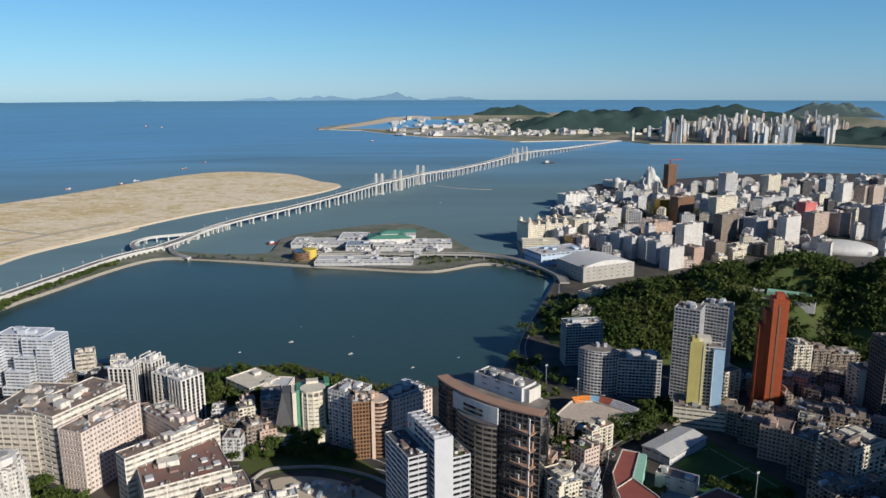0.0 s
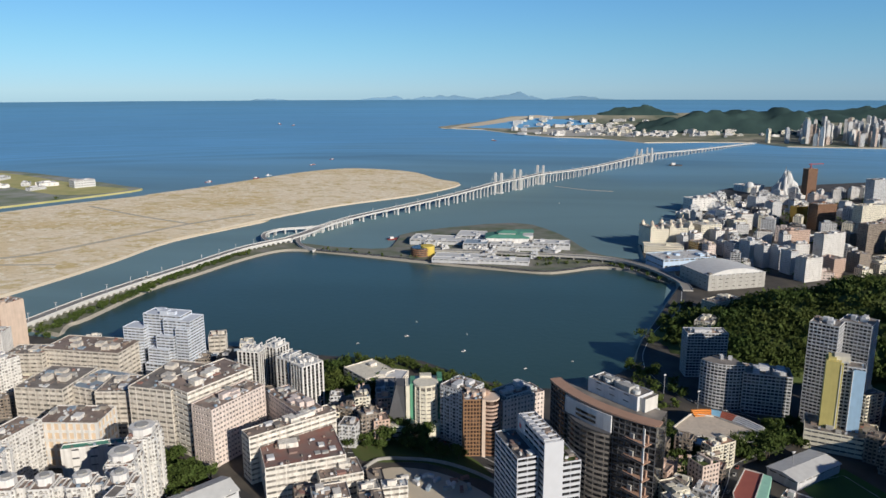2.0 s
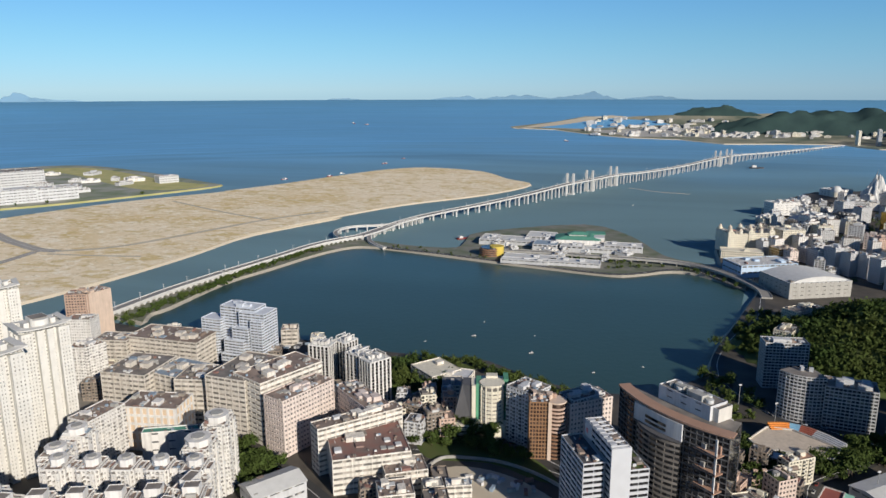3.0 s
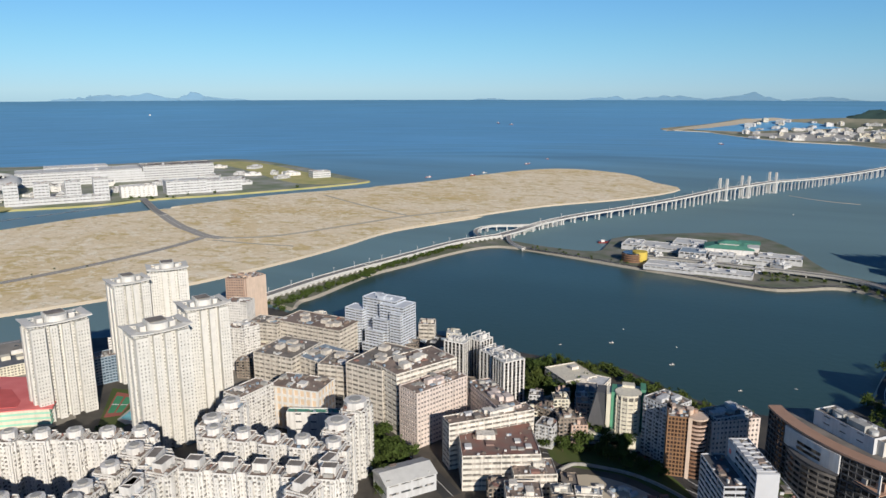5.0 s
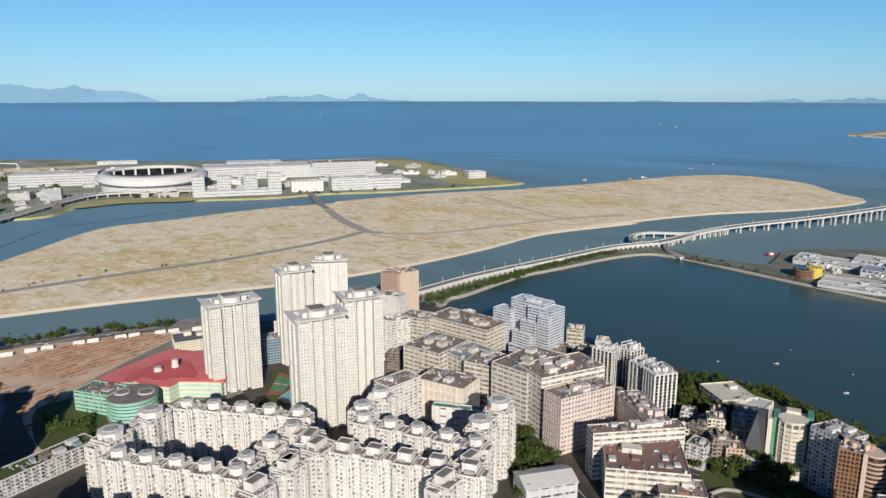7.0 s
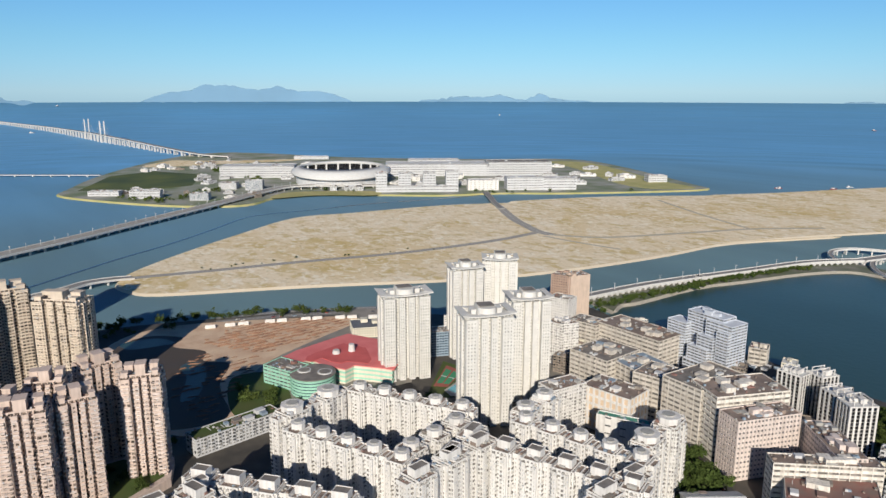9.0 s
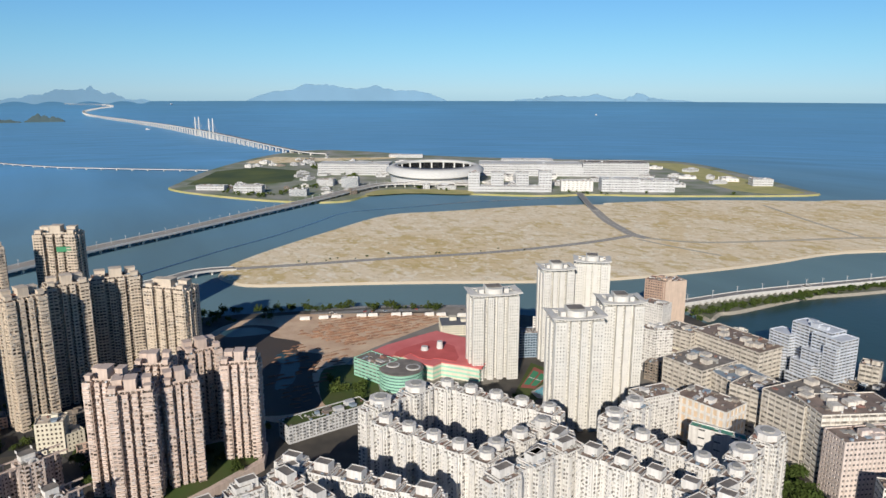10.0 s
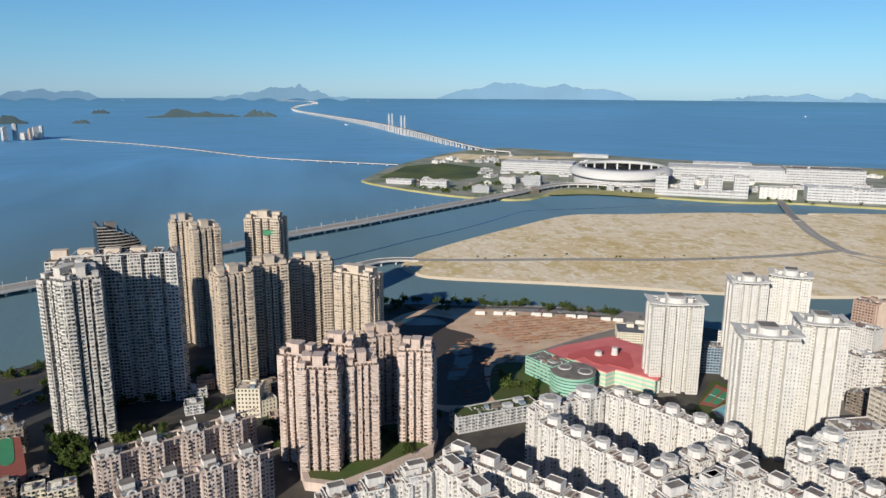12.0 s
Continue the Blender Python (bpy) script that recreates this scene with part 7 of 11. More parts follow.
block("cream office block in the far city", 819.5, 1399.4, 29.7, 26.7, 18.7, 42.8, "old_cream", kit=1)
block("grey apartment tower in the far city", 814.3, 1306.2, 28.1, 29.1, 25.5, 66.0, "res_grey", kit=1)
block("pinkish apartment tower in the far city", 797.1, 1319.7, 24.8, 21.0, 22.1, 56.3, "res_pink", kit=1)
block("grey apartment tower in the far city", 270.7, 1249.9, 27.7, 13.7, 18.7, 22.6, "res_grey", kit=1)
block("grey apartment tower in the far city", 281.3, 1217.7, 23.9, 15.6, 25.5, 27.9, "res_grey", kit=1)
block("grey apartment tower in the far city", 299.5, 1198.3, 32.3, 15.4, 22.1, 36.3, "res_grey", kit=1)
block("grey apartment tower in the far city", 315.2, 1171.0, 31.7, 15.1, 18.7, 34.7, "res_grey", kit=1)
block("grey apartment tower in the far city", 333.7, 1166.7, 28.5, 15.0, 25.5, 34.4, "res_grey", kit=1)
block("grey apartment tower in the far city", 344.2, 1133.2, 26.0, 13.1, 22.1, 35.4, "res_grey", kit=1)
block("white apartment tower in the far city", 360.3, 1093.9, 32.1, 33.2, 18.7, 34.3, "res_white", kit=1)
block("reddish-brown mall building in the far city", 404.5, 1127.0, 28.7, 21.8, 25.5, 27.8, "salmon", kit=1)
block("grey office block in the far city", 450.9, 1155.6, 31.8, 24.5, 22.1, 30.3, "old", kit=1)
block("cream office block in the far city", 498.6, 1181.7, 31.5, 34.2, 18.7, 19.4, "old_cream", kit=1)
block("grey office block in the far city", 544.5, 1197.9, 28.1, 30.6, 25.5, 15.6, "old", kit=1)
block("white apartment tower in the far city", 666.2, 1662.8, 27.1, 26.3, 22.1, 39.8, "res_white", kit=1)
block("grey apartment tower in the far city", 657.1, 1562.3, 29.0, 21.8, 18.7, 28.9, "res_grey", kit=1)
block("pinkish apartment tower in the far city", 802.4, 1721.2, 27.3, 19.6, 25.5, 31.5, "res_pink", kit=1)
block("grey apartment tower in the far city", 878.7, 1799.1, 24.6, 25.0, 22.1, 31.5, "res_grey", kit=1)
block("dark glass hotel tower", 934.5, 1834.6, 26.1, 34.7, 18.7, 43.7, "dark", kit=1)
block("cream office block in the far city", 878.6, 1661.9, 31.1, 18.9, 25.5, 35.7, "old_cream", kit=1)
block("cream office block in the far city", 339.2, 1454.9, 23.4, 29.7, 22.1, 25.9, "old_cream", kit=1)
block("white apartment tower in the far city", 602.6, 1764.2, 23.5, 19.0, 18.7, 25.4, "res_white", kit=1)
block("grey office block in the far city", 504.6, 1351.2, 29.3, 19.0, 25.5, 24.1, "old", kit=1)

# harbour front with domed hotel
block("cream colonnaded hotel wing by the water", 255.9, 1337.6, 25.8, 42.5, 42.5, 37.7, "casino", kit=2)
block("low cream pavilion of the hotel", 174.2, 1254.9, -0.6, 65.4, 30.0, 12.3, "casino", kit=1)
block("ochre theatre with arched front", 237.1, 1254.2, 28.3, 32.2, 25.5, 20.5, "gold", wall='sand_wall', kit=1)
block("white wharf shops with flat roofs", 316.9, 1733.1, 27.7, 65.8, 34.0, 27.6, "solid_white", kit=3)
block("white wharf shops with flat roofs", 354.3, 1575.1, 26.4, 54.9, 34.0, 25.3, "solid_white", kit=3)
block("white exhibition hall on the waterfront", 507.9, 2079.5, 33.0, 59.8, 51.0, 16.4, "solid_white", kit=1)

# port island halls
block("white port hall with strip windows", -2257.0, 928.7, 57.2, 238.6, 90.0, 37.3, "port", kit=1)
block("white port hall with strip windows", -1960.5, 1436.7, 57.2, 339.3, 110.0, 39.5, "port", kit=1)
block("white port hall with strip windows", -1882.3, 1511.8, 57.2, 135.8, 60.0, 30.1, "port", kit=1)
block("white port hall with strip windows", -1800.3, 1666.7, 57.2, 213.4, 90.0, 45.1, "port", kit=1, roof="roof_grey")
block("white port hall with strip windows", -1706.5, 1060.6, 57.1, 31.7, 40.0, 54.0, "port", kit=1)
block("white port hall with strip windows", -1690.5, 1128.1, 57.1, 35.3, 40.0, 51.4, "port", kit=1)
block("white port hall with strip windows", -1652.2, 1187.5, 57.1, 35.3, 40.0, 51.4, "port", kit=1)
block("white port hall with strip windows", -1617.3, 1241.4, 57.1, 35.4, 40.0, 54.6, "port", kit=1)
block("white port hall with strip windows", -1648.0, 1141.9, 57.1, 231.8, 30.0, 15.9, "port", kit=1)
block("white and red port building", -1568.8, 1316.3, 57.1, 88.4, 40.0, 29.0, "solid_white", kit=1)
block("white port hall with strip windows", -1511.7, 1423.1, 57.1, 104.6, 60.0, 35.4, "port", kit=1)
block("white port hall with strip windows", -1457.1, 1507.6, 57.1, 96.6, 60.0, 32.2, "port", kit=1)
block("white port hall with strip windows", -1389.3, 1874.0, 57.1, 58.9, 40.0, 20.7, "port", kit=1)
block("white port hall with strip windows", -1963.3, 492.4, 57.1, 78.6, 30.0, 21.3, "port", kit=1)
block("white port hall with strip windows", -2077.5, 415.4, 57.1, 80.7, 30.0, 12.5, "port", kit=1)
block("small blue-grey port office", -1847.3, 595.9, 57.1, 47.4, 30.0, 17.9, "res_blue", kit=1)
block("pale grey multi-storey car park", -2016.7, 735.2, 57.1, 49.4, 40.0, 18.2, "res_grey", kit=1)
block("small blue-grey port office", -1949.0, 785.2, 57.1, 48.8, 30.0, 27.8, "res_blue", kit=1)
block("white port hall with strip windows", -2720.5, 1350.8, 57.3, 142.0, 30.0, 11.8, "port", kit=1)
block("white port hall with strip windows", -2283.2, 1661.2, 57.3, 198.8, 60.0, 15.4, "port", kit=1)

# far coast towers
far_rows = []
far_rows += [(2185.5, 4542.2, 5.0, -2.2, 30.4, 30.0, 94.5, "res_white"), (1765.8, 3812.5, 5.0, -1.8, 22.5, 30.0, 91.3, "res_grey"), (1996.3, 4316.8, 5.0, -2.1, 31.6, 30.0, 80.8, "res_grey"), (1935.0, 4973.5, 5.0, -2.4, 21.1, 30.0, 90.5, "old_cream"), (1411.7, 3870.9, 5.0, -1.8, 28.7, 30.0, 52.4, "res_white"), (1332.7, 4329.9, 5.0, -2.1, 27.1, 30.0, 46.9, "res_white"), (1527.4, 4438.0, 5.0, -2.1, 20.8, 30.0, 88.6, "res_pink"), (1415.9, 3801.5, 5.0, -1.8, 17.6, 30.0, 81.5, "res_grey"), (2015.0, 3727.8, 5.0, -1.8, 24.3, 30.0, 96.7, "res_pink"), (1319.0, 4477.2, 5.0, -2.1, 24.5, 30.0, 56.0, "res_pink")]
far_rows += [(1617.3, 4420.1, 5.0, -2.1, 27.3, 30.0, 98.3, "res_pink"), (1285.2, 4193.1, 5.0, -2.0, 22.0, 30.0, 94.7, "res_grey"), (2139.2, 5132.4, 5.0, -2.5, 33.6, 30.0, 108.6, "res_white"), (2214.3, 4089.0, 5.0, -2.0, 21.3, 30.0, 82.1, "old_cream"), (1705.5, 4412.1, 5.0, -2.1, 26.9, 30.0, 51.1, "res_grey"), (2437.9, 5064.6, 5.0, -2.4, 37.9, 30.0, 62.0, "old_cream"), (1533.2, 4027.3, 5.0, -1.9, 21.1, 30.0, 96.4, "res_white"), (1844.1, 4128.5, 5.0, -2.0, 28.3, 30.0, 65.3, "old_cream"), (2625.2, 4869.3, 5.0, -2.3, 20.3, 30.0, 81.4, "res_grey"), (1527.7, 4013.4, 5.0, -1.9, 29.9, 30.0, 64.7, "res_pink")]
far_rows += [(1459.1, 3960.2, 5.0, -1.9, 27.6, 30.0, 91.2, "res_pink"), (2823.9, 5110.6, 5.0, -2.5, 22.7, 30.0, 65.4, "res_grey"), (2065.9, 3865.9, 5.0, -1.9, 15.4, 30.0, 64.3, "res_pink"), (1792.3, 4370.5, 5.0, -2.1, 24.0, 30.0, 114.7, "res_white"), (2499.1, 4985.8, 5.0, -2.4, 25.5, 30.0, 105.9, "res_grey"), (2293.3, 3828.5, 5.0, -1.8, 24.0, 30.0, 29.0, "old_cream"), (1588.9, 4098.7, 5.0, -2.0, 16.8, 30.0, 54.1, "res_grey"), (2469.8, 4785.5, 5.0, -2.3, 36.2, 30.0, 72.8, "res_white"), (1518.2, 4065.9, 5.0, -1.9, 20.0, 30.0, 106.0, "res_white"), (1465.6, 3749.0, 5.0, -1.8, 28.9, 30.0, 80.5, "old_cream")]
far_rows += [(2693.5, 4746.7, 5.0, -2.3, 21.4, 30.0, 44.3, "res_grey"), (1996.9, 3839.2, 5.0, -1.8, 20.1, 30.0, 91.9, "res_white"), (1855.4, 4173.5, 5.0, -2.0, 16.6, 30.0, 84.5, "res_white"), (1665.2, 4580.1, 5.0, -2.2, 26.2, 30.0, 81.2, "res_pink"), (2311.1, 4254.0, 5.0, -2.0, 21.9, 30.0, 107.0, "old_cream"), (1778.6, 3920.0, 5.0, -1.9, 18.9, 30.0, 73.1, "res_grey"), (2250.6, 4878.8, 5.0, -2.3, 33.6, 30.0, 83.6, "res_white"), (2023.5, 3754.1, 5.0, -1.8, 20.4, 30.0, 51.6, "res_white"), (1698.9, 4157.7, 5.0, -2.0, 21.9, 30.0, 54.9, "res_grey"), (1545.5, 4525.2, 5.0, -2.2, 23.8, 30.0, 57.6, "res_white")]
far_rows += [(2200.3, 4263.3, 5.0, -2.0, 28.3, 30.0, 102.2, "res_grey"), (1785.9, 4178.2, 5.0, -2.0, 31.2, 30.0, 84.2, "res_white"), (1816.6, 5024.2, 5.0, -2.4, 38.6, 30.0, 82.5, "res_grey"), (1806.0, 3909.7, 5.0, -1.9, 18.4, 30.0, 84.0, "res_white"), (2354.6, 4262.5, 5.0, -2.0, 32.4, 30.0, 66.2, "res_white"), (1860.8, 5024.3, 5.0, -2.4, 22.8, 30.0, 48.6, "old_cream"), (1669.5, 4361.8, 5.0, -2.1, 28.0, 30.0, 62.2, "res_white"), (2161.9, 4090.1, 5.0, -2.0, 15.7, 30.0, 63.4, "old_cream"), (2448.3, 4713.9, 5.0, -2.3, 30.5, 30.0, 99.2, "res_grey"), (1809.1, 4003.9, 5.0, -1.9, 16.9, 30.0, 66.3, "res_grey")]
far_rows += [(1566.2, 4319.6, 5.0, -2.1, 22.5, 30.0, 76.5, "res_grey"), (2317.5, 5049.5, 5.0, -2.4, 26.5, 30.0, 83.4, "res_grey"), (1789.7, 4308.5, 5.0, -2.1, 19.9, 30.0, 53.1, "res_white"), (1158.7, 4011.5, 5.0, -1.9, 17.2, 30.0, 85.2, "res_grey"), (1777.8, 4727.4, 5.0, -2.3, 34.2, 30.0, 68.6, "res_grey"), (1696.0, 3898.8, 5.0, -1.9, 22.3, 30.0, 67.5, "res_grey"), (1670.2, 3729.9, 5.0, -1.8, 18.2, 30.0, 71.8, "old_cream"), (1458.0, 4944.6, 5.0, -2.4, 37.1, 30.0, 102.0, "res_grey"), (1644.7, 3957.6, 5.0, -1.9, 17.2, 30.0, 72.5, "res_pink"), (1236.0, 4131.1, 5.0, -2.0, 18.2, 30.0, 78.3, "res_grey")]
far_rows += [(1630.5, 4572.7, 5.0, -2.2, 34.1, 30.0, 56.1, "res_pink"), (2148.0, 4178.2, 5.0, -2.0, 27.7, 30.0, 79.9, "old_cream"), (1623.9, 3792.1, 5.0, -1.8, 27.3, 30.0, 98.5, "res_white"), (2319.6, 4729.5, 5.0, -2.3, 23.6, 30.0, 63.2, "res_pink"), (1997.0, 4136.0, 5.0, -2.0, 16.3, 30.0, 92.3, "res_grey"), (1223.7, 4017.9, 5.0, -1.9, 15.6, 30.0, 90.1, "res_white"), (2698.9, 5146.7, 5.0, -2.5, 30.4, 30.0, 96.5, "old_cream"), (1679.7, 3746.2, 5.0, -1.8, 24.4, 30.0, 81.8, "old_cream"), (1621.5, 3893.8, 5.0, -1.9, 25.3, 30.0, 101.4, "old_cream"), (2293.9, 4509.3, 5.0, -2.2, 18.4, 30.0, 80.1, "old_cream")]
far_rows += [(1891.8, 4051.6, 5.0, -1.9, 25.7, 30.0, 65.1, "res_grey"), (1683.9, 4041.0, 5.0, -1.9, 24.2, 30.0, 66.3, "res_grey"), (2066.0, 5143.2, 5.0, -2.5, 30.4, 30.0, 93.6, "res_pink"), (1991.0, 3918.4, 5.0, -1.9, 27.0, 30.0, 44.1, "res_white"), (1653.9, 4107.5, 5.0, -2.0, 16.9, 30.0, 78.2, "res_white"), (2588.2, 4634.6, 5.0, -2.2, 21.6, 30.0, 58.2, "res_white"), (2055.5, 3888.7, 5.0, -1.9, 29.9, 30.0, 70.9, "res_grey"), (1932.3, 4281.2, 5.0, -2.0, 23.3, 30.0, 91.2, "res_white"), (2002.9, 4584.5, 5.0, -2.2, 29.3, 30.0, 58.1, "res_grey"), (1680.4, 3791.7, 5.0, -1.8, 25.5, 30.0, 49.7, "old_cream")]
far_rows += [(1183.2, 4063.6, 5.0, -1.9, 26.6, 30.0, 68.3, "res_white"), (1793.1, 4627.5, 5.0, -2.2, 18.8, 30.0, 51.4, "res_white"), (1761.5, 3750.4, 5.0, -1.8, 18.7, 30.0, 75.6, "res_grey"), (1517.8, 4224.1, 5.0, -2.0, 25.3, 30.0, 99.2, "res_grey"), (2460.6, 4484.1, 5.0, -2.2, 31.1, 30.0, 39.9, "old_cream"), (1274.3, 3947.5, 5.0, -1.9, 26.2, 30.0, 48.4, "res_white"), (1213.6, 4050.7, 5.0, -1.9, 29.3, 30.0, 74.9, "old_cream"), (2548.9, 4886.7, 5.0, -2.3, 27.7, 30.0, 92.8, "res_white"), (1652.6, 3811.2, 5.0, -1.8, 20.4, 30.0, 102.2, "old_cream"), (2025.9, 4313.4, 5.0, -2.1, 20.3, 30.0, 117.3, "res_white")]
far_rows += [(1999.0, 4616.5, 5.0, -2.2, 21.5, 30.0, 64.0, "res_grey"), (1436.3, 3909.1, 5.0, -1.9, 29.2, 30.0, 95.0, "old_cream"), (1289.7, 3951.7, 5.0, -1.9, 28.0, 30.0, 96.6, "old_cream"), (2784.6, 5123.3, 5.0, -2.5, 26.6, 30.0, 109.5, "res_grey"), (2101.1, 4326.0, 5.0, -2.1, 23.2, 30.0, 49.1, "res_grey"), (1237.9, 3769.7, 5.0, -1.8, 21.8, 30.0, 83.1, "res_pink"), (1303.6, 4509.4, 5.0, -2.1, 25.7, 30.0, 76.1, "old_cream"), (1601.2, 4269.2, 5.0, -2.0, 24.1, 30.0, 93.2, "res_white"), (1477.2, 3796.9, 5.0, -1.8, 20.4, 30.0, 50.9, "res_pink"), (1467.3, 4601.6, 5.0, -2.2, 32.3, 30.0, 80.5, "res_white")]
far_rows += [(1620.0, 3765.4, 5.0, -1.8, 15.0, 30.0, 64.3, "res_white"), (1914.8, 4051.4, 5.0, -1.9, 26.1, 30.0, 108.5, "res_white"), (2380.4, 4788.8, 5.0, -2.3, 24.3, 30.0, 58.3, "res_grey"), (1196.1, 4004.1, 5.0, -1.9, 26.6, 30.0, 87.8, "res_grey"), (1642.1, 4137.7, 5.0, -2.0, 31.5, 30.0, 66.6, "old_cream"), (1709.2, 4423.8, 5.0, -2.1, 18.2, 30.0, 66.4, "res_grey"), (1472.2, 4391.9, 5.0, -2.1, 20.5, 30.0, 92.6, "res_white"), (2378.6, 4345.0, 5.0, -2.1, 16.8, 30.0, 62.5, "old_cream"), (1512.5, 4539.3, 5.0, -2.2, 18.1, 30.0, 88.7, "res_grey"), (1663.7, 4362.6, 5.0, -2.1, 18.4, 30.0, 113.3, "old_cream")]
far_rows += [(1144.7, 3933.4, 5.0, -1.9, 22.5, 30.0, 85.5, "old_cream"), (1954.2, 4967.6, 5.0, -2.4, 20.2, 30.0, 70.7, "res_pink"), (1726.7, 3746.6, 5.0, -1.8, 27.1, 30.0, 52.9, "res_white"), (1705.2, 4016.9, 5.0, -1.9, 21.7, 30.0, 49.2, "res_pink"), (2198.8, 4411.3, 5.0, -2.1, 18.4, 30.0, 49.6, "res_white"), (2468.8, 4377.2, 5.0, -2.1, 20.4, 30.0, 52.3, "old_cream"), (1620.3, 4026.0, 5.0, -1.9, 27.5, 30.0, 52.6, "res_white"), (2541.1, 4786.2, 5.0, -2.3, 24.0, 30.0, 92.7, "res_grey"), (1765.6, 4048.3, 5.0, -1.9, 17.8, 30.0, 97.1, "res_pink"), (2177.1, 4297.1, 5.0, -2.1, 21.7, 30.0, 52.3, "res_grey")]
far_rows += [(2245.9, 4421.2, 5.0, -2.1, 30.5, 30.0, 77.1, "res_pink"), (1343.5, 4393.2, 5.0, -2.1, 28.9, 30.0, 62.3, "res_pink"), (2276.3, 4339.8, 5.0, -2.1, 31.4, 30.0, 103.1, "old_cream"), (2187.1, 4472.0, 5.0, -2.1, 26.7, 30.0, 77.3, "res_grey"), (1694.2, 3829.5, 5.0, -1.8, 21.3, 30.0, 84.0, "res_white"), (2175.5, 4190.8, 5.0, -2.0, 27.4, 30.0, 102.7, "old_cream"), (2151.8, 4916.9, 5.0, -2.4, 24.9, 30.0, 53.7, "old_cream"), (2039.8, 4355.2, 5.0, -2.1, 21.5, 30.0, 103.1, "res_grey"), (1112.2, 3754.1, 5.0, -1.8, 16.3, 30.0, 93.3, "old_cream"), (2418.0, 4666.2, 5.0, -2.2, 34.9, 30.0, 56.3, "old_cream")]
far_rows += [(1256.1, 4155.4, 5.0, -2.0, 19.3, 30.0, 56.4, "res_grey"), (2202.5, 4323.6, 5.0, -2.1, 28.7, 30.0, 85.4, "res_grey"), (2082.1, 4567.8, 5.0, -2.2, 20.1, 30.0, 66.6, "old_cream"), (1213.4, 3784.0, 5.0, -1.8, 19.3, 30.0, 70.6, "old_cream"), (1315.9, 3937.6, 5.0, -1.9, 16.0, 30.0, 53.3, "old_cream"), (3053.2, 5052.0, 5.0, -2.4, 30.7, 30.0, 58.2, "old_cream"), (2073.6, 4405.2, 5.0, -2.1, 20.5, 30.0, 115.0, "res_grey"), (1720.8, 4114.3, 5.0, -2.0, 29.9, 30.0, 59.5, "res_pink"), (2401.8, 4739.8, 5.0, -2.3, 23.7, 30.0, 88.2, "res_grey"), (1487.9, 3837.7, 5.0, -1.8, 26.9, 30.0, 84.7, "res_white")]
far_rows += [(2055.7, 4291.0, 5.0, -2.1, 23.1, 30.0, 106.5, "old_cream"), (1889.8, 4853.8, 5.0, -2.3, 20.4, 30.0, 89.7, "res_pink"), (2025.1, 3831.4, 5.0, -1.8, 17.7, 30.0, 62.5, "res_white"), (1798.2, 4341.7, 5.0, -2.1, 25.7, 30.0, 61.5, "res_white"), (1378.1, 4726.1, 5.0, -2.3, 27.6, 30.0, 54.4, "old_cream"), (1061.4, 3984.5, 5.0, -1.9, 26.0, 30.0, 77.8, "res_grey"), (1711.1, 4110.0, 5.0, -2.0, 27.0, 30.0, 112.6, "res_grey"), (2471.2, 4621.2, 5.0, -2.2, 30.0, 30.0, 73.1, "old_cream"), (1515.1, 3923.5, 5.0, -1.9, 24.2, 30.0, 77.2, "res_pink"), (1410.2, 3865.8, 5.0, -1.8, 15.4, 30.0, 81.9, "res_white")]
far_rows += [(2100.3, 5172.7, 5.0, -2.5, 39.1, 30.0, 106.5, "res_grey"), (1217.7, 3939.5, 5.0, -1.9, 26.8, 30.0, 106.4, "res_pink"), (1833.4, 3874.7, 5.0, -1.9, 27.5, 30.0, 82.0, "res_grey"), (2112.5, 5076.6, 5.0, -2.4, 21.3, 30.0, 68.1, "res_grey"), (1582.8, 3926.7, 5.0, -1.9, 29.9, 30.0, 67.6, "res_white"), (1750.8, 3917.2, 5.0, -1.9, 18.3, 30.0, 63.7, "res_pink"), (1510.1, 4746.2, 5.0, -2.3, 30.9, 30.0, 85.5, "res_pink"), (1487.9, 4195.1, 5.0, -2.0, 17.8, 30.0, 101.9, "res_grey"), (1357.6, 4369.3, 5.0, -2.1, 33.0, 30.0, 77.7, "res_grey"), (1645.1, 4731.4, 5.0, -2.3, 19.4, 30.0, 91.9, "res_grey")]
far_rows += [(2115.0, 4077.3, 5.0, -2.0, 22.2, 30.0, 80.5, "res_grey"), (1468.2, 3974.3, 5.0, -1.9, 19.7, 30.0, 108.0, "res_grey"), (1973.7, 4933.2, 5.0, -2.4, 21.8, 30.0, 79.1, "res_grey"), (1346.0, 3985.7, 5.0, -1.9, 18.4, 30.0, 86.7, "res_white"), (1414.4, 3755.1, 5.0, -1.8, 15.6, 30.0, 49.5, "res_grey"), (2690.9, 4484.5, 5.0, -2.2, 22.6, 30.0, 46.2, "res_grey"), (2021.1, 3831.0, 5.0, -1.8, 23.8, 30.0, 95.9, "res_white"), (1479.2, 4351.8, 5.0, -2.1, 19.5, 30.0, 58.2, "res_grey"), (2356.4, 4799.8, 5.0, -2.3, 29.0, 30.0, 63.3, "res_grey"), (1796.5, 3740.4, 5.0, -1.8, 27.8, 30.0, 80.1, "res_white")]
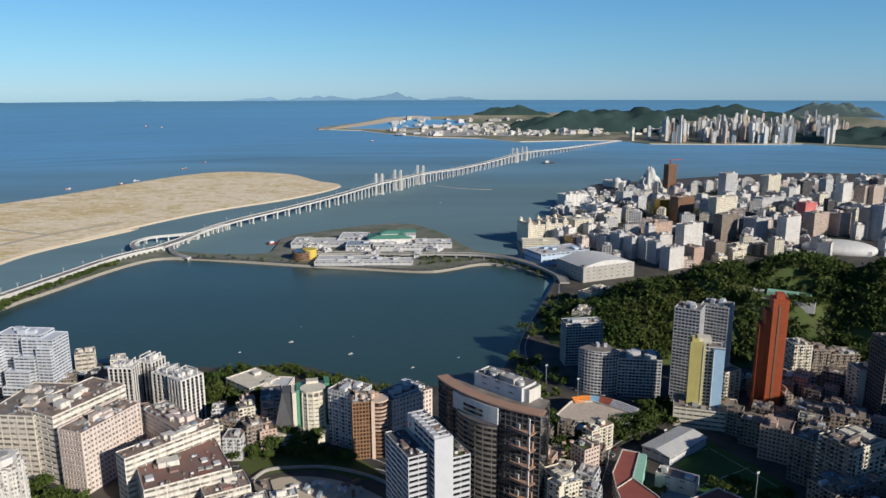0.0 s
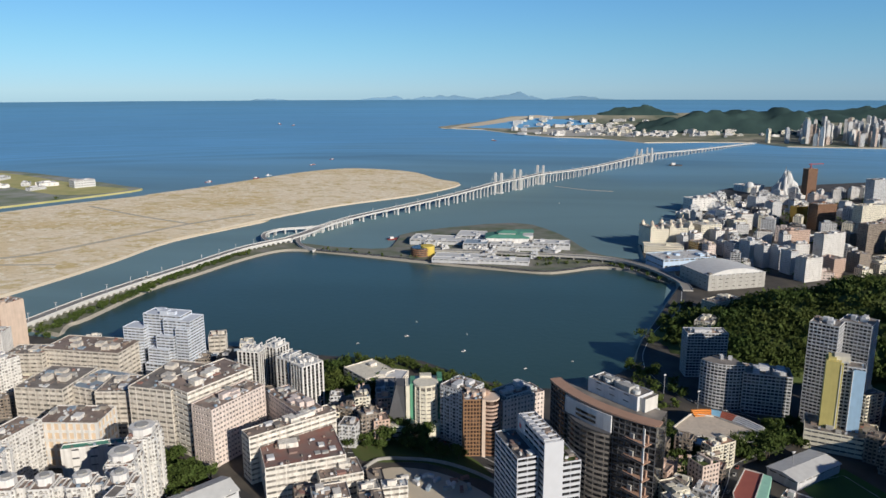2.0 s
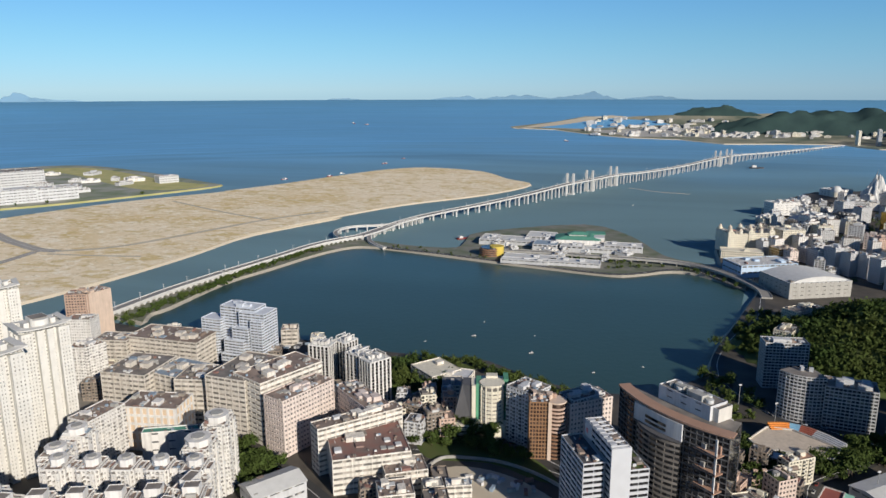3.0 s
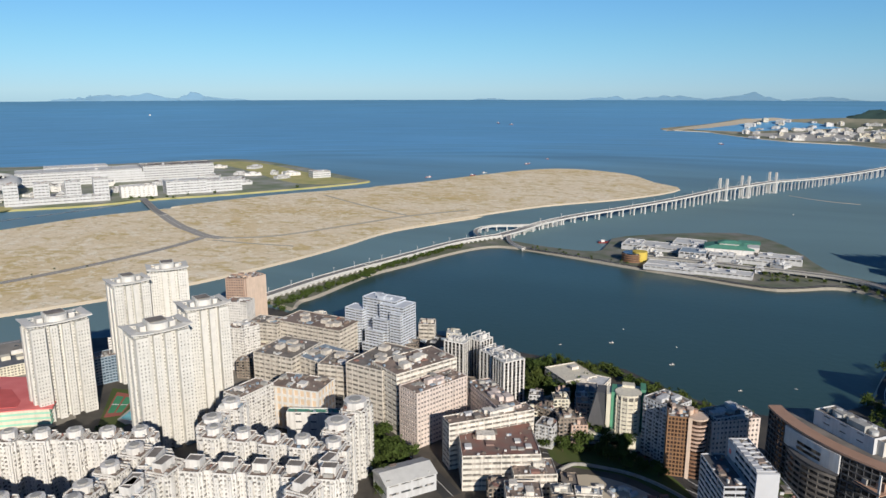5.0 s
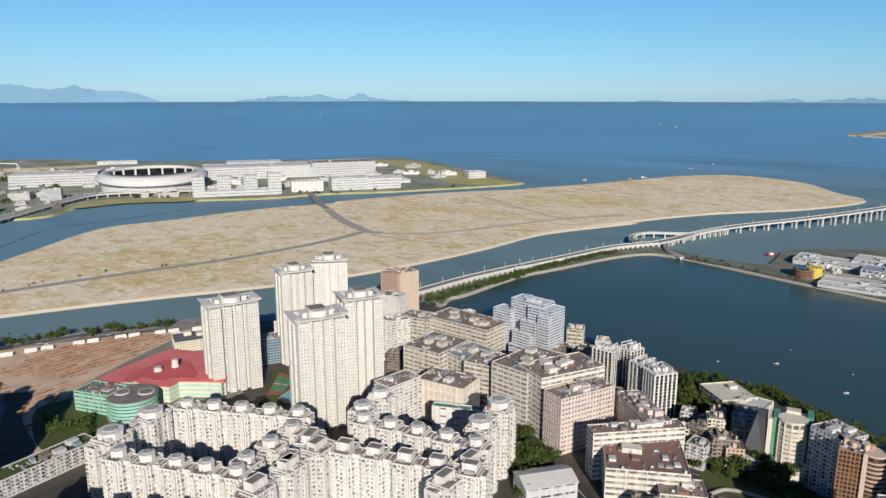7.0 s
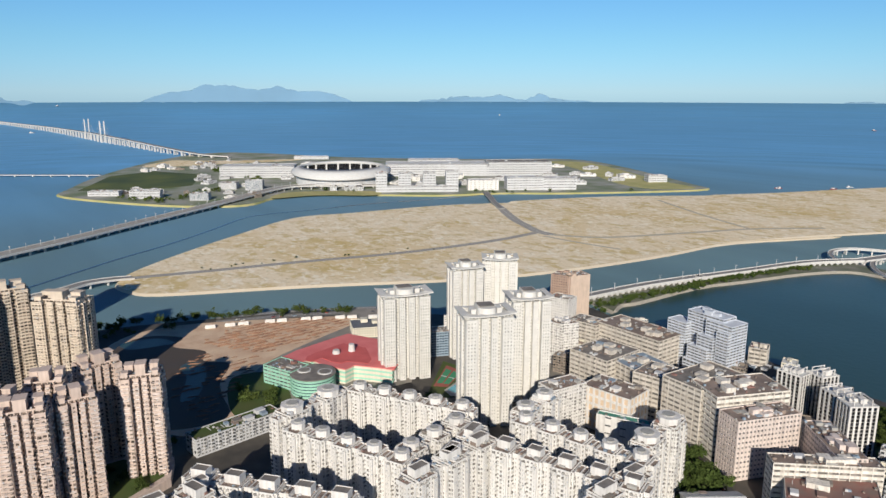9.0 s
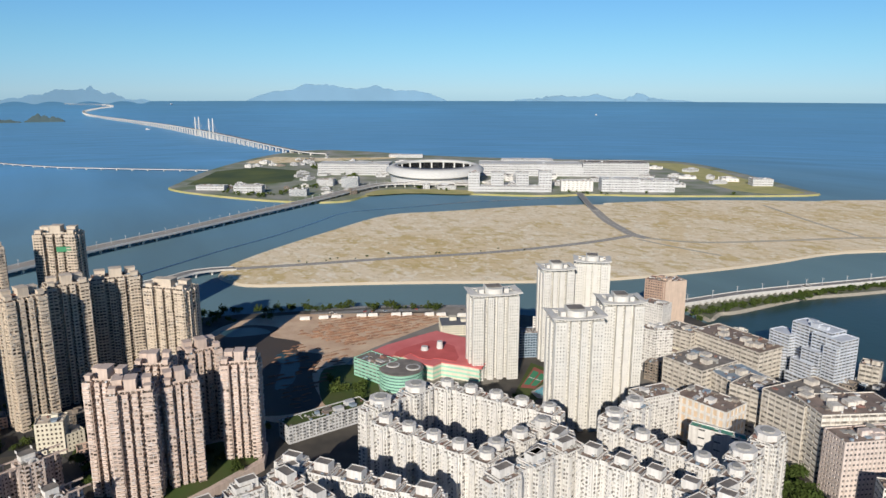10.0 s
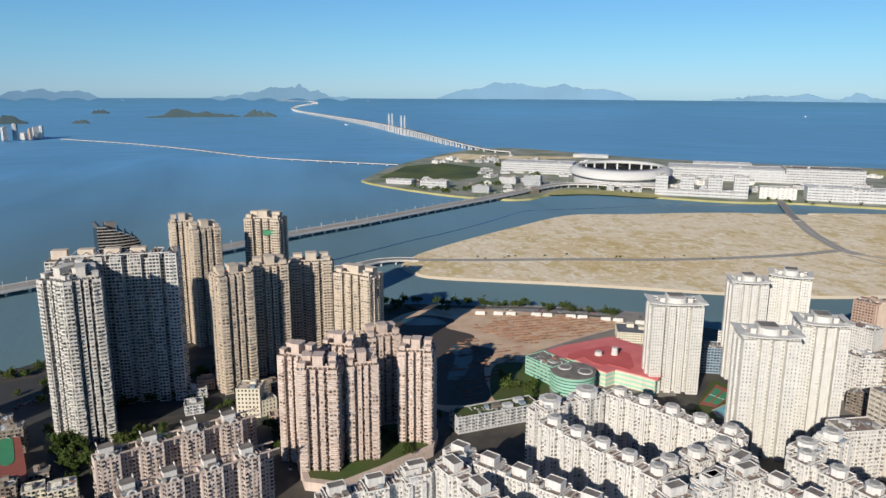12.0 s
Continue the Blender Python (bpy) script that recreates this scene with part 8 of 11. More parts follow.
far_rows += [(1660.3, 4264.1, 5.0, -2.0, 29.9, 30.0, 69.4, "res_grey"), (1887.7, 4590.8, 5.0, -2.2, 29.7, 30.0, 47.2, "old_cream"), (2367.6, 4390.6, 5.0, -2.1, 24.7, 30.0, 119.9, "res_pink"), (1338.4, 4135.9, 5.0, -2.0, 16.1, 30.0, 68.7, "res_white"), (1427.2, 4624.2, 5.0, -2.2, 31.4, 30.0, 59.6, "res_white"), (2119.4, 3857.6, 5.0, -1.8, 29.7, 30.0, 32.7, "res_pink"), (1579.4, 4043.7, 5.0, -1.9, 20.2, 30.0, 91.4, "res_white"), (2158.4, 4891.5, 5.0, -2.3, 24.3, 30.0, 96.0, "res_grey"), (1508.5, 3732.0, 5.0, -1.8, 17.6, 30.0, 57.6, "res_white"), (1341.9, 4354.2, 5.0, -2.1, 21.4, 30.0, 82.2, "res_grey")]
far_rows += [(2009.8, 4452.8, 5.0, -2.1, 23.7, 30.0, 46.2, "res_pink"), (1241.5, 3843.2, 5.0, -1.8, 16.1, 30.0, 50.8, "res_white"), (1111.1, 3761.8, 5.0, -1.8, 22.8, 30.0, 96.1, "res_white"), (1346.7, 4450.1, 5.0, -2.1, 21.0, 30.0, 65.4, "old_cream"), (1701.5, 3971.4, 5.0, -1.9, 30.0, 30.0, 99.3, "old_cream"), (1805.2, 4111.4, 5.0, -2.0, 16.7, 30.0, 98.5, "old_cream"), (2400.0, 4630.6, 5.0, -2.2, 34.4, 30.0, 77.9, "res_grey"), (1155.8, 3876.7, 5.0, -1.8, 15.4, 30.0, 69.2, "old_cream"), (1977.8, 3709.7, 5.0, -1.8, 19.7, 30.0, 87.7, "res_pink"), (1592.9, 4845.7, 5.0, -2.3, 33.3, 30.0, 102.5, "res_pink")]
far_rows += [(1413.7, 4215.0, 5.0, -2.0, 23.2, 30.0, 79.1, "res_pink"), (1126.0, 3877.8, 5.0, -1.8, 24.6, 30.0, 91.8, "res_white"), (1388.2, 4501.0, 5.0, -2.1, 24.0, 30.0, 90.6, "res_grey"), (1866.4, 4037.5, 5.0, -1.9, 27.2, 30.0, 65.3, "old_cream"), (1229.9, 3780.3, 5.0, -1.8, 18.1, 30.0, 101.0, "res_white"), (1353.0, 5140.5, 5.0, -2.4, 36.0, 30.0, 55.7, "res_white"), (1671.2, 4297.7, 5.0, -2.1, 29.4, 30.0, 84.1, "res_white"), (1890.4, 4326.5, 5.0, -2.1, 21.4, 30.0, 75.9, "res_pink"), (1822.7, 4712.4, 5.0, -2.3, 26.8, 30.0, 99.4, "res_grey"), (2386.7, 4380.1, 5.0, -2.1, 19.2, 30.0, 48.1, "old_cream")]
far_rows += [(1198.4, 3916.6, 5.0, -1.9, 22.5, 30.0, 42.9, "res_grey"), (1876.3, 4688.6, 5.0, -2.2, 27.1, 30.0, 88.9, "res_white"), (1962.1, 3900.5, 5.0, -1.9, 18.6, 30.0, 100.5, "res_white"), (1893.0, 4329.0, 5.0, -2.1, 24.0, 30.0, 55.8, "res_pink"), (2066.5, 4701.7, 5.0, -2.3, 23.0, 30.0, 77.7, "old_cream"), (2600.2, 4253.0, 5.0, -2.0, 21.2, 30.0, 67.7, "res_white"), (1949.8, 4241.0, 5.0, -2.0, 17.2, 30.0, 90.2, "res_white"), (2514.3, 4707.9, 5.0, -2.3, 23.4, 30.0, 91.4, "res_grey"), (1806.9, 4412.7, 5.0, -2.1, 18.1, 30.0, 89.7, "res_grey"), (1776.8, 4345.0, 5.0, -2.1, 17.8, 30.0, 72.0, "res_grey")]
far_rows += [(1778.1, 4543.6, 5.0, -2.2, 23.5, 30.0, 69.0, "res_grey"), (1856.3, 3816.6, 5.0, -1.8, 18.6, 30.0, 81.7, "old_cream"), (1308.7, 3915.4, 5.0, -1.9, 27.1, 30.0, 81.7, "old_cream"), (2491.2, 4676.9, 5.0, -2.2, 32.9, 30.0, 75.6, "res_white"), (1560.7, 4074.5, 5.0, -1.9, 17.7, 30.0, 91.9, "res_grey"), (1907.5, 4379.4, 5.0, -2.1, 31.6, 30.0, 90.8, "res_white"), (1919.1, 4816.2, 5.0, -2.3, 28.4, 30.0, 78.6, "res_grey"), (2348.2, 4343.5, 5.0, -2.1, 18.5, 30.0, 97.0, "res_white"), (1262.7, 4195.5, 5.0, -2.0, 27.9, 30.0, 82.6, "res_grey"), (2230.3, 4650.4, 5.0, -2.2, 19.1, 30.0, 91.1, "res_white")]
far_rows += [(1640.9, 4073.5, 5.0, -1.9, 20.5, 30.0, 64.7, "res_pink"), (1735.7, 4061.8, 5.0, -1.9, 29.8, 30.0, 54.6, "res_grey"), (2513.9, 4662.7, 5.0, -2.2, 23.5, 30.0, 69.2, "res_grey"), (1566.0, 4096.2, 5.0, -2.0, 17.1, 30.0, 87.4, "res_white"), (1487.7, 3775.3, 5.0, -1.8, 17.5, 30.0, 51.8, "res_grey"), (1869.6, 4472.9, 5.0, -2.1, 27.1, 30.0, 49.3, "res_pink"), (1647.7, 3748.6, 5.0, -1.8, 21.8, 30.0, 54.4, "res_grey"), (1791.4, 3846.9, 5.0, -1.8, 21.1, 30.0, 96.0, "res_pink"), (2178.7, 4819.4, 5.0, -2.3, 22.1, 30.0, 94.5, "res_grey"), (1423.1, 3952.2, 5.0, -1.9, 24.9, 30.0, 106.7, "res_white")]
far_rows += [(2179.6, 4324.0, 5.0, -2.1, 18.4, 30.0, 110.2, "res_pink"), (2625.2, 5118.0, 5.0, -2.5, 31.0, 30.0, 108.1, "old_cream"), (1297.9, 3874.5, 5.0, -1.8, 20.0, 30.0, 48.5, "res_pink"), (2184.1, 4171.7, 5.0, -2.0, 21.0, 30.0, 68.8, "old_cream"), (1539.9, 5049.2, 5.0, -2.4, 25.4, 30.0, 105.0, "res_white"), (2492.6, 4306.1, 5.0, -2.1, 24.9, 30.0, 46.1, "res_grey"), (1615.0, 4013.2, 5.0, -1.9, 30.1, 30.0, 87.6, "res_white"), (1894.6, 4448.9, 5.0, -2.1, 33.1, 30.0, 66.6, "res_white"), (1327.5, 3972.5, 5.0, -1.9, 19.2, 30.0, 49.4, "res_white"), (2243.6, 4064.4, 5.0, -1.9, 24.1, 30.0, 37.6, "res_grey")]
far_rows += [(2163.7, 5147.5, 5.0, -2.5, 36.0, 30.0, 103.1, "res_grey"), (1477.2, 3773.4, 5.0, -1.8, 23.9, 30.0, 61.7, "res_white"), (1874.5, 4369.3, 5.0, -2.1, 19.2, 30.0, 116.4, "old_cream"), (1689.2, 4559.1, 5.0, -2.2, 27.3, 30.0, 77.8, "res_pink"), (1541.9, 4221.7, 5.0, -2.0, 28.4, 30.0, 79.2, "res_white"), (2011.9, 4246.0, 5.0, -2.0, 18.5, 30.0, 95.7, "res_white"), (2446.9, 4965.2, 5.0, -2.4, 27.5, 30.0, 61.0, "res_white"), (1244.0, 3972.1, 5.0, -1.9, 22.3, 30.0, 100.6, "res_grey"), (2095.7, 4170.9, 5.0, -2.0, 23.8, 30.0, 107.4, "res_white"), (1765.0, 4611.7, 5.0, -2.2, 18.7, 30.0, 49.6, "res_white")]
far_rows += [(234.3, 5138.7, 5.0, -2.4, 61.8, 60.0, 17.5, "solid_white"), (786.7, 5950.4, 5.0, -2.8, 31.9, 60.0, 21.1, "solid_white"), (477.7, 6446.6, 5.0, -3.0, 108.1, 60.0, 26.0, "res_white"), (-382.9, 5942.0, 5.0, -2.8, 98.0, 60.0, 28.5, "solid_white"), (381.3, 5058.1, 5.0, -2.4, 76.2, 60.0, 14.4, "solid_white"), (824.5, 4811.1, 5.0, -2.3, 59.0, 60.0, 10.4, "old_cream"), (822.9, 5455.5, 5.0, -2.6, 61.7, 60.0, 18.1, "solid_white"), (-291.8, 5515.5, 5.0, -2.6, 62.7, 60.0, 11.0, "res_grey"), (-71.1, 5438.7, 5.0, -2.6, 37.0, 60.0, 22.2, "old_cream"), (763.7, 5104.8, 5.0, -2.4, 48.1, 60.0, 12.3, "solid_white")]
far_rows += [(1446.1, 6066.9, 5.0, -2.9, 43.3, 60.0, 10.9, "solid_white"), (379.4, 4941.9, 5.0, -2.3, 41.9, 60.0, 14.7, "old_cream"), (912.0, 4639.9, 5.0, -2.2, 63.3, 60.0, 16.6, "res_white"), (-143.9, 6872.4, 5.0, -3.2, 37.0, 60.0, 30.6, "res_white"), (-35.3, 4664.2, 5.0, -2.2, 73.6, 60.0, 15.6, "solid_white"), (502.5, 4825.2, 5.0, -2.3, 24.0, 60.0, 21.7, "old_cream"), (1052.7, 4951.5, 5.0, -2.3, 60.5, 60.0, 23.8, "res_grey"), (-264.6, 4523.8, 5.0, -2.1, 71.2, 60.0, 10.5, "res_white"), (873.2, 5336.2, 5.0, -2.5, 38.0, 60.0, 26.4, "res_grey"), (17.0, 5621.7, 5.0, -2.6, 26.5, 60.0, 15.1, "old_cream")]
far_rows += [(422.6, 6494.5, 5.0, -3.1, 92.5, 60.0, 19.5, "res_grey"), (24.8, 5567.0, 5.0, -2.6, 53.9, 60.0, 17.3, "res_white"), (151.1, 6234.9, 5.0, -2.9, 69.8, 60.0, 26.0, "solid_white"), (874.5, 4598.9, 5.0, -2.2, 70.9, 60.0, 21.1, "old_cream"), (1109.7, 5267.2, 5.0, -2.5, 82.9, 60.0, 24.8, "old_cream"), (919.2, 5229.3, 5.0, -2.5, 37.4, 60.0, 22.4, "res_white"), (-14.8, 4764.8, 5.0, -2.2, 54.0, 60.0, 14.0, "res_white"), (808.4, 4776.7, 5.0, -2.3, 47.8, 60.0, 18.9, "res_grey"), (-381.0, 5648.3, 5.0, -2.6, 37.0, 60.0, 10.9, "res_white"), (793.4, 4753.8, 5.0, -2.2, 49.6, 60.0, 23.7, "res_white")]
far_rows += [(427.2, 4500.4, 5.0, -2.1, 41.5, 60.0, 19.5, "solid_white"), (890.6, 4795.2, 5.0, -2.3, 50.6, 60.0, 15.7, "solid_white"), (856.0, 6292.3, 5.0, -3.0, 71.0, 60.0, 19.9, "old_cream"), (1395.3, 5435.3, 5.0, -2.6, 26.2, 60.0, 10.6, "res_white"), (1258.3, 6553.3, 5.0, -3.1, 69.4, 60.0, 26.4, "solid_white"), (-196.5, 5684.7, 5.0, -2.7, 78.4, 60.0, 15.7, "res_white"), (240.2, 6474.7, 5.0, -3.0, 84.8, 60.0, 22.8, "res_white"), (957.7, 5022.7, 5.0, -2.4, 77.4, 60.0, 9.4, "old_cream"), (578.0, 5560.9, 5.0, -2.6, 58.3, 60.0, 11.8, "solid_white"), (629.4, 4521.9, 5.0, -2.1, 53.2, 60.0, 16.0, "solid_white")]
far_rows += [(1388.9, 6581.5, 5.0, -3.1, 78.2, 60.0, 19.6, "old_cream"), (-167.6, 4592.1, 5.0, -2.2, 41.3, 60.0, 8.6, "solid_white"), (1442.3, 6474.4, 5.0, -3.1, 58.3, 60.0, 18.0, "old_cream"), (240.9, 5552.7, 5.0, -2.6, 73.3, 60.0, 27.1, "res_white"), (789.0, 5893.0, 5.0, -2.8, 92.3, 60.0, 19.4, "solid_white"), (549.5, 5403.9, 5.0, -2.5, 31.4, 60.0, 26.6, "old_cream"), (862.5, 5639.9, 5.0, -2.7, 69.1, 60.0, 17.9, "res_grey"), (-322.3, 6797.5, 5.0, -3.2, 59.2, 60.0, 30.8, "old_cream"), (846.3, 6278.3, 5.0, -3.0, 75.0, 60.0, 20.3, "solid_white"), (-277.1, 4930.4, 5.0, -2.3, 29.8, 60.0, 24.7, "res_white")]
far_rows += [(1416.4, 5909.7, 5.0, -2.8, 48.8, 60.0, 18.8, "res_grey"), (-359.6, 6383.8, 5.0, -3.0, 66.3, 60.0, 17.9, "old_cream"), (1013.2, 4712.0, 5.0, -2.2, 58.0, 60.0, 10.5, "old_cream"), (1743.9, 6509.3, 5.0, -3.1, 97.9, 60.0, 20.9, "solid_white"), (266.6, 4579.5, 5.0, -2.2, 66.1, 60.0, 23.6, "old_cream"), (402.0, 6036.8, 5.0, -2.8, 61.8, 60.0, 12.6, "old_cream"), (225.9, 4514.7, 5.0, -2.1, 31.3, 60.0, 7.1, "old_cream"), (229.9, 6372.2, 5.0, -3.0, 45.2, 60.0, 32.0, "old_cream"), (-180.0, 6273.9, 5.0, -2.9, 59.0, 60.0, 14.3, "old_cream"), (73.6, 5268.3, 5.0, -2.5, 57.4, 60.0, 18.3, "res_white")]
far_rows += [(1111.8, 5799.2, 5.0, -2.7, 48.8, 60.0, 22.5, "res_grey"), (1316.8, 6190.6, 5.0, -2.9, 29.6, 60.0, 10.3, "old_cream"), (648.4, 6141.2, 5.0, -2.9, 32.0, 60.0, 32.7, "solid_white"), (41.7, 6796.8, 5.0, -3.2, 70.3, 60.0, 13.6, "res_grey"), (-195.1, 6510.7, 5.0, -3.1, 86.8, 60.0, 32.4, "res_white"), (1009.3, 5220.2, 5.0, -2.5, 82.0, 60.0, 26.5, "solid_white"), (1209.8, 6278.8, 5.0, -3.0, 48.8, 60.0, 16.1, "res_white"), (281.0, 4545.9, 5.0, -2.1, 34.9, 60.0, 21.7, "solid_white"), (587.8, 6686.0, 5.0, -3.2, 50.3, 60.0, 29.3, "res_grey"), (366.1, 5988.3, 5.0, -2.8, 70.5, 60.0, 10.0, "solid_white")]
far_rows += [(-340.4, 4959.6, 5.0, -2.3, 32.4, 60.0, 25.2, "solid_white"), (319.7, 5468.3, 5.0, -2.6, 90.6, 60.0, 26.0, "res_white"), (735.5, 5677.9, 5.0, -2.7, 49.0, 60.0, 15.6, "res_grey"), (1301.2, 5906.9, 5.0, -2.8, 84.9, 60.0, 12.4, "res_white"), (594.9, 4621.3, 5.0, -2.2, 32.9, 60.0, 17.1, "res_white"), (35.8, 5095.4, 5.0, -2.4, 36.9, 60.0, 19.3, "solid_white"), (1032.1, 4869.6, 5.0, -2.3, 30.9, 60.0, 10.7, "old_cream"), (37.4, 5939.1, 5.0, -2.8, 60.2, 60.0, 14.9, "res_grey"), (671.5, 5097.8, 5.0, -2.4, 74.3, 60.0, 21.1, "solid_white"), (562.5, 4490.0, 5.0, -2.1, 73.6, 60.0, 7.2, "res_white")]
far_rows += [(413.9, 4781.5, 5.0, -2.3, 74.3, 60.0, 98.9, "res_white"), (457.0, 4595.7, 5.0, -2.2, 96.4, 60.0, 84.6, "res_white"), (631.5, 4474.2, 5.0, -2.1, 48.6, 60.0, 48.2, "res_white"), (1047.9, 3962.2, 5.0, -1.9, 42.9, 60.0, 73.2, "res_white"), (1118.3, 3959.9, 5.0, -1.9, 36.7, 60.0, 73.1, "res_white"), (-4258.9, -1220.1, 5.0, 79.4, 28.6, 40.0, 96.6, "res_grey"), (-4245.2, -1146.8, 5.0, 79.4, 17.2, 40.0, 58.8, "res_grey"), (-4332.5, -1142.6, 5.0, 79.5, 17.6, 40.0, 57.0, "res_grey"), (-4326.9, -1112.3, 5.0, 79.5, 20.6, 40.0, 60.1, "res_grey"), (-4179.7, -1247.4, 5.0, 79.3, 33.6, 40.0, 57.4, "res_grey")]
far_rows += [(-4251.5, -1180.7, 5.0, 79.4, 28.7, 40.0, 47.0, "res_grey")]
far_rows = [q for q in far_rows if q[1] < 3000 or q[6] < 40 or 0.302 < q[0] / q[1] < 0.56]
far_rows += [(1040.0, 3965.0, 5.0, 20.0, 26.0, 26.0, 84.0, "res_sand"), (1128.0, 3950.0, 5.0, 20.0, 26.0, 26.0, 84.0, "res_sand")]
far_rows = [(*q[:3], 30.0 + (k % 5) * 4, q[4] * 0.7, q[5] * 0.62, q[6] * (0.75 + 0.09 * (k % 6)), ("res_pink", "res_white", "res_white", "res_grey", "res_white", "old_cream", "res_blue")[k % 7] if q[6] > 40 else q[7]) for k, q in enumerate(far_rows)]
shed_rng = random.Random(8)
for k in range(150):
    x, y = shed_rng.uniform(-250, 1500), shed_rng.uniform(4150, 5600)
    if y > 4300 + abs(x - 500) * 0.25:
        far_rows.append((x, y, 5.0, shed_rng.uniform(-20, 40), shed_rng.uniform(16, 70), shed_rng.uniform(14, 40), shed_rng.uniform(6, 22), shed_rng.choice(("solid_white", "res_white", "old_cream", "res_grey"))))
crowd("far_coast_towers", "pale apartment towers and sheds on the far coast", far_rows)

arena(232.0, 1058.0, 24.0, 92.0, 70.0, 22.0)
block("blue-white convention hall with flat roof", 188.0, 1152.0, 24.0, 92.0, 52.0, 18.0, "port", kit=4, wall="blue_clad", roof="roof_white")
turret_hotel("cream turreted waterfront hotel with arcaded fronts", 186.0, 1312.0, 22.0, 84.0, 40.0, 33.0)

# special buildings
striped_tower(220.8, 564.7, -17.3, 27.2, 16.0, 70.0)
orange_tower(281.0, 581.5, -14.0, 22.0, 17.0, 103.0)
fin_office(-14.8, 409.8, -63.6, 40.6, 22.0, 70.0)
sail_tower("dark curved glass office with brown roof terrace", 29.1, 452.4, -43.6, 90.7, 9.0, 26.0, 72.0)
drum_tower(-114.5, 531.6, 12.0, 43.0)
brown_tower(-56.9, 509.1, 11.3, 30.1, 20.0, 46.0)
red_roof_school([(-621, 264), (-636, 275), (-645, 295), (-655, 340), (-659, 363), (-612, 385), (-556, 363), (-541, 347), (-557, 336), (-574, 322), (-570, 310), (-589, 299), (-616, 295), (-608, 271)], (-577.5, 279.5, 21.0), (-608.9, 266.7, 20.7, 36.8, 24.0, 18.0))
oval_hall(-1960.0, 1073.0, 57.0, 154.0, 150.0, 25.0, 50.0)
ferry_terminal([(-257.1, 1270.3, -0.6, 30.4, 52.0, 9.3, None), (-205.4, 1277.1, -0.6, 76.4, 48.0, 6.7, None), (-166.9, 1315.6, -0.6, 52.4, 48.0, 9.6, None), (-149.2, 1235.8, -0.6, 42.6, 40.0, 11.1, 'roof_blue'), (-103.5, 1249.9, -0.6, 39.7, 60.0, 10.1, None), (-54.2, 1241.9, -0.6, 59.7, 36.0, 7.1, None), (-17.1, 1257.8, -0.6, 65.6, 32.0, 10.3, None), (-163.6, 1146.6, -0.5, 87.9, 28.0, 6.0, None), (-90.8, 1130.5, -0.5, 82.1, 28.0, 6.0, None), (-169.7, 1121.5, -0.5, 76.5, 16.0, 6.0, None)], (-97.6, 1273.7, 5.0, 95.0, 60.0), (-237.1, 1165.3))
white_rock("jagged white artificial mountain on the waterfront", 590.1, 2036.0, 62.0, 34.0)
white_rock("white rocky theme park hill on the waterfront", 349.3, 1607.0, 26.0, 52.0)
white_rock("white rocky theme park hill on the waterfront", 353.2, 1738.8, 22.0, 40.0)
crane = thing("roof_crane", 608.9, 1910.9, 84.2, 28.0, "red tower crane on a brown high-rise", "crane")
boxes("mast", [(0, 0, 0, 2.0, 2.0, 14)], "red_steel", crane)
boxes("jib", [(16, 0, 11, 46, 1.6, 1.8)], "red_steel", crane)
dome_row([(282.0, 1397.9, 24.0, 9, "brown_wall"), (250.7, 1379.7, 24.0, 7, "cream_wall"), (166.8, 1330.6, 30.0, 6, "cream_wall"), (206.9, 1347.8, 30.0, 6, "cream_wall"), (183.0, 1307.6, 30.0, 6, "cream_wall"), (483.1, 1973.8, 30.0, 12, "roof_white"), (242.5, 1365.5, 30.0, 6, "cream_wall")])
terrace_school(370.5, 749.3, 57.0)
block("low hall with a green planted roof", -528.2, 184.9, 97.4, 75.0, 18.0, 14.0, "res_grey", kit=2, roof='grass')
block("yellow villa with hipped roof", -595.8, -14.1, 75.9, 20.3, 18.0, 25.8, "casino", roof='sand_wall', kit=1)
block("curved white villa wing with flat roof", -593.8, -1.1, 110.1, 14.2, 12.0, 14.0, "casino", kit=1)
gable_hall("white sports hall with grey ridged roof", 180.5, 510.8, 39.5, 50.0, 24.0, 7.5, 2.2, "roof_white")
wing_school([[(133, 485), (144, 480), (130, 445), (116, 432), (118, 452)], [(116, 432), (130, 445), (141, 422), (145, 406), (115, 400)], [(158, 417), (184, 432), (195, 420), (183, 402), (155, 402)]], [(144, 480), (149, 477), (136, 442), (130, 445)])
block("small school house with brown roof", 165.0, 456.8, -33.1, 27.4, 12.0, 10.0, "solid_white", kit=2, roof='roof_brown')
block("pink townhouse with roof garden", 100.5, 463.2, 33.0, 14.7, 14.0, 30.0, "salmon", kit=2, wall='pink_wall', roof='grass')
block("white townhouse with cluttered roof", 78.6, 429.6, -62.9, 25.3, 14.0, 26.0, "old_cream", kit=4)
block("white townhouse with bare gable", 78.8, 423.3, 32.8, 18.7, 12.0, 26.0, "old_cream", kit=3, blind='S')
block("white block beside the curved office", 67.0, 490.5, 33.0, 17.3, 14.0, 48.0, "res_white", kit=2)

block("blue-netted building under construction", -584.3, 436.9, 66.0, 30.0, 20.0, 26.0, "res_blue", wall="roof_blue", kit=1)
sign = thing("roof_sign", -581.3, 438.9, 30.3, 66.0, "white lattice sign frame on a roof", "sign")
boxes("post", [(k * 1.8, 0, 0, 0.4, 0.4, 17) for k in (-1, 1)], "white_wall", sign)
for k in range(5):
    boxes("sign_plate", [(0, 0.4, 4 + 2.6 * k, 3.4, 0.3, 1.8)], "white_wall", sign)

block("low hall with a dark flat roof behind the school", -686.1, 412.1, 66.0, 52.0, 34.0, 11.0, "old_cream", kit=2, roof="slate_wall")

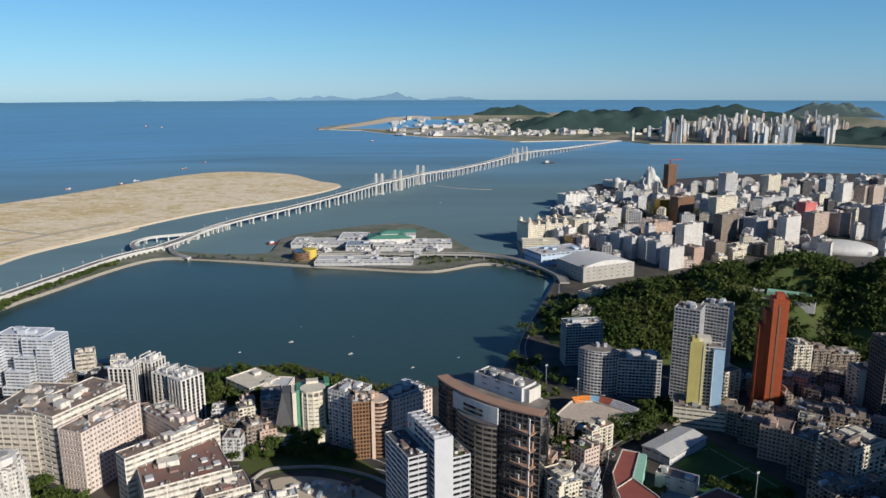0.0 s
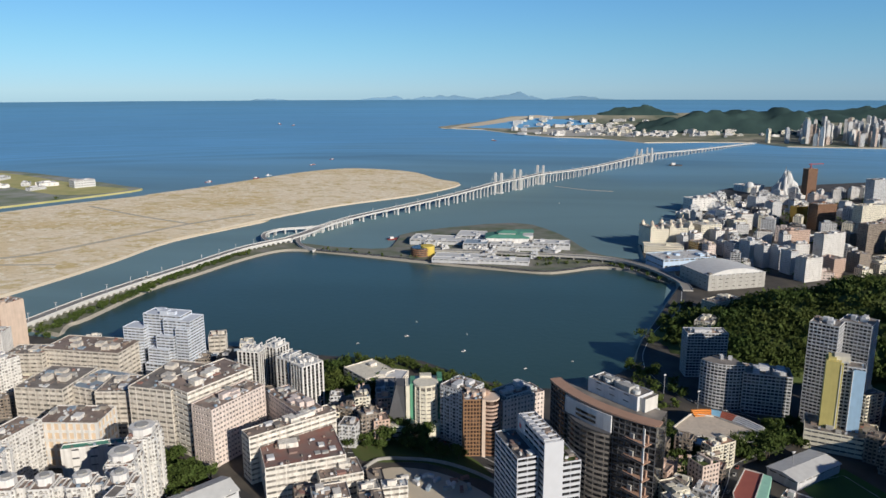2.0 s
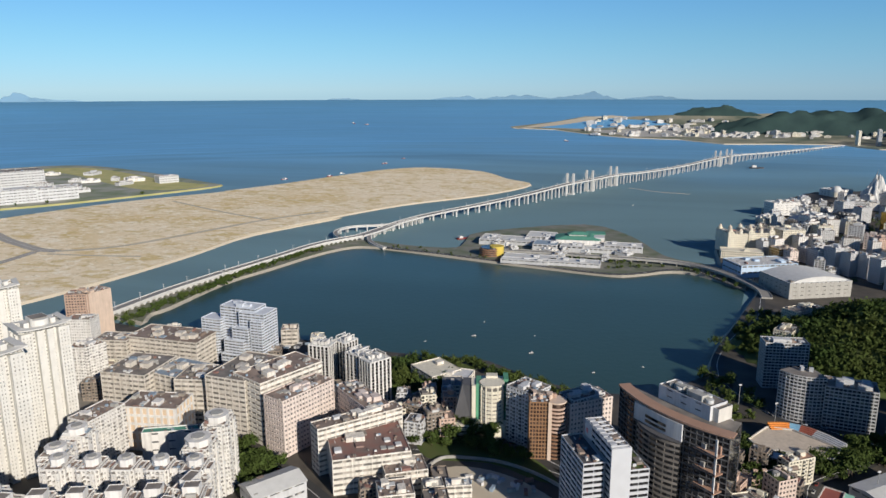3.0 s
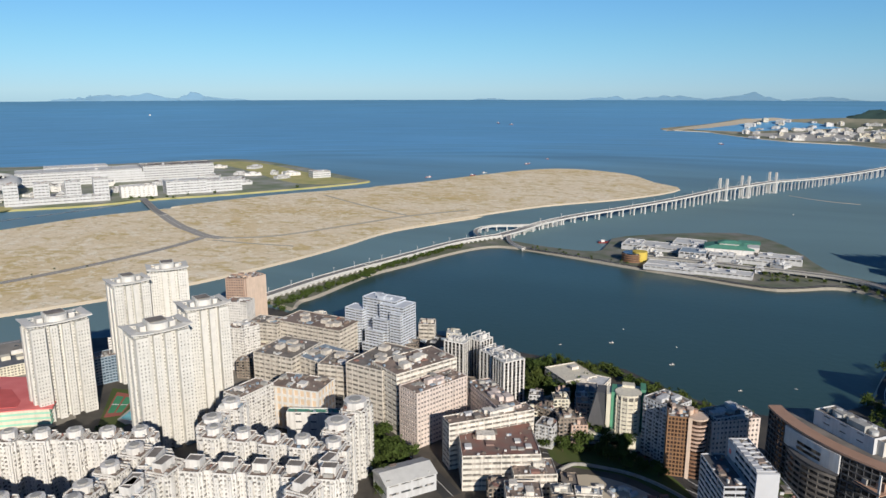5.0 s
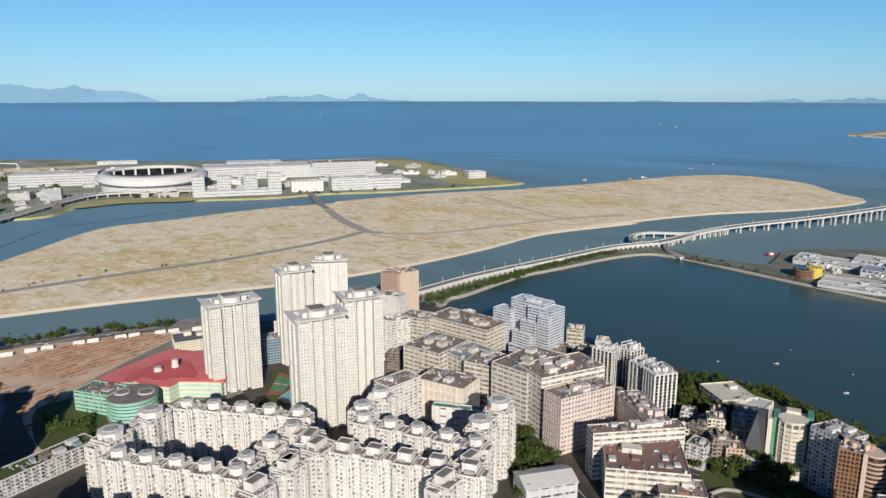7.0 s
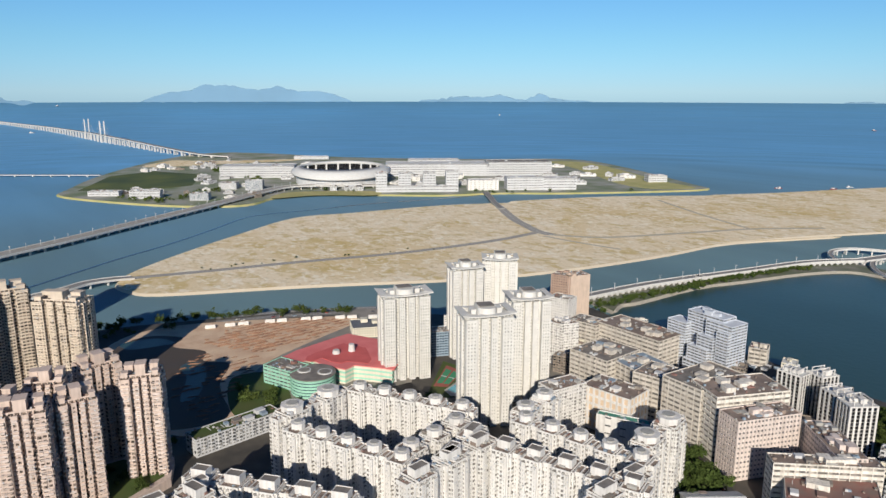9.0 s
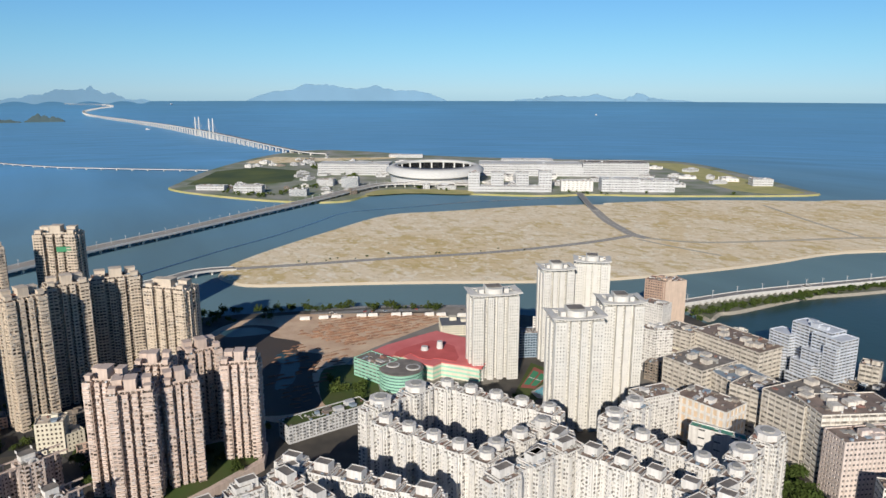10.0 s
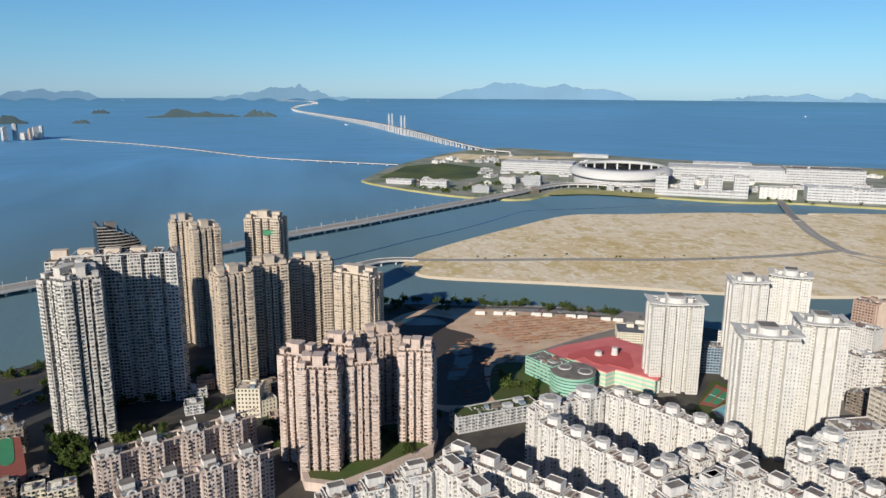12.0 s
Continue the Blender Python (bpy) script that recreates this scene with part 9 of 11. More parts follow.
# court, terraces and school by the lake road
amphitheatre([(95, 556), (112, 582), (131, 582), (161, 557), (151, 538), (135, 539), (114, 543), (104, 539)], [(115, 580), (127, 583), (138, 580), (149, 572), (160, 560)], 12.0)
block("white stepped terrace house with planted roof", 120.4, 512.0, 33.9, 23.5, 10.0, 20.0, "old_cream", kit=3, roof='terrace_tile')
block("white stepped terrace house with planted roof", 112.6, 502.1, 31.9, 15.1, 10.0, 15.0, "old_cream", kit=1, roof='grass')
curved_block("pinkish curved terrace house with roof garden", 95.9, 493.7, 7.9, 30.7, 4.0, 9.0, 12.0, "salmon", kit=2)

# bridges and roads


def level(points, steps=6):
    soft = smooth_line(points, steps)
    return [(q[0], q[1]) for q in soft], [float(q[2]) for q in soft]


way, up = level([(-502, 1238, 10), (-486, 1292, 11), (-471, 1374, 12), (-433, 1475, 14), (-344, 1621, 19), (-260, 1768, 25), (-183, 1929, 31), (-128, 2033, 32), (-68, 2167, 31), (29, 2338, 26), (132, 2539, 24), (214, 2687, 28), (293, 2844, 31), (383, 3023, 27), (510, 3225, 20), (711, 3535, 14), (970, 3936, 8)])
sea_bridge = bridge("long white road bridge over the bay with stayed spans", way, up, 19, 36, lamps=72, pier_w=3.2)
pylon(sea_bridge, -176.2, 1952.9, 31.0, 72.7, 57.0, 18.0)
pylon(sea_bridge, -129.9, 2033.2, 32.0, 72.2, 58.0, 18.0)
pylon(sea_bridge, -69.4, 2167.4, 31.0, 71.7, 57.0, 18.0)
pylon(sea_bridge, 281.9, 2819.1, 31.0, 64.8, 57.0, 18.0)
pylon(sea_bridge, 329.6, 2906.9, 30.0, 64.6, 56.0, 18.0)
way, up = level([(-469, 1368, 11), (-505, 1345, 10), (-549, 1319, 10), (-565, 1280, 9.5), (-555, 1243, 9), (-531, 1211, 9)])
ramp_loop = bridge("curved white slip road to the bay bridge", way, up, 8, 22, name='slip_road')
way, up = level([(-445, 1435, 13), (-482, 1340, 11), (-491, 1272, 9), (-481, 1229, 8), (-459, 1193, 6), (-429, 1171, 5)])
ramp_inner = bridge("curved white slip road to the dam", way, up, 8, 14, name='slip_road')
way, up = level([(-635, 679, 10), (-628, 719, 10), (-619, 820, 10), (-599, 930, 10), (-599, 925, 10), (-576, 1027, 10), (-548, 1151, 10), (-502, 1238, 10)])
dam_viaduct = bridge("long low arched viaduct along the dam", way, up, 15, 11, lamps=44, pier_w=1.6, name='viaduct', arch=4.6)
way, up = level([(-1015, -420, 10), (-1060, -345, 10), (-1160, -190, 11), (-1260, -57, 11), (-1305, 1, 11), (-1359, 67, 11), (-1448, 205, 11), (-1546, 342, 11), (-1654, 495, 11), (-1750, 635, 12), (-1838, 757, 14), (-1888, 858, 15), (-1868, 939, 15), (-1838, 985, 14), (-1790, 1093, 12)])
port_viaduct = bridge("long pale grey viaduct to the port island with lamp posts", way, up, 32, 30, lamps=30, surface="road_grey", thick=2.8, pier_w=3.2, name='viaduct')
way, up = level([(-217, 1190, 8), (-140, 1189, 9), (-62, 1176, 10), (15, 1175, 10), (81, 1162, 10), (132, 1117, 10), (171, 1044, 9), (177, 1003, 6)])
terminal_road = bridge("raised grey road past the ferry terminal", way, up, 14, 24, mat='concrete', name='viaduct')
way, up = level([(-1079, 88, 6), (-1091, 148, 8), (-1107, 181, 9), (-1114, 214, 8), (-1117, 250, 5)])
sand_bridge = bridge("low concrete bridge to the reclaimed land", way, up, 19, 26, mat='deck_pale', name='small_bridge')
way, up = level([(-1520, 1286, 6), (-1419, 1218, 8), (-1333, 1163, 6), (-1279, 1135, 4.5)])
port_link = bridge("short concrete bridge from the port to the sand", way, up, 16, 22, mat='concrete', name='small_bridge')
way, up = level([(-2961, 1087, 14), (-3080, 1009, 18), (-3456, 954, 28), (-3936, 922, 36), (-4361, 886, 42), (-4713, 873, 42), (-5690, 829, 34), (-7037, 698, 26), (-8344, 543, 24), (-9518, 499, 24), (-10709, 595, 24), (-12237, 893, 24), (-13445, 1156, 24), (-14911, 1091, 24), (-15917, 511, 24)])
strait_bridge = bridge("very long sea bridge with tall pylons and S-curve", way, up, 24, 75, pier_w=7, thick=4, rails=False)
pylon(strait_bridge, -4712.3, 877.2, 42.0, 0.1, 118.0, 22.0, mat="white_wall", stays=6, reach=150)
pylon(strait_bridge, -4360.8, 889.2, 42.0, 0.0, 118.0, 22.0, mat="white_wall", stays=6, reach=150)
way, up = level([(-4255, -997, 7), (-3894, -631, 7), (-3477, -302, 7), (-3017, -3, 7), (-2801, 229, 7), (-2590, 510, 7)])
low_bridge = bridge("thin straight sea bridge over the bay", way, up, 14, 60, rails=False, pier_w=4)
tagged(ribbon("road", smooth_line([(-1119, 250), (-1093, 356), (-1065, 492), (-1028, 636), (-1011, 745), (-1003, 885), (-1013, 990)]), 16, 3.62, 0.06, "road_grey"), "grey road across the reclaimed land", "road", kind="structure")
tagged(ribbon("road_line", smooth_line([(-1119, 250), (-1093, 356), (-1065, 492), (-1028, 636), (-1011, 745), (-1003, 885), (-1013, 990)]), 0.5, 3.65, 0.02, "line_white"), "painted line along the road", "road", kind="structure")
tagged(ribbon("road", smooth_line([(-1298, 1146), (-1163, 1066), (-1076, 1026), (-1019, 1003), (-978, 1002)]), 22, 3.66, 0.06, "road_grey"), "grey road across the reclaimed land", "road", kind="structure")
tagged(ribbon("road_line", smooth_line([(-1298, 1146), (-1163, 1066), (-1076, 1026), (-1019, 1003), (-978, 1002)]), 0.5, 3.69, 0.02, "line_white"), "painted line along the road", "road", kind="structure")
tagged(ribbon("road", smooth_line([(-979, 1002), (-899, 1065), (-831, 1230), (-777, 1375), (-691, 1508)]), 14, 3.6, 0.06, "beach"), "pale sand track across the reclaimed land", "road", kind="structure")
tagged(ribbon("road", smooth_line([(-1141, 1557), (-941, 1449), (-777, 1375)]), 9, 3.57, 0.06, "beach"), "pale sand track across the reclaimed land", "road", kind="structure")
tagged(ribbon("road", smooth_line([(-980, 980), (-899, 988), (-809, 1005)]), 8, 3.57, 0.06, "beach"), "pale sand track across the reclaimed land", "road", kind="structure")
tagged(ribbon("road", smooth_line([(-832, 276), (-810, 345), (-780, 409), (-754, 457)]), 14, 4.08, 0.06, "road_pale"), "coast road behind the shore trees", "road", kind="structure")
tagged(ribbon("road_line", smooth_line([(-832, 276), (-810, 345), (-780, 409), (-754, 457)]), 0.5, 4.11, 0.02, "line_white"), "painted line along the road", "road", kind="structure")
tagged(ribbon("road", smooth_line([(-848, 282), (-826, 352), (-795, 417), (-768, 466)]), 10, 4.08, 0.06, "road_pale"), "coast road behind the shore trees", "road", kind="structure")
tagged(ribbon("road_line", smooth_line([(-848, 282), (-826, 352), (-795, 417), (-768, 466)]), 0.5, 4.11, 0.02, "line_white"), "painted line along the road", "road", kind="structure")
tagged(ribbon("road", smooth_line([(-278, 458), (-246, 435), (-220, 419), (-195, 402)]), 14, 4.08, 0.06, "asphalt"), "street between factories", "road", kind="structure")
tagged(ribbon("road_line", smooth_line([(-278, 458), (-246, 435), (-220, 419), (-195, 402)]), 0.5, 4.11, 0.02, "line_white"), "painted line along the road", "road", kind="structure")
tagged(ribbon("road", smooth_line([(-159, 488), (-132, 489), (-101, 492), (-70, 490), (-43, 480), (-22, 468)]), 10, 4.08, 0.06, "asphalt"), "curving road with a yellow edge line", "road", kind="structure")
tagged(ribbon("road_line", smooth_line([(-159, 488), (-132, 489), (-101, 492), (-70, 490), (-43, 480), (-22, 468)]), 0.5, 4.11, 0.02, "line_white"), "painted line along the road", "road", kind="structure")
tagged(ribbon("road", smooth_line([(-144, 554), (-110, 534), (-78, 514), (-49, 495), (-27, 476)]), 12, 4.08, 0.06, "asphalt"), "street behind the lakeside towers", "road", kind="structure")
tagged(ribbon("road_line", smooth_line([(-144, 554), (-110, 534), (-78, 514), (-49, 495), (-27, 476)]), 0.5, 4.11, 0.02, "line_white"), "painted line along the road", "road", kind="structure")
tagged(ribbon("road", smooth_line([(88, 698), (105, 654), (125, 627), (163, 607), (198, 587)]), 16, 4.08, 0.06, "asphalt"), "lakeside road", "road", kind="structure")
tagged(ribbon("road_line", smooth_line([(88, 698), (105, 654), (125, 627), (163, 607), (198, 587)]), 0.5, 4.11, 0.02, "line_white"), "painted line along the road", "road", kind="structure")
tagged(ribbon("road", smooth_line([(88, 698), (91, 749), (114, 828), (151, 910), (170, 1010)]), 12, 4.08, 0.06, "asphalt"), "lakeside road", "road", kind="structure")
tagged(ribbon("road_line", smooth_line([(88, 698), (91, 749), (114, 828), (151, 910), (170, 1010)]), 0.5, 4.11, 0.02, "line_white"), "painted line along the road", "road", kind="structure")
tagged(ribbon("road", smooth_line([(109, 452), (124, 491), (134, 517), (167, 546), (205, 578)]), 12, 4.08, 0.06, "asphalt"), "dark street below the hill", "road", kind="structure")
tagged(ribbon("road_line", smooth_line([(109, 452), (124, 491), (134, 517), (167, 546), (205, 578)]), 0.5, 4.11, 0.02, "line_white"), "painted line along the road", "road", kind="structure")
tagged(ribbon("road", smooth_line([(-431, 1177), (-325, 1155), (-235, 1131), (-131, 1107), (-31, 1087), (14, 1105), (61, 1139), (106, 1127), (151, 1051)]), 9, 3.72, 0.06, "asphalt"), "dam road", "road", kind="structure")
tagged(ribbon("road_line", smooth_line([(-431, 1177), (-325, 1155), (-235, 1131), (-131, 1107), (-31, 1087), (14, 1105), (61, 1139), (106, 1127), (151, 1051)]), 0.5, 3.75, 0.02, "line_white"), "painted line along the road", "road", kind="structure")

# ground patches
tagged(extrude("bare_ground", smooth_line([(-759, 122), (-836, 168), (-846, 237), (-802, 337), (-756, 417), (-728, 409), (-705, 351), (-675, 282), (-643, 244), (-595, 219), (-558, 189), (-558, 150), (-630, 121)], 4, closed=True), 4.05, 0.25, "red_earth"), "bare red-brown building ground", "ground", kind="structure")
# Wet mud whose dark colour also paints in shade cast by the towers.
tagged(extrude("muddy_ground", smooth_line([(-743, 119), (-800, 150), (-828, 190), (-800, 226), (-775, 208), (-741, 232), (-714, 221), (-690, 240), (-650, 216), (-618, 206), (-569, 193), (-574, 145), (-617, 118)], 4, closed=True), 4.1, 0.25, "mud"), "wet mud on the building ground, darkened for tower shade", "ground", kind="structure")
tagged(extrude("school_yard", [(-651, 248), (-694, 278), (-701, 318), (-785, 439), (-729, 496), (-538, 365), (-546, 281), (-576, 249)], 4.02, 0.2, "yard_pale"), "pale paved yard round the school", "ground", kind="structure")
tagged(extrude("estate_yard", [(-609, 516), (-628, 605), (-585, 670), (-465, 572), (-436, 461), (-475, 425)], 4.02, 0.15, "yard_pale"), "pale paved yard between the cream towers", "ground", kind="structure")
tagged(extrude("puddle", smooth_line([(-819, 164), (-814, 201), (-787, 213), (-788, 187), (-796, 165)], 4, closed=True), 4.25, 0.15, "lake"), "flooded hollow on the building ground", "ground", kind="structure")
tagged(extrude("puddle", smooth_line([(-711, 196), (-714, 215), (-681, 213), (-630, 188), (-626, 170), (-677, 192)], 4, closed=True), 4.25, 0.15, "lake"), "flooded hollow on the building ground", "ground", kind="structure")
tagged(extrude("scrub_ground", smooth_line([(-652, 230), (-638, 266), (-571, 254), (-563, 233), (-563, 201), (-603, 206)], 4, closed=True), 4.12, 0.25, "grass"), "green scrub beside the building ground", "ground", kind="structure")
tagged(extrude("lakeside_park", smooth_line([(-234, 663), (-207, 670), (-149, 666), (-158, 609), (-171, 580), (-204, 574)], 4, closed=True), 4.05, 0.25, "grass"), "green lakeside park", "ground", kind="structure")
tagged(extrude("park_strip", smooth_line([(-157, 510), (-100, 509), (-63, 496), (-43, 468), (-60, 468), (-95, 482), (-144, 478)], 4, closed=True), 4.05, 0.25, "grass"), "grass strip by the bend", "ground", kind="structure")
tagged(extrude("yard", smooth_line([(-125, 468), (-93, 472), (-58, 457), (-37, 432), (-83, 413), (-122, 439)], 4, closed=True), 4.06, 0.25, "beach"), "pale storage yard", "ground", kind="structure")
tagged(extrude("football_pitch", [(172, 503), (213, 524), (232, 489), (248, 450), (230, 428), (176, 428), (181, 459)], 4.06, 0.25, "pitch"), "green football pitch with white lines", "ground", kind="structure")
for mark in ([(179, 498), (209, 514), (241, 450)], [(183, 459), (228, 484)]):
    tagged(ribbon("pitch_line", mark, 0.35, 4.36, 0.04, "line_white"), "white line on the football pitch", "line", kind="structure")
tagged(extrude("tan_plaza", smooth_line([(110, 572), (129, 592), (154, 569), (164, 554), (147, 541), (131, 554)], 4, closed=True), 4.3, 0.25, "sand"), "tan paved plaza with curved edge", "ground", kind="structure")
tagged(extrude("court_lawn", [(-563, 422), (-531, 430), (-484, 387), (-489, 364), (-509, 364)], 4.05, 0.25, "grass"), "lawn round the courts and pool", "ground", kind="structure")
tagged(extrude("tennis_court", [(-551.4, 417.5), (-529.0, 421.1), (-507.0, 385.1), (-516.6, 375.5)], 4.1, 0.3, "court_red"), "pair of red tennis courts with green centres", "court", kind="structure")
tagged(extrude("court_centre", [(-544.5, 411.6), (-537.0, 413.2), (-516.6, 385.7), (-520.9, 382.5)], 4.2, 0.25, "court_green"), "green playing field of a tennis court", "court", kind="structure")
tagged(extrude("court_line", [(-533.2, 397.7), (-527.2, 400.1), (-526.4, 398.9), (-532.2, 396.4)], 4.3, 0.17, "line_white"), "white net line of a tennis court", "court", kind="structure")
tagged(extrude("court_centre", [(-534.9, 413.7), (-527.3, 415.3), (-511.2, 389.8), (-515.5, 386.6)], 4.2, 0.25, "court_green"), "green playing field of a tennis court", "court", kind="structure")
tagged(extrude("court_line", [(-525.6, 400.7), (-519.6, 403.1), (-518.9, 402.0), (-524.8, 399.5)], 4.3, 0.17, "line_white"), "white net line of a tennis court", "court", kind="structure")
tagged(extrude("pool_deck", [(-503, 378), (-511, 398), (-496, 398), (-483, 382), (-489, 375)], 4.1, 0.3, "concrete"), "pale paved pool deck", "ground", kind="structure")
tagged(extrude("swimming_pool", [(-502, 381), (-507, 395), (-495, 394), (-488, 384), (-493, 381)], 4.3, 0.2, "pool_water"), "turquoise swimming pool", "ground", kind="structure")
tagged(extrude("tower_podium", [(-505, 18), (-461, 22), (-449, 45), (-465, 79), (-485, 121), (-514, 132), (-542, 103), (-538, 37)], 4.0, 7.0, "pink_wall"), "low pink podium under the tiled towers", "podium", kind="structure")
tagged(extrude("podium_garden", [(-499, 23), (-465, 26), (-455, 45), (-470, 79), (-490, 118), (-510, 124), (-532, 100), (-532, 41)], 11.0, 0.3, "grass"), "planted roof of the pink podium", "garden", kind="structure")
tagged(extrude("sports_ground", smooth_line([(-574, -201), (-584, -193), (-541, -176), (-497, -163), (-502, -180)], 4, closed=True), 18.0, 0.4, "court_red"), "running track with green centre", "ground", kind="structure")
tagged(extrude("track_lawn", smooth_line([(-565, -198), (-569, -192), (-541, -182), (-524, -178), (-524, -186)], 4, closed=True), 18.5, 0.15, "court_green"), "green centre of the running track", "ground", kind="structure")
tagged(extrude("blue_court", smooth_line([(155, 458), (168, 461), (176, 445), (150, 431)], 4, closed=True), 4.1, 0.25, "roof_blue"), "blue sports court", "ground", kind="structure")
tagged(slab("port_field", [(-2218, 372), (-2547, 530), (-2617, 687), (-2418, 794), (-2149, 670), (-2129, 580), (-2145, 485)], 5.0, 0.3, "field_green", skirt="field_green"), "dark green field on the port island", "ground", kind="structure")
tagged(extrude("port_bank", smooth_line([(-1760, 753), (-1742, 878), (-1649, 1002), (-1716, 1044), (-1814, 915), (-1834, 819)], 4, closed=True), 4.6, 0.25, "dry_bank"), "dry grass bank of the port island", "ground", kind="structure")
tagged(extrude("port_bank", smooth_line([(-2058, 2071), (-1897, 2154), (-1404, 1908), (-1218, 1837), (-1355, 1713), (-1804, 1959)], 4, closed=True), 4.6, 0.25, "dry_bank"), "dry grass bank of the port island", "ground", kind="structure")
tagged(extrude("port_bank", smooth_line([(-2808, 697), (-3020, 891), (-3118, 1098), (-2837, 1326), (-2694, 1259), (-2730, 982), (-2738, 806)], 4, closed=True), 4.6, 0.25, "sand"), "dry grass bank of the port island", "ground", kind="structure")
tagged(extrude("dark_roof_yard", smooth_line([(-372, 679), (-360, 697), (-335, 666), (-342, 647), (-363, 650)], 4, closed=True), 4.1, 0.25, "asphalt"), "dark yard with blue sheds", "ground", kind="structure")
# Street and parking; the dark sheet also paints in deep shade between the towers.
tagged(extrude("estate_street", smooth_line([(-611, -132), (-678, -139), (-738, -85), (-715, 5), (-661, 97), (-576, 119), (-509, 91), (-514, 34), (-533, -4), (-587, -17), (-606, -69)], 4, closed=True), 4.04, 0.1, "asphalt"), "dark asphalt street and parking between the towers, also standing in for shade", "ground", kind="structure")
tagged(extrude("shore_parking", smooth_line([(-706, -251), (-728, -219), (-721, -202), (-603, -166), (-577, -180), (-618, -224)], 4, closed=True), 4.04, 0.1, "asphalt"), "dark asphalt car park behind the shore", "ground", kind="structure")

# trees
tree_line([(-232, 658), (-205, 665), (-149, 667), (-124, 652), (-78, 630), (-45, 619), (-19, 619)], 7, 4.0, 1.0, 2.0, 3, 0.1, joined=True)
tree_line([(-211, 628), (-191, 616), (-172, 591)], 8, 4.0, 1.2, 2.0, 4, 0.1, joined=True)
tree_line([(-135, 510), (-119, 519), (-106, 496)], 8, 4.0, 1.3, 2.0, 3, 0.1)
tree_line([(-150, 499), (-125, 504), (-98, 499), (-70, 487)], 8, 4.0, 0.9, 2.0, 2, 0.2)
tree_line([(-162, 497), (-134, 499), (-115, 495)], 8, 4.0, 0.9, 2.0, 2, 0.2)
tree_line([(-282, 426), (-262, 409), (-245, 392), (-232, 380)], 8, 4.0, 1.1, 2.0, 3, 0.1)
tree_line([(82, 699), (98, 661), (117, 640)], 9, 4.0, 1.2, 2.0, 3, 0.2, joined=True)
tree_line([(112, 767), (134, 850), (164, 924)], 9, 4.0, 1.1, 2.0, 3, 0.1, joined=True)
tree_line([(145, 517), (175, 541), (201, 565)], 8, 4.0, 1.0, 2.0, 2, 0.2)
tree_line([(83, 518), (92, 491), (110, 518), (129, 546)], 8, 4.0, 1.1, 2.0, 3, 0.3)
tree_line([(165, 559), (184, 573), (203, 587)], 8, 4.0, 1.0, 2.0, 2, 0.2)
tree_line([(189, 454), (213, 445), (236, 434)], 8, 4.0, 0.8, 2.0, 2, 0.2)
tree_line([(-888, 134), (-875, 197), (-855, 261), (-822, 346), (-766, 431)], 7, 4.0, 1.1, 2.0, 1.6, 0.1, joined=True)
earth_heaps([(-767, 239), (-794, 289), (-783, 359), (-744, 418), (-723, 398), (-703, 336), (-697, 278)], 420, 5)
earth_heaps([(-645, 165), (-738, 216), (-681, 272), (-610, 219), (-569, 173)], 90, 6)
tree_line([(-858, 135), (-851, 191), (-830, 253)], 9, 4.0, 0.9, 2.0, 1, 0.4, joined=True)
tree_line([(-610, 219), (-586, 232), (-566, 251)], 8, 4.0, 1.0, 2.0, 3, 0.2, joined=True)
tree_line([(-532, 190), (-537, 222), (-541, 245)], 8, 4.0, 0.9, 2.0, 2, 0.3)
tree_line([(-635, 88), (-655, 124), (-576, 119)], 9, 4.0, 1.0, 2.0, 2, 0.3, joined=True)
tree_line([(-730, -249), (-746, -214)], 8, 4.0, 1.1, 2.0, 2, 0.1, joined=True)
tree_line([(-629, -131), (-647, -106), (-649, -72)], 8, 4.0, 1.1, 2.0, 2, 0.1, joined=True)
tree_line([(-694, -82), (-689, -60), (-689, -39)], 8, 4.0, 1.1, 2.0, 2, 0.1, joined=True)
tree_line([(-575, -3), (-551, 3), (-520, 9)], 8, 4.0, 0.9, 2.0, 2, 0.2)
tree_line([(-556, 100), (-555, 120), (-542, 142)], 8, 4.0, 0.9, 2.0, 2, 0.2)
tree_line([(-558, 76), (-530, 84), (-513, 92)], 8, 4.0, 0.9, 2.0, 1, 0.2)
tree_line([(-584, -169), (-525, -144), (-499, -135)], 9, 4.0, 1.1, 2.0, 3, 0.3)
tree_line([(-494, 356), (-472, 357), (-462, 377)], 8, 4.0, 0.8, 2.0, 1, 0.3)
tree_line([(-594, 728), (-593, 784), (-579, 897), (-586, 903), (-567, 1007), (-540, 1132)], 4, 4.0, 0.6, 2.0, 4, 0.1, joined=True)
tree_line([(-602, 691), (-596, 720), (-584, 689)], 8, 4.0, 1.0, 2.0, 2, 0.1, joined=True)
tree_line([(-417, 1177), (-337, 1168), (-247, 1142)], 12, 3.7, 0.6, 2.0, 1, 0.3, joined=True)
tree_line([(-41, 1117), (5, 1136), (61, 1148), (105, 1116), (143, 1058)], 10, 3.7, 0.7, 2.0, 1, 0.3, joined=True)
tree_line([(-1825, 920), (-1699, 1071), (-1559, 1245), (-1456, 1362), (-1300, 1645)], 30, 4.5, 1.2, 2.0, 1, 0.2, joined=True)
tree_line([(-2016, 435), (-1876, 517), (-1995, 680), (-2139, 879), (-2501, 878), (-2640, 1041)], 14, 4.5, 1.1, 2.0, 3, 0.2, joined=True)
tree_line([(-1104, 350), (-1078, 486), (-1041, 630), (-1024, 740)], 26, 3.5, 0.4, 5.0, 1, 0.5, joined=True)
tree_line([(139, 525), (161, 540), (188, 559)], 7, 4.0, 1.0, 2.0, 3, 0.1)
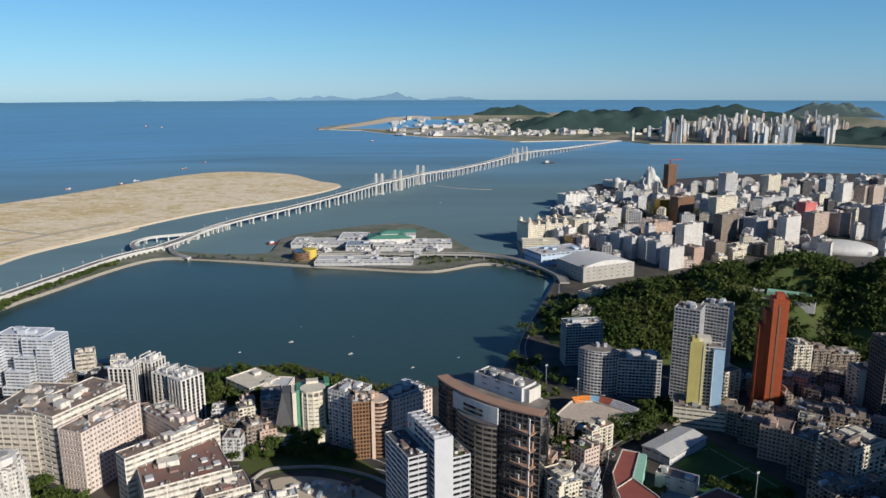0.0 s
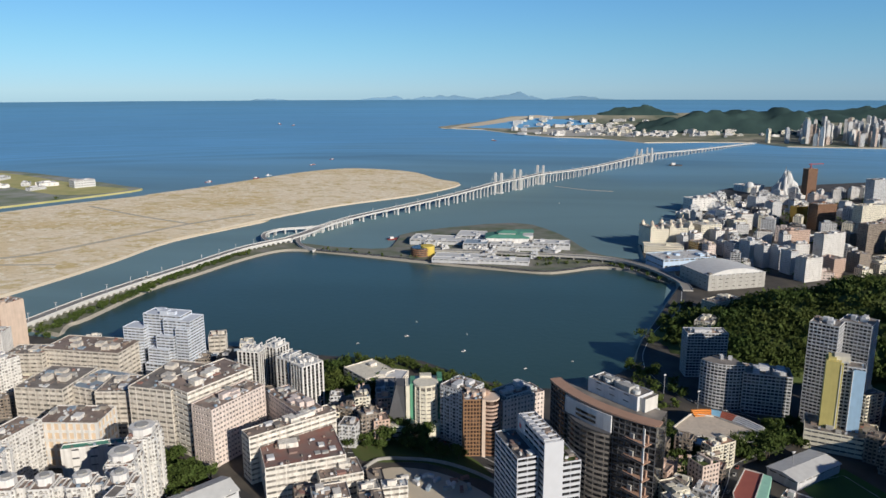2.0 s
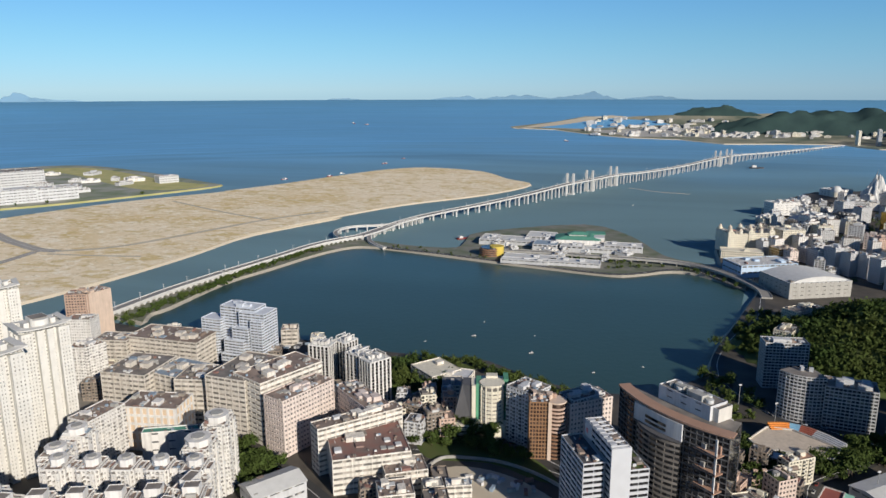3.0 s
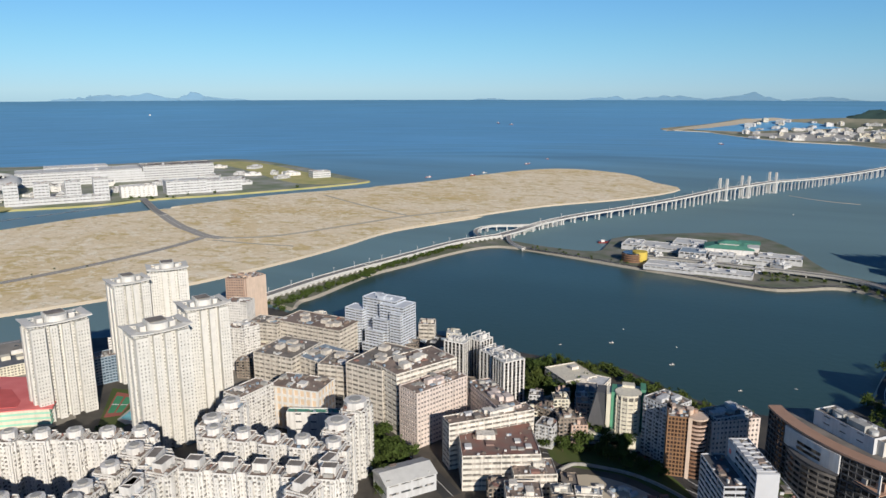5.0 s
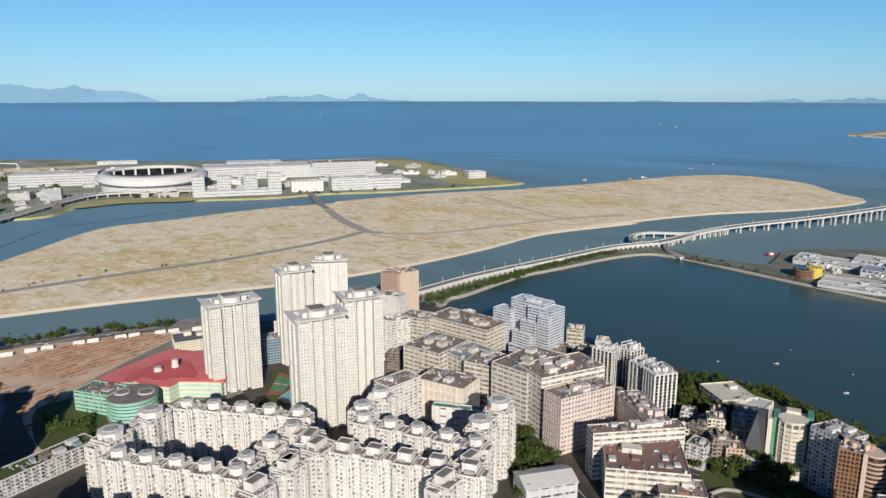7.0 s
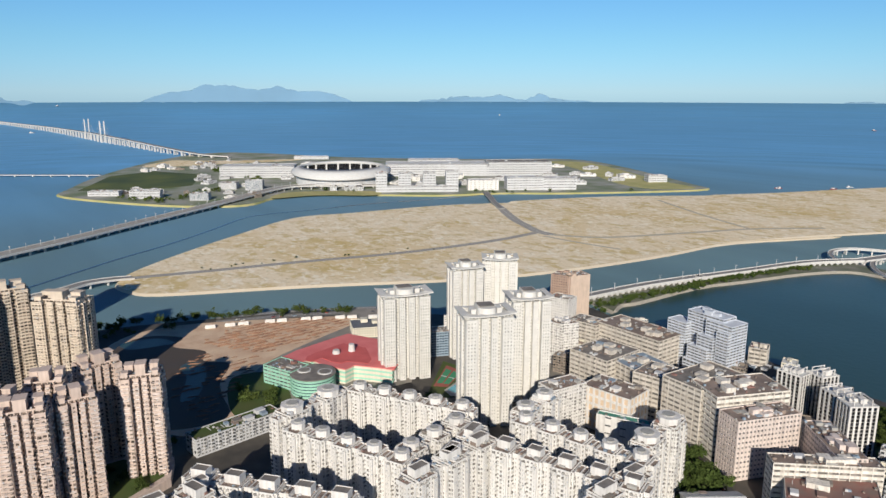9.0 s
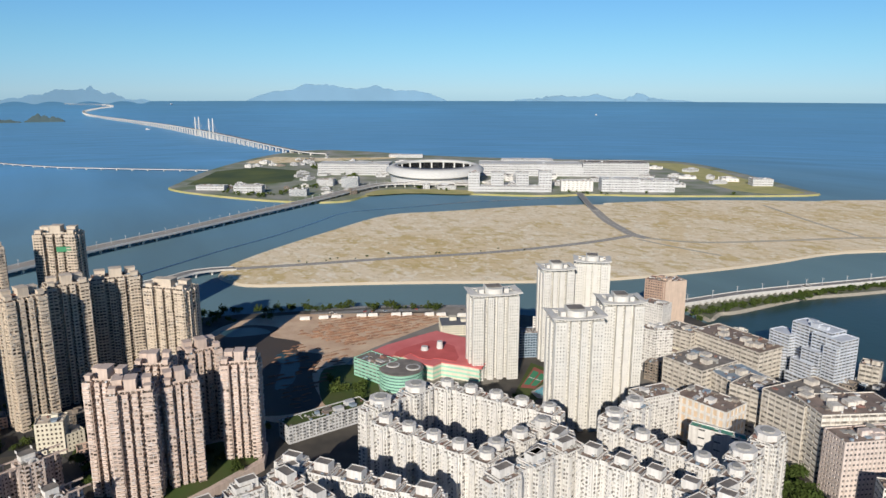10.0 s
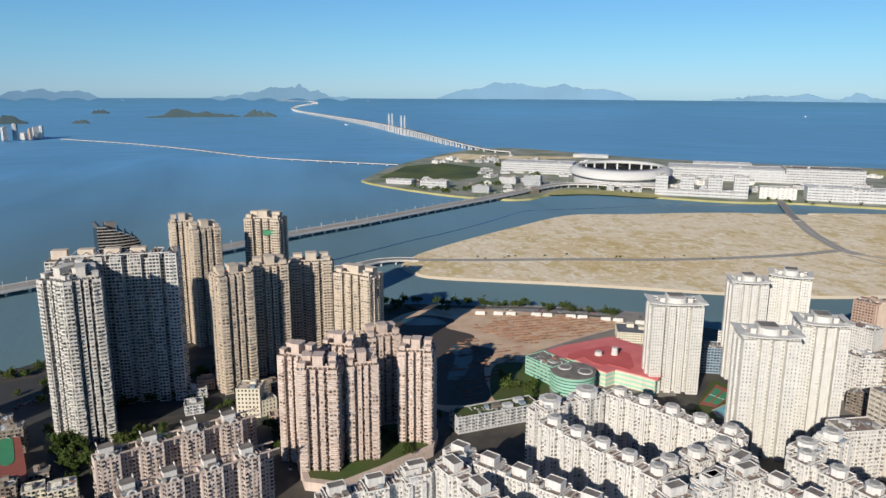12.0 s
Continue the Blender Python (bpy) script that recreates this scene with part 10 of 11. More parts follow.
tree_line([(86, 555), (91, 535), (96, 509)], 7, 4.0, 1.1, 2.0, 2, 0.1)
tree_line([(75, 485), (83, 477), (90, 467)], 7, 4.0, 1.0, 2.0, 2, 0.1)
tree_line([(131, 445), (144, 451), (151, 445)], 7, 4.0, 0.8, 2.0, 2, 0.1)
tree_line([(83, 676), (85, 627), (87, 600)], 8, 4.0, 1.1, 2.0, 2, 0.1, joined=True)
tree_line([(-126, 1191), (-81, 1178), (-23, 1165), (15, 1177)], 9, 3.7, 0.7, 2.0, 3, 0.2, joined=True)
tree_line([(-292, 454), (-266, 438), (-243, 422)], 8, 4.0, 1.0, 2.0, 2, 0.2)

tree_line([(-222, 655), (-205, 630), (-190, 596)], 7, 4.0, 1.25, 2.5, 5, 0.05, joined=True)
tree_line([(-200, 660), (-186, 636), (-172, 606)], 7, 4.0, 1.1, 2.5, 4, 0.1, joined=True)
tree_line([(-628, -60), (-610, -20), (-606, 30), (-622, 70)], 8, 4.0, 1.0, 3.0, 3, 0.1, joined=True)
tree_line([(-576, -122), (-560, -80), (-545, -50)], 8, 4.0, 1.0, 3.0, 3, 0.1, joined=True)
tree_line([(-520, 60), (-500, 95), (-478, 100)], 6, 11.2, 0.6, 2.0, 2, 0.1, joined=True)
tree_line([(-700, -222), (-668, -182), (-640, -165)], 8, 4.0, 1.0, 3.0, 2, 0.2, joined=True)

# boats
boat("small white boat at rest on the water", -173.6, 768.3, 201.5, 9.0, "white_wall", z=0.25)
boat("small white boat at rest on the water", -101.3, 730.5, 218.0, 9.0, "white_wall", z=0.25)
boat("small white boat at rest on the water", -223.2, 736.4, 235.9, 5.0, "white_wall", z=0.25)
boat("small white boat at rest on the water", -172.4, 821.7, 112.4, 5.0, "white_wall", z=0.25)
boat("small white boat at rest on the water", -105.1, 786.9, 100.5, 5.0, "white_wall", z=0.25)
boat("small white boat at rest on the water", 15.7, 719.8, 169.3, 5.0, "white_wall", z=0.25)
boat("small white boat at rest on the water", -32.1, 691.4, 216.4, 6.0, "white_wall", z=0.25)
boat("dark-hulled working vessel on the bay", -1090.1, 2057.2, 232.1, 36.0, "red_steel", z=0.0)
boat("small white boat at rest on the water", -973.4, 2252.1, 48.2, 34.0, "white_wall", z=0.0)
boat("dark-hulled working vessel on the bay", -948.4, 2616.9, 160.6, 30.0, "red_steel", z=0.0)
boat("dark-hulled working vessel on the bay", -943.4, 2823.9, 201.7, 28.0, "red_steel", z=0.0)
boat("dark-hulled working vessel on the bay", -980.1, 2169.2, 70.1, 40.0, "red_steel", z=0.0)
boat("dark-hulled working vessel on the bay", -316.3, 1301.8, 36.8, 42.0, "red_steel", z=0.0)
boat("dark-hulled working vessel on the bay", -391.1, 4006.4, 334.4, 50.0, "red_steel", z=0.0)
boat("dark-hulled working vessel on the bay", 411.6, 2771.3, 7.5, 80.0, "dark_grey", z=0.0)
boat("dark-hulled working vessel on the bay", -2161.9, 5533.3, 179.5, 60.0, "red_steel", z=0.0)
boat("small white boat at rest on the water", -7.8, 1796.9, 106.1, 12.0, "white_wall", z=0.0)
boat("small white boat at rest on the water", -1088.7, 2053.8, 11.2, 24.0, "white_wall", z=0.0)
boat("small white boat at rest on the water", -5640.9, 703.6, 97.2, 60.0, "white_wall", z=0.0)
boat("dark-hulled working vessel on the bay", -947.8, 2599.8, 58.1, 30.0, "red_steel", z=0.0)
boat("small white boat at rest on the water", -6582.6, 5773.8, 144.1, 80.0, "white_wall", z=0.0)
boat("dark-hulled working vessel on the bay", -2350.2, 5719.7, 327.5, 70.0, "red_steel", z=0.0)
boat("small white boat at rest on the water", -395.8, 4053.7, 28.6, 30.0, "white_wall", z=0.0)
boat("small white boat at rest on the water", -15660.5, 2448.8, 126.6, 120.0, "white_wall", z=0.0)
boat("small white boat at rest on the water", -5596.6, 695.8, 250.2, 40.0, "white_wall", z=0.0)
boat("small white boat at rest on the water", 313.9, 1910.9, 225.0, 14.0, "white_wall", z=0.0)

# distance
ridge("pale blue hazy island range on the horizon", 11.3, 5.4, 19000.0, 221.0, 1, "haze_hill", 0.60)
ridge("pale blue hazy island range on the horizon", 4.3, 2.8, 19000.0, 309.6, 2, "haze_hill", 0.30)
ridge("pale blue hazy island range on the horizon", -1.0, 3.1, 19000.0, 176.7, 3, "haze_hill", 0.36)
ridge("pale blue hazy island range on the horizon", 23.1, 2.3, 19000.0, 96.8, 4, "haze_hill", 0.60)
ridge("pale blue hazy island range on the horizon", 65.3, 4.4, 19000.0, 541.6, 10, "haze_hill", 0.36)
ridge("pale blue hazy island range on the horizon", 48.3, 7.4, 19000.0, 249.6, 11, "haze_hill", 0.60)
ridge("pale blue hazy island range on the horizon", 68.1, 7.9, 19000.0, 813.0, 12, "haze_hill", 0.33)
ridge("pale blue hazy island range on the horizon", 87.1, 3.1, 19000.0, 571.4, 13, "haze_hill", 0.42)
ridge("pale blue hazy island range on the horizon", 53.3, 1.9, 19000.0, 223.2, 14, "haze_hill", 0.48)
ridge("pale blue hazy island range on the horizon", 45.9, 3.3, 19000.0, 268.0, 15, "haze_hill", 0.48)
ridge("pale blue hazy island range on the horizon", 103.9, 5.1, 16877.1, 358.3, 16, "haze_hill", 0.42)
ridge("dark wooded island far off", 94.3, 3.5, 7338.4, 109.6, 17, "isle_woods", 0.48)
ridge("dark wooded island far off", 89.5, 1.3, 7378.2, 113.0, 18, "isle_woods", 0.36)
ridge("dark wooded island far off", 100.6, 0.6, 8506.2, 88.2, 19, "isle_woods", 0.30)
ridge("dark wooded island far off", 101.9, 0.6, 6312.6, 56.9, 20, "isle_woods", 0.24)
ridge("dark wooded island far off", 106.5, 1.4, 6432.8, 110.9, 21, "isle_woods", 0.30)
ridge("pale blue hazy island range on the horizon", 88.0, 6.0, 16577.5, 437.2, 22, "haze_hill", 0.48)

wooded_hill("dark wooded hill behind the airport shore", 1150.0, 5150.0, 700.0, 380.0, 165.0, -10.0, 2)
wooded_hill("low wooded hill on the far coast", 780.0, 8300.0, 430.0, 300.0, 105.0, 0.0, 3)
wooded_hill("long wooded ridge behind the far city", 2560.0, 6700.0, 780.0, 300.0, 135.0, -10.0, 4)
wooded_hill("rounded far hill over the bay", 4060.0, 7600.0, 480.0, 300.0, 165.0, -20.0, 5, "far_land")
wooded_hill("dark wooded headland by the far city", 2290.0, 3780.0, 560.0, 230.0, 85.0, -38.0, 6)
tagged(slab("runway_strip", [(-858, 5069), (-810, 5624), (-538, 7332), (-305, 7968), (-143, 7619), (-345, 6899), (-633, 5616)], 5.6, 0.3, "beach", skirt="beach"), "tan airport strip in the sea", "land", kind="structure")
tagged(slab("airport_apron", [(-367, 4978), (-98, 5185), (252, 5756), (504, 5564), (644, 4676), (404, 4449), (-14, 4409)], 5.7, 0.3, "concrete", skirt="beach"), "pale airport apron and yards", "land", kind="structure")
tagged(slab("lagoon_water", [(-713, 5288), (-612, 6307), (-303, 7172), (84, 6744), (250, 5948), (-106, 5592), (-383, 5197)], 5.4, 0.3, "sea", skirt="beach"), "blue lagoon beside the airport strip", "water", kind="structure")

# old quarters
KEEP_CLEAR += [[(-2218, 372), (-2547, 530), (-2617, 687), (-2418, 794), (-2149, 670), (-2129, 580), (-2145, 485)], [(166, 503), (216, 534), (238, 504), (259, 450), (237, 421), (155, 422)], [(167, 479), (204, 513), (237, 522), (276, 467), (246, 425), (200, 452)], [(104, 562), (130, 599), (159, 573), (174, 554), (144, 532), (129, 546)], [(-158, 514), (-100, 514), (-59, 499), (-35, 468), (-57, 446), (-136, 446)], [(-766, 112), (-847, 170), (-864, 242), (-756, 442), (-702, 410), (-696, 347), (-596, 265), (-547, 248), (-538, 182), (-584, 111)], [(-239, 677), (-127, 669), (-157, 603), (-170, 574), (-208, 569)], [(-295, 451), (-262, 476), (-194, 411), (-237, 363)], [(-499, 356), (-544, 398), (-535, 432), (-466, 380), (-462, 355)], [(79, 699), (92, 707), (132, 637), (206, 595), (199, 573), (122, 608)]]
infill("old low house with crowded patched roof", [(237, 546), (321, 613), (416, 625), (415, 566), (287, 372), (234, 394), (259, 467)], 60, -35, (11, 19), (12, 30), ("old", "old_cream", "res_grey", "salmon", "old"), 21, "old quarter houses")
infill("old low house with crowded patched roof", [(269, 626), (335, 667), (459, 696), (446, 612), (377, 561), (299, 567)], 26, -35, (11, 18), (10, 22), ("old", "old_cream", "res_grey", "salmon", "old"), 22, "old quarter houses")
infill("old townhouse with roof sheds", [(78, 518), (113, 537), (121, 509), (94, 400), (62, 401)], 14, -25, (10, 15), (12, 24), ("old", "old_cream", "res_grey", "salmon", "old"), 23, "townhouses")
infill("small old house with crowded roof", [(-205, 580), (-178, 601), (-129, 553), (-135, 519), (-156, 494), (-180, 507)], 12, 20, (9, 14), (10, 20), ("old", "old_cream", "res_grey", "salmon", "old"), 24, "old houses")
infill("low workshop with rusty roof", [(-176, 444), (-130, 465), (-97, 420), (-133, 373), (-154, 367)], 14, 25, (10, 18), (8, 16), ("factory", "factory_beige", "old"), 25, "workshops")
infill("low grey house between the towers", [(-616, -215), (-493, -137), (-436, -118), (-457, -199)], 14, 10, (11, 18), (10, 22), ("old", "old_cream", "res_grey", "salmon", "old"), 26, "low houses")
infill("low grey podium house", [(-640, -138), (-693, -28), (-622, 86), (-575, 79), (-561, 1), (-609, -83)], 14, 10, (10, 18), (6, 12), ("old", "old_cream", "res_grey", "salmon", "old"), 27, "low houses")
infill("pale house between factory blocks", [(-500, 503), (-493, 698), (-340, 705), (-230, 628), (-260, 543), (-398, 473)], 16, 20, (12, 20), (8, 20), ("factory_beige", "old", "old_cream", "factory"), 28, "factory quarter")
infill("pale apartment block in the far city", [(202, 1153), (157, 1240), (202, 1425), (302, 1671), (449, 1902), (875, 2132), (1325, 2124), (998, 1447), (745, 1168), (468, 1111), (352, 1090)], 285, 28, (12, 26), (8, 34), ("res_white", "res_white", "old_cream", "res_white", "lake_flats", "res_grey", "res_grey", "dark", "res_white", "factory_pink"), 29, "far city blocks", kit=1, far=True, gap=0.78)
infill("white shop pavilion on the wharf", [(177, 1240), (164, 1396), (238, 1593), (319, 1853), (443, 2014), (495, 1902), (347, 1454), (257, 1239)], 30, 15, (12, 30), (6, 16), ("solid_white", "casino", "port", "solid_white"), 30, "wharf pavilions", kit=1, far=True, gap=0.8)
infill("small white port building", [(-1920, 687), (-2545, 1188), (-2188, 1744), (-1749, 2046), (-1353, 1788), (-1578, 1259), (-1843, 893)], 45, 57, (16, 50), (6, 16), ("port", "solid_white", "res_grey", "res_grey"), 31, "port sheds", kit=1, far=True, gap=0.7)
infill("small white port building", [(-2016, 435), (-2180, 394), (-2644, 656), (-2945, 915), (-2866, 1233), (-1800, 770), (-1782, 591)], 45, 57, (10, 34), (4, 11), ("port", "solid_white", "res_grey", "old"), 33, "port stores", kit=1, far=True, gap=0.7)
infill("low terminal shed with grey roof", [(-278, 1200), (-257, 1294), (-26, 1291), (34, 1197), (-23, 1148), (-219, 1200)], 12, 5, (10, 24), (4, 8), ("port", "solid_white", "res_grey"), 32, "terminal sheds", kit=1, far=True, gap=0.6)

# coast road
for k, (x, y) in enumerate(smooth_line([(-828, 268), (-806, 334), (-776, 398), (-742, 452)], 5)):
    if k % 3 != 1:
        block("long low white shed beside the coast road", x + 14, y - 5, 66.0, 12.0, 3.4, 2.6, "solid_white", kit=0, group="coast sheds", storeys=False)

def in_far_city(x, y):
    return inside(x, y, [(202, 1153), (190, 1240), (230, 1425), (330, 1671), (470, 1902), (875, 2100), (1325, 2100), (998, 1447), (745, 1168), (468, 1080), (300, 1010)])


thicket("street_trees", "green street trees between far city blocks", ((150, 1330, 1010, 2110), in_far_city), 700, 5.0, 31, lambda x, y: 4.0, leaves=26)

# lakeside sheds
block("low tan-roofed lakeside hall", -179.0, 626.5, -40.3, 37.7, 34.0, 12.0, "factory", kit=1, roof='cream_wall')
block("low white-roofed lakeside hall", -158.5, 621.0, -4.7, 32.8, 24.0, 10.6, "factory", kit=1, roof='pale_grey')
block("low dark-roofed lakeside hall", -155.2, 598.8, 14.5, 18.6, 22.0, 11.5, "factory_beige", kit=1, roof='slate_wall')

# traffic
vehicle(-277.9, 454.5, 4.14, -35, "red_steel")
vehicle(-229.1, 427.8, 4.14, -32, "pale_grey")
vehicle(-231.7, 423.3, 4.14, -32, "pale_grey")
vehicle(-254.4, 438.0, 4.14, -35, "pale_grey")
vehicle(-236.3, 432.3, 4.14, -32, "roof_blue")
vehicle(-272.4, 457.0, 4.14, -35, "roof_blue")
vehicle(-242.6, 430.1, 4.14, -32, "roof_blue")
vehicle(-230.8, 428.9, 4.14, -32, "red_steel")
vehicle(-247.5, 433.2, 4.14, -32, "red_steel")
vehicle(-252.1, 436.4, 4.14, -35, "pale_grey")
vehicle(-76.1, 509.9, 4.14, -34, "roof_blue")
vehicle(-84.5, 515.2, 4.14, -32, "red_steel")
vehicle(-72.0, 507.2, 4.14, -34, "pale_grey")
vehicle(-96.0, 522.3, 4.14, -32, "pale_grey")
vehicle(-94.4, 527.4, 4.14, -32, "pale_grey")
vehicle(-82.9, 514.2, 4.14, -32, "dark_grey")
vehicle(-112.0, 532.1, 4.14, -30, "dark_grey")
vehicle(-134.0, 551.0, 4.14, -30, "pale_grey")
vehicle(-91.6, 519.6, 4.14, -32, "dark_grey")
vehicle(-143.9, 550.8, 4.14, -30, "white_wall")
vehicle(146.8, 612.6, 4.14, -27, "pale_grey")
vehicle(120.6, 628.2, 4.14, -54, "white_wall")
vehicle(145.6, 619.1, 4.14, -27, "pale_grey")
vehicle(128.6, 627.6, 4.14, -27, "dark_grey")
vehicle(161.8, 610.9, 4.14, -27, "roof_blue")
vehicle(126.8, 628.4, 4.14, -54, "white_wall")
vehicle(146.6, 618.5, 4.14, -27, "white_wall")
vehicle(122.9, 625.0, 4.14, -54, "dark_grey")
vehicle(114.8, 644.8, 4.14, -54, "red_steel")
vehicle(-753.5, 452.0, 4.14, 62, "dark_grey")
vehicle(-797.4, 365.0, 4.14, 65, "roof_blue")
vehicle(-797.3, 377.3, 4.14, 65, "dark_grey")
vehicle(-812.5, 344.8, 4.14, 72, "dark_grey")
vehicle(-804.6, 349.7, 4.14, 65, "red_steel")
vehicle(-821.2, 300.2, 4.14, 72, "dark_grey")
vehicle(-808.5, 340.4, 4.14, 72, "red_steel")
vehicle(-774.2, 424.4, 4.14, 62, "white_wall")
vehicle(-785.3, 402.7, 4.14, 65, "red_steel")
vehicle(-826.3, 301.3, 4.14, 72, "white_wall")
vehicle(-819.6, 305.2, 4.14, 72, "white_wall")
vehicle(-797.8, 364.2, 4.14, 65, "roof_blue")
vehicle(135.2, 512.7, 4.14, 68, "red_steel")
vehicle(121.1, 476.6, 4.14, 69, "white_wall")
vehicle(119.3, 486.6, 4.14, 69, "pale_grey")
vehicle(106.8, 453.4, 4.14, 69, "roof_blue")
vehicle(130.7, 501.5, 4.14, 68, "white_wall")
vehicle(-561.2, 4.1, 4.14, 14, "roof_blue")
vehicle(-531.0, 6.3, 4.14, 14, "red_steel")
vehicle(-493.8, 18.4, 4.14, 10, "red_steel")
vehicle(-556.4, 5.3, 4.14, 14, "roof_blue")
vehicle(-561.2, 4.1, 4.14, 14, "red_steel")
vehicle(-512.3, 15.1, 4.14, 10, "white_wall")
vehicle(-541.0, 3.8, 4.14, 14, "dark_grey")
vehicle(-492.6, 13.4, 4.14, 10, "white_wall")
vehicle(-523.8, 13.0, 4.14, 10, "roof_blue")
vehicle(-549.5, 7.0, 4.14, 14, "roof_blue")
vehicle(-527.4, 7.0, 4.14, 10, "dark_grey")
vehicle(-513.4, 9.6, 4.14, 10, "white_wall")
vehicle(-521.2, 13.4, 4.14, 10, "white_wall")
vehicle(-495.8, 18.0, 4.14, 10, "red_steel")
vehicle(-490.0, 80.4, 4.14, 1, "pale_grey")
vehicle(-507.5, 74.0, 4.14, 4, "pale_grey")
vehicle(-494.8, 75.0, 4.14, 4, "red_steel")
vehicle(-517.7, 78.5, 4.14, 4, "pale_grey")
vehicle(-519.9, 78.3, 4.14, 4, "white_wall")
vehicle(-482.9, 75.3, 4.14, 1, "dark_grey")
vehicle(-498.0, 74.8, 4.14, 4, "dark_grey")
vehicle(-502.2, 74.4, 4.14, 4, "roof_blue")
vehicle(-497.8, 74.8, 4.14, 4, "pale_grey")
vehicle(-464.2, 80.8, 4.14, 1, "roof_blue")
vehicle(-669.1, -200.4, 4.14, 149, "pale_grey")
vehicle(-678.7, -200.7, 4.14, 149, "pale_grey")
vehicle(-643.0, -217.9, 4.14, 161, "red_steel")
vehicle(-641.2, -218.6, 4.14, 161, "red_steel")
vehicle(-666.8, -207.8, 4.14, 149, "roof_blue")
vehicle(-675.5, -196.5, 4.14, 149, "white_wall")
vehicle(-660.3, -211.7, 4.14, 149, "red_steel")
vehicle(-664.7, -203.0, 4.14, 149, "red_steel")
vehicle(-652.1, -209.3, 4.14, 161, "dark_grey")
vehicle(-654.2, -214.1, 4.14, 161, "red_steel")
vehicle(-664.1, -209.5, 4.14, 149, "pale_grey")
vehicle(-671.3, -199.1, 4.14, 149, "roof_blue")

# unseen towers added behind the viewpoint to shade old quarter and car park
block("unseen grey tower added to shade the shore car park", -540.0, -312.0, 42.0, 42.0, 30.0, 104.0, "old", kit=1, storeys=False)
block("unseen grey tower added to shade the shore car park", -492.0, -356.0, 42.0, 40.0, 30.0, 112.0, "old", kit=1, storeys=False)
block("unseen grey tower added to shade the old quarter", 376.0, 316.0, -40.0, 34.0, 30.0, 104.0, "old", kit=1, storeys=False)
block("unseen grey tower added to shade the old quarter", 344.0, 284.0, -40.0, 34.0, 30.0, 108.0, "old", kit=1, storeys=False)
block("unseen grey tower added to shade the old quarter", 412.1, 333.7, -40.0, 34.0, 30.0, 108.8, "old", kit=1, storeys=False)
block("unseen grey tower added to shade the old quarter", 459.7, 345.2, -40.0, 34.0, 30.0, 108.8, "old", kit=1, storeys=False)
block("unseen grey tower added to shade the old quarter", 521.8, 392.8, -40.0, 34.0, 30.0, 110.1, "old", kit=1, storeys=False)
block("unseen grey tower added to shade the old quarter", 418.6, 298.0, -40.0, 34.0, 30.0, 102.4, "old", kit=1, storeys=False)
block("unseen grey tower added to shade the old quarter", 491.5, 333.4, -40.0, 34.0, 30.0, 110.1, "old", kit=1, storeys=False)
block("unseen grey tower added to shade the old quarter", 465.5, 397.8, -40.0, 34.0, 30.0, 112.6, "old", kit=1, storeys=False)
block("unseen grey tower added to shade the old quarter", 533.8, 449.9, -40.0, 34.0, 30.0, 112.6, "old", kit=1, storeys=False)

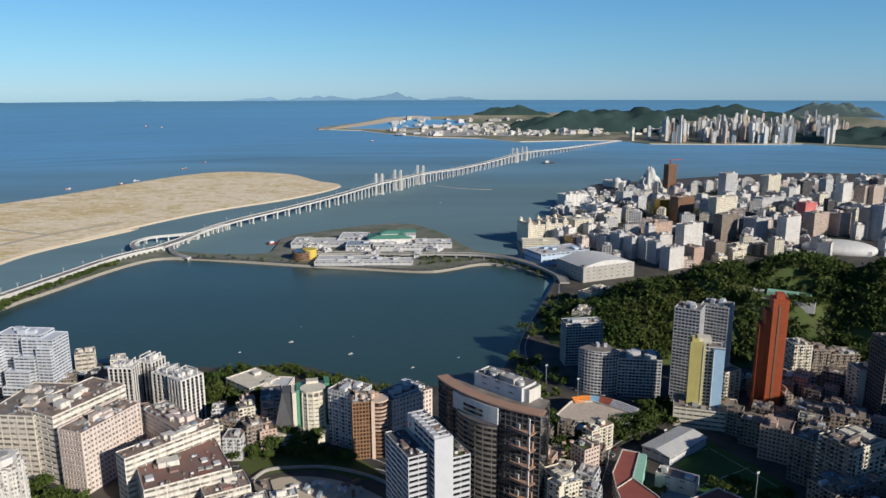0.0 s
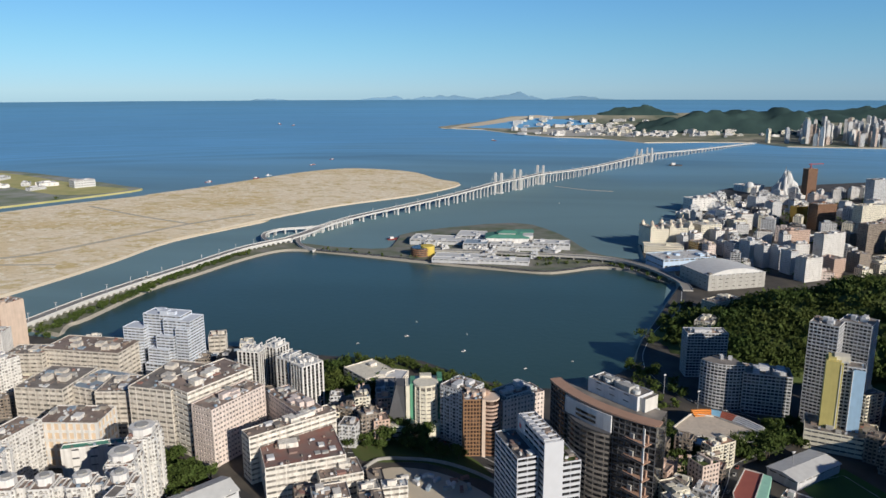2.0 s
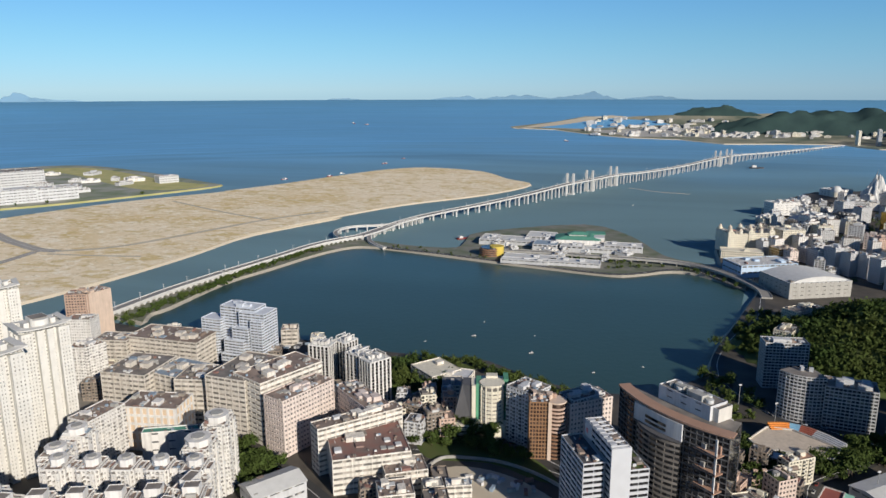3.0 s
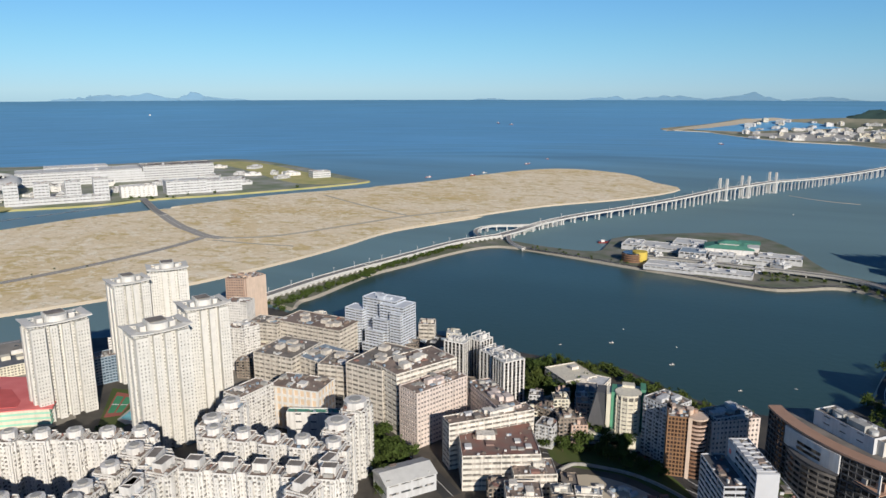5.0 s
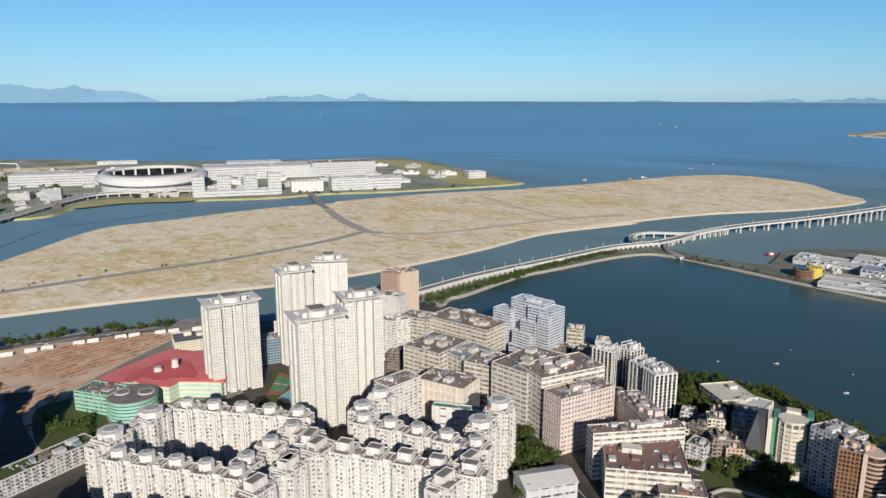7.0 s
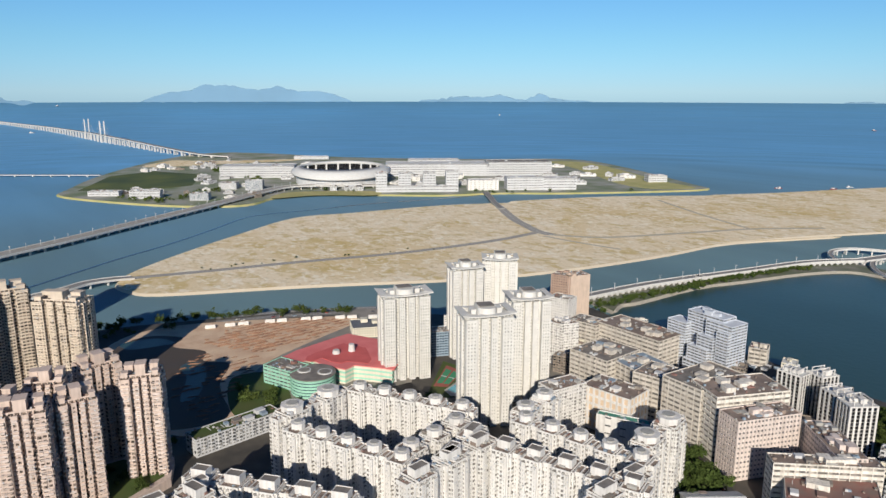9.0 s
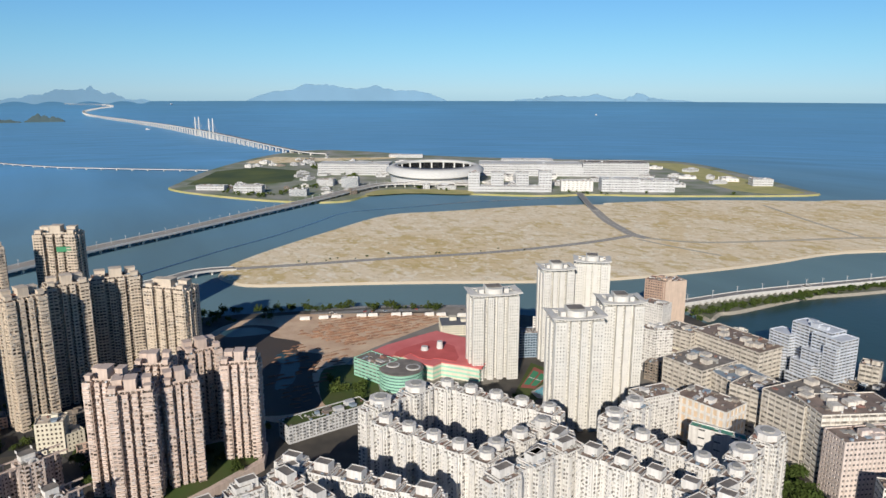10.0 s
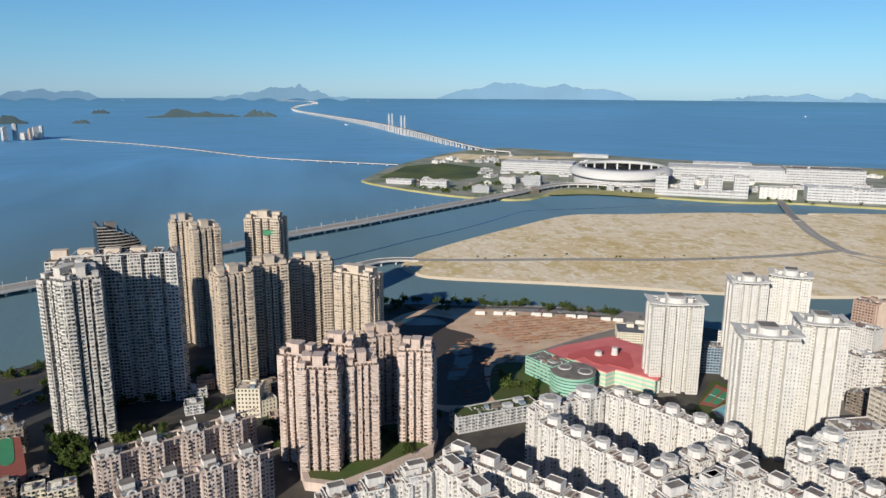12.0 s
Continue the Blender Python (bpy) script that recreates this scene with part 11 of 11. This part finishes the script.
# yard and channel
stadium_roof(687.6, 1207.5, 60.0, 34.0, 16.0)
container(-105.8, 451.2, 4.35, 165, 'roof_blue')
container(-62.9, 463.8, 4.35, 35, 'roof_red_worn')
container(-69.7, 453.1, 4.35, 86, 'white_wall')
container(-92.0, 461.8, 4.35, 40, 'white_wall')
container(-82.6, 458.0, 4.35, 57, 'pale_grey')
container(-96.3, 457.3, 4.35, 50, 'roof_blue')
container(-87.9, 462.3, 4.35, 159, 'white_wall')
container(-70.2, 459.0, 4.35, 16, 'roof_red_worn')
container(-96.1, 459.7, 4.35, 54, 'concrete')
container(-96.5, 451.5, 4.35, 138, 'pale_grey')
container(-86.4, 446.5, 4.35, 79, 'roof_blue')
container(-58.4, 452.9, 4.35, 106, 'concrete')
container(-106.2, 457.3, 4.35, 28, 'white_wall')
container(-72.8, 453.9, 4.35, 126, 'white_wall')
container(-63.1, 448.0, 4.35, 101, 'roof_red_worn')
container(-73.1, 447.6, 4.35, 21, 'concrete')
container(-356.2, 656.7, 4.4, 7, 'dark_grey')
container(-342.5, 681.0, 4.4, 28, 'roof_blue')
container(-348.4, 667.3, 4.4, 6, 'pale_grey')
container(-359.3, 667.2, 4.4, 29, 'pale_grey')
container(-350.6, 679.0, 4.4, 1, 'pale_grey')
container(-350.3, 674.2, 4.4, 22, 'dark_grey')
container(-358.5, 662.3, 4.4, 32, 'roof_blue')
container(-350.8, 670.1, 4.4, 39, 'dark_grey')
container(-368.4, 672.8, 4.4, 5, 'pale_grey')
container(-367.1, 665.6, 4.4, 13, 'dark_grey')
tagged(ribbon("retaining_wall", smooth_line([(-140, 461), (-132, 479), (-112, 484), (-87, 484), (-61, 475), (-39, 461)]), 1.2, 6.5, 2.6, "concrete"), "curved pale retaining wall", "wall", kind="structure")
tagged(ribbon("floating_boom", smooth_line([(-1030, -60), (-1120, 60), (-1223, 194), (-1280, 267), (-1354, 375), (-1450, 491), (-1539, 590), (-1557, 654), (-1552, 783), (-1552, 936), (-1512, 1148), (-1507, 1293)]), 5.0, 0.5, 0.6, "glass_black"), "dark floating boom across the channel", "boom", kind="structure")
tagged(ribbon("sea_boom", smooth_line([(-24, 2124), (58, 2060), (139, 2035)]), 5.0, 0.6, 0.7, "sand_wall"), "thin floating boom in the bay", "boom", kind="structure")
street_lamp_mast(96.3, 626.9, 24.0)
street_lamp_mast(121.1, 599.3, 22.0)
street_lamp_mast(209.5, 431.2, 26.0)
street_lamp_mast(171.8, 508.3, 18.0)

build_hill()

for t in TREES:
    for o in (*t.children_recursive, t):
        bpy.data.objects.remove(o)
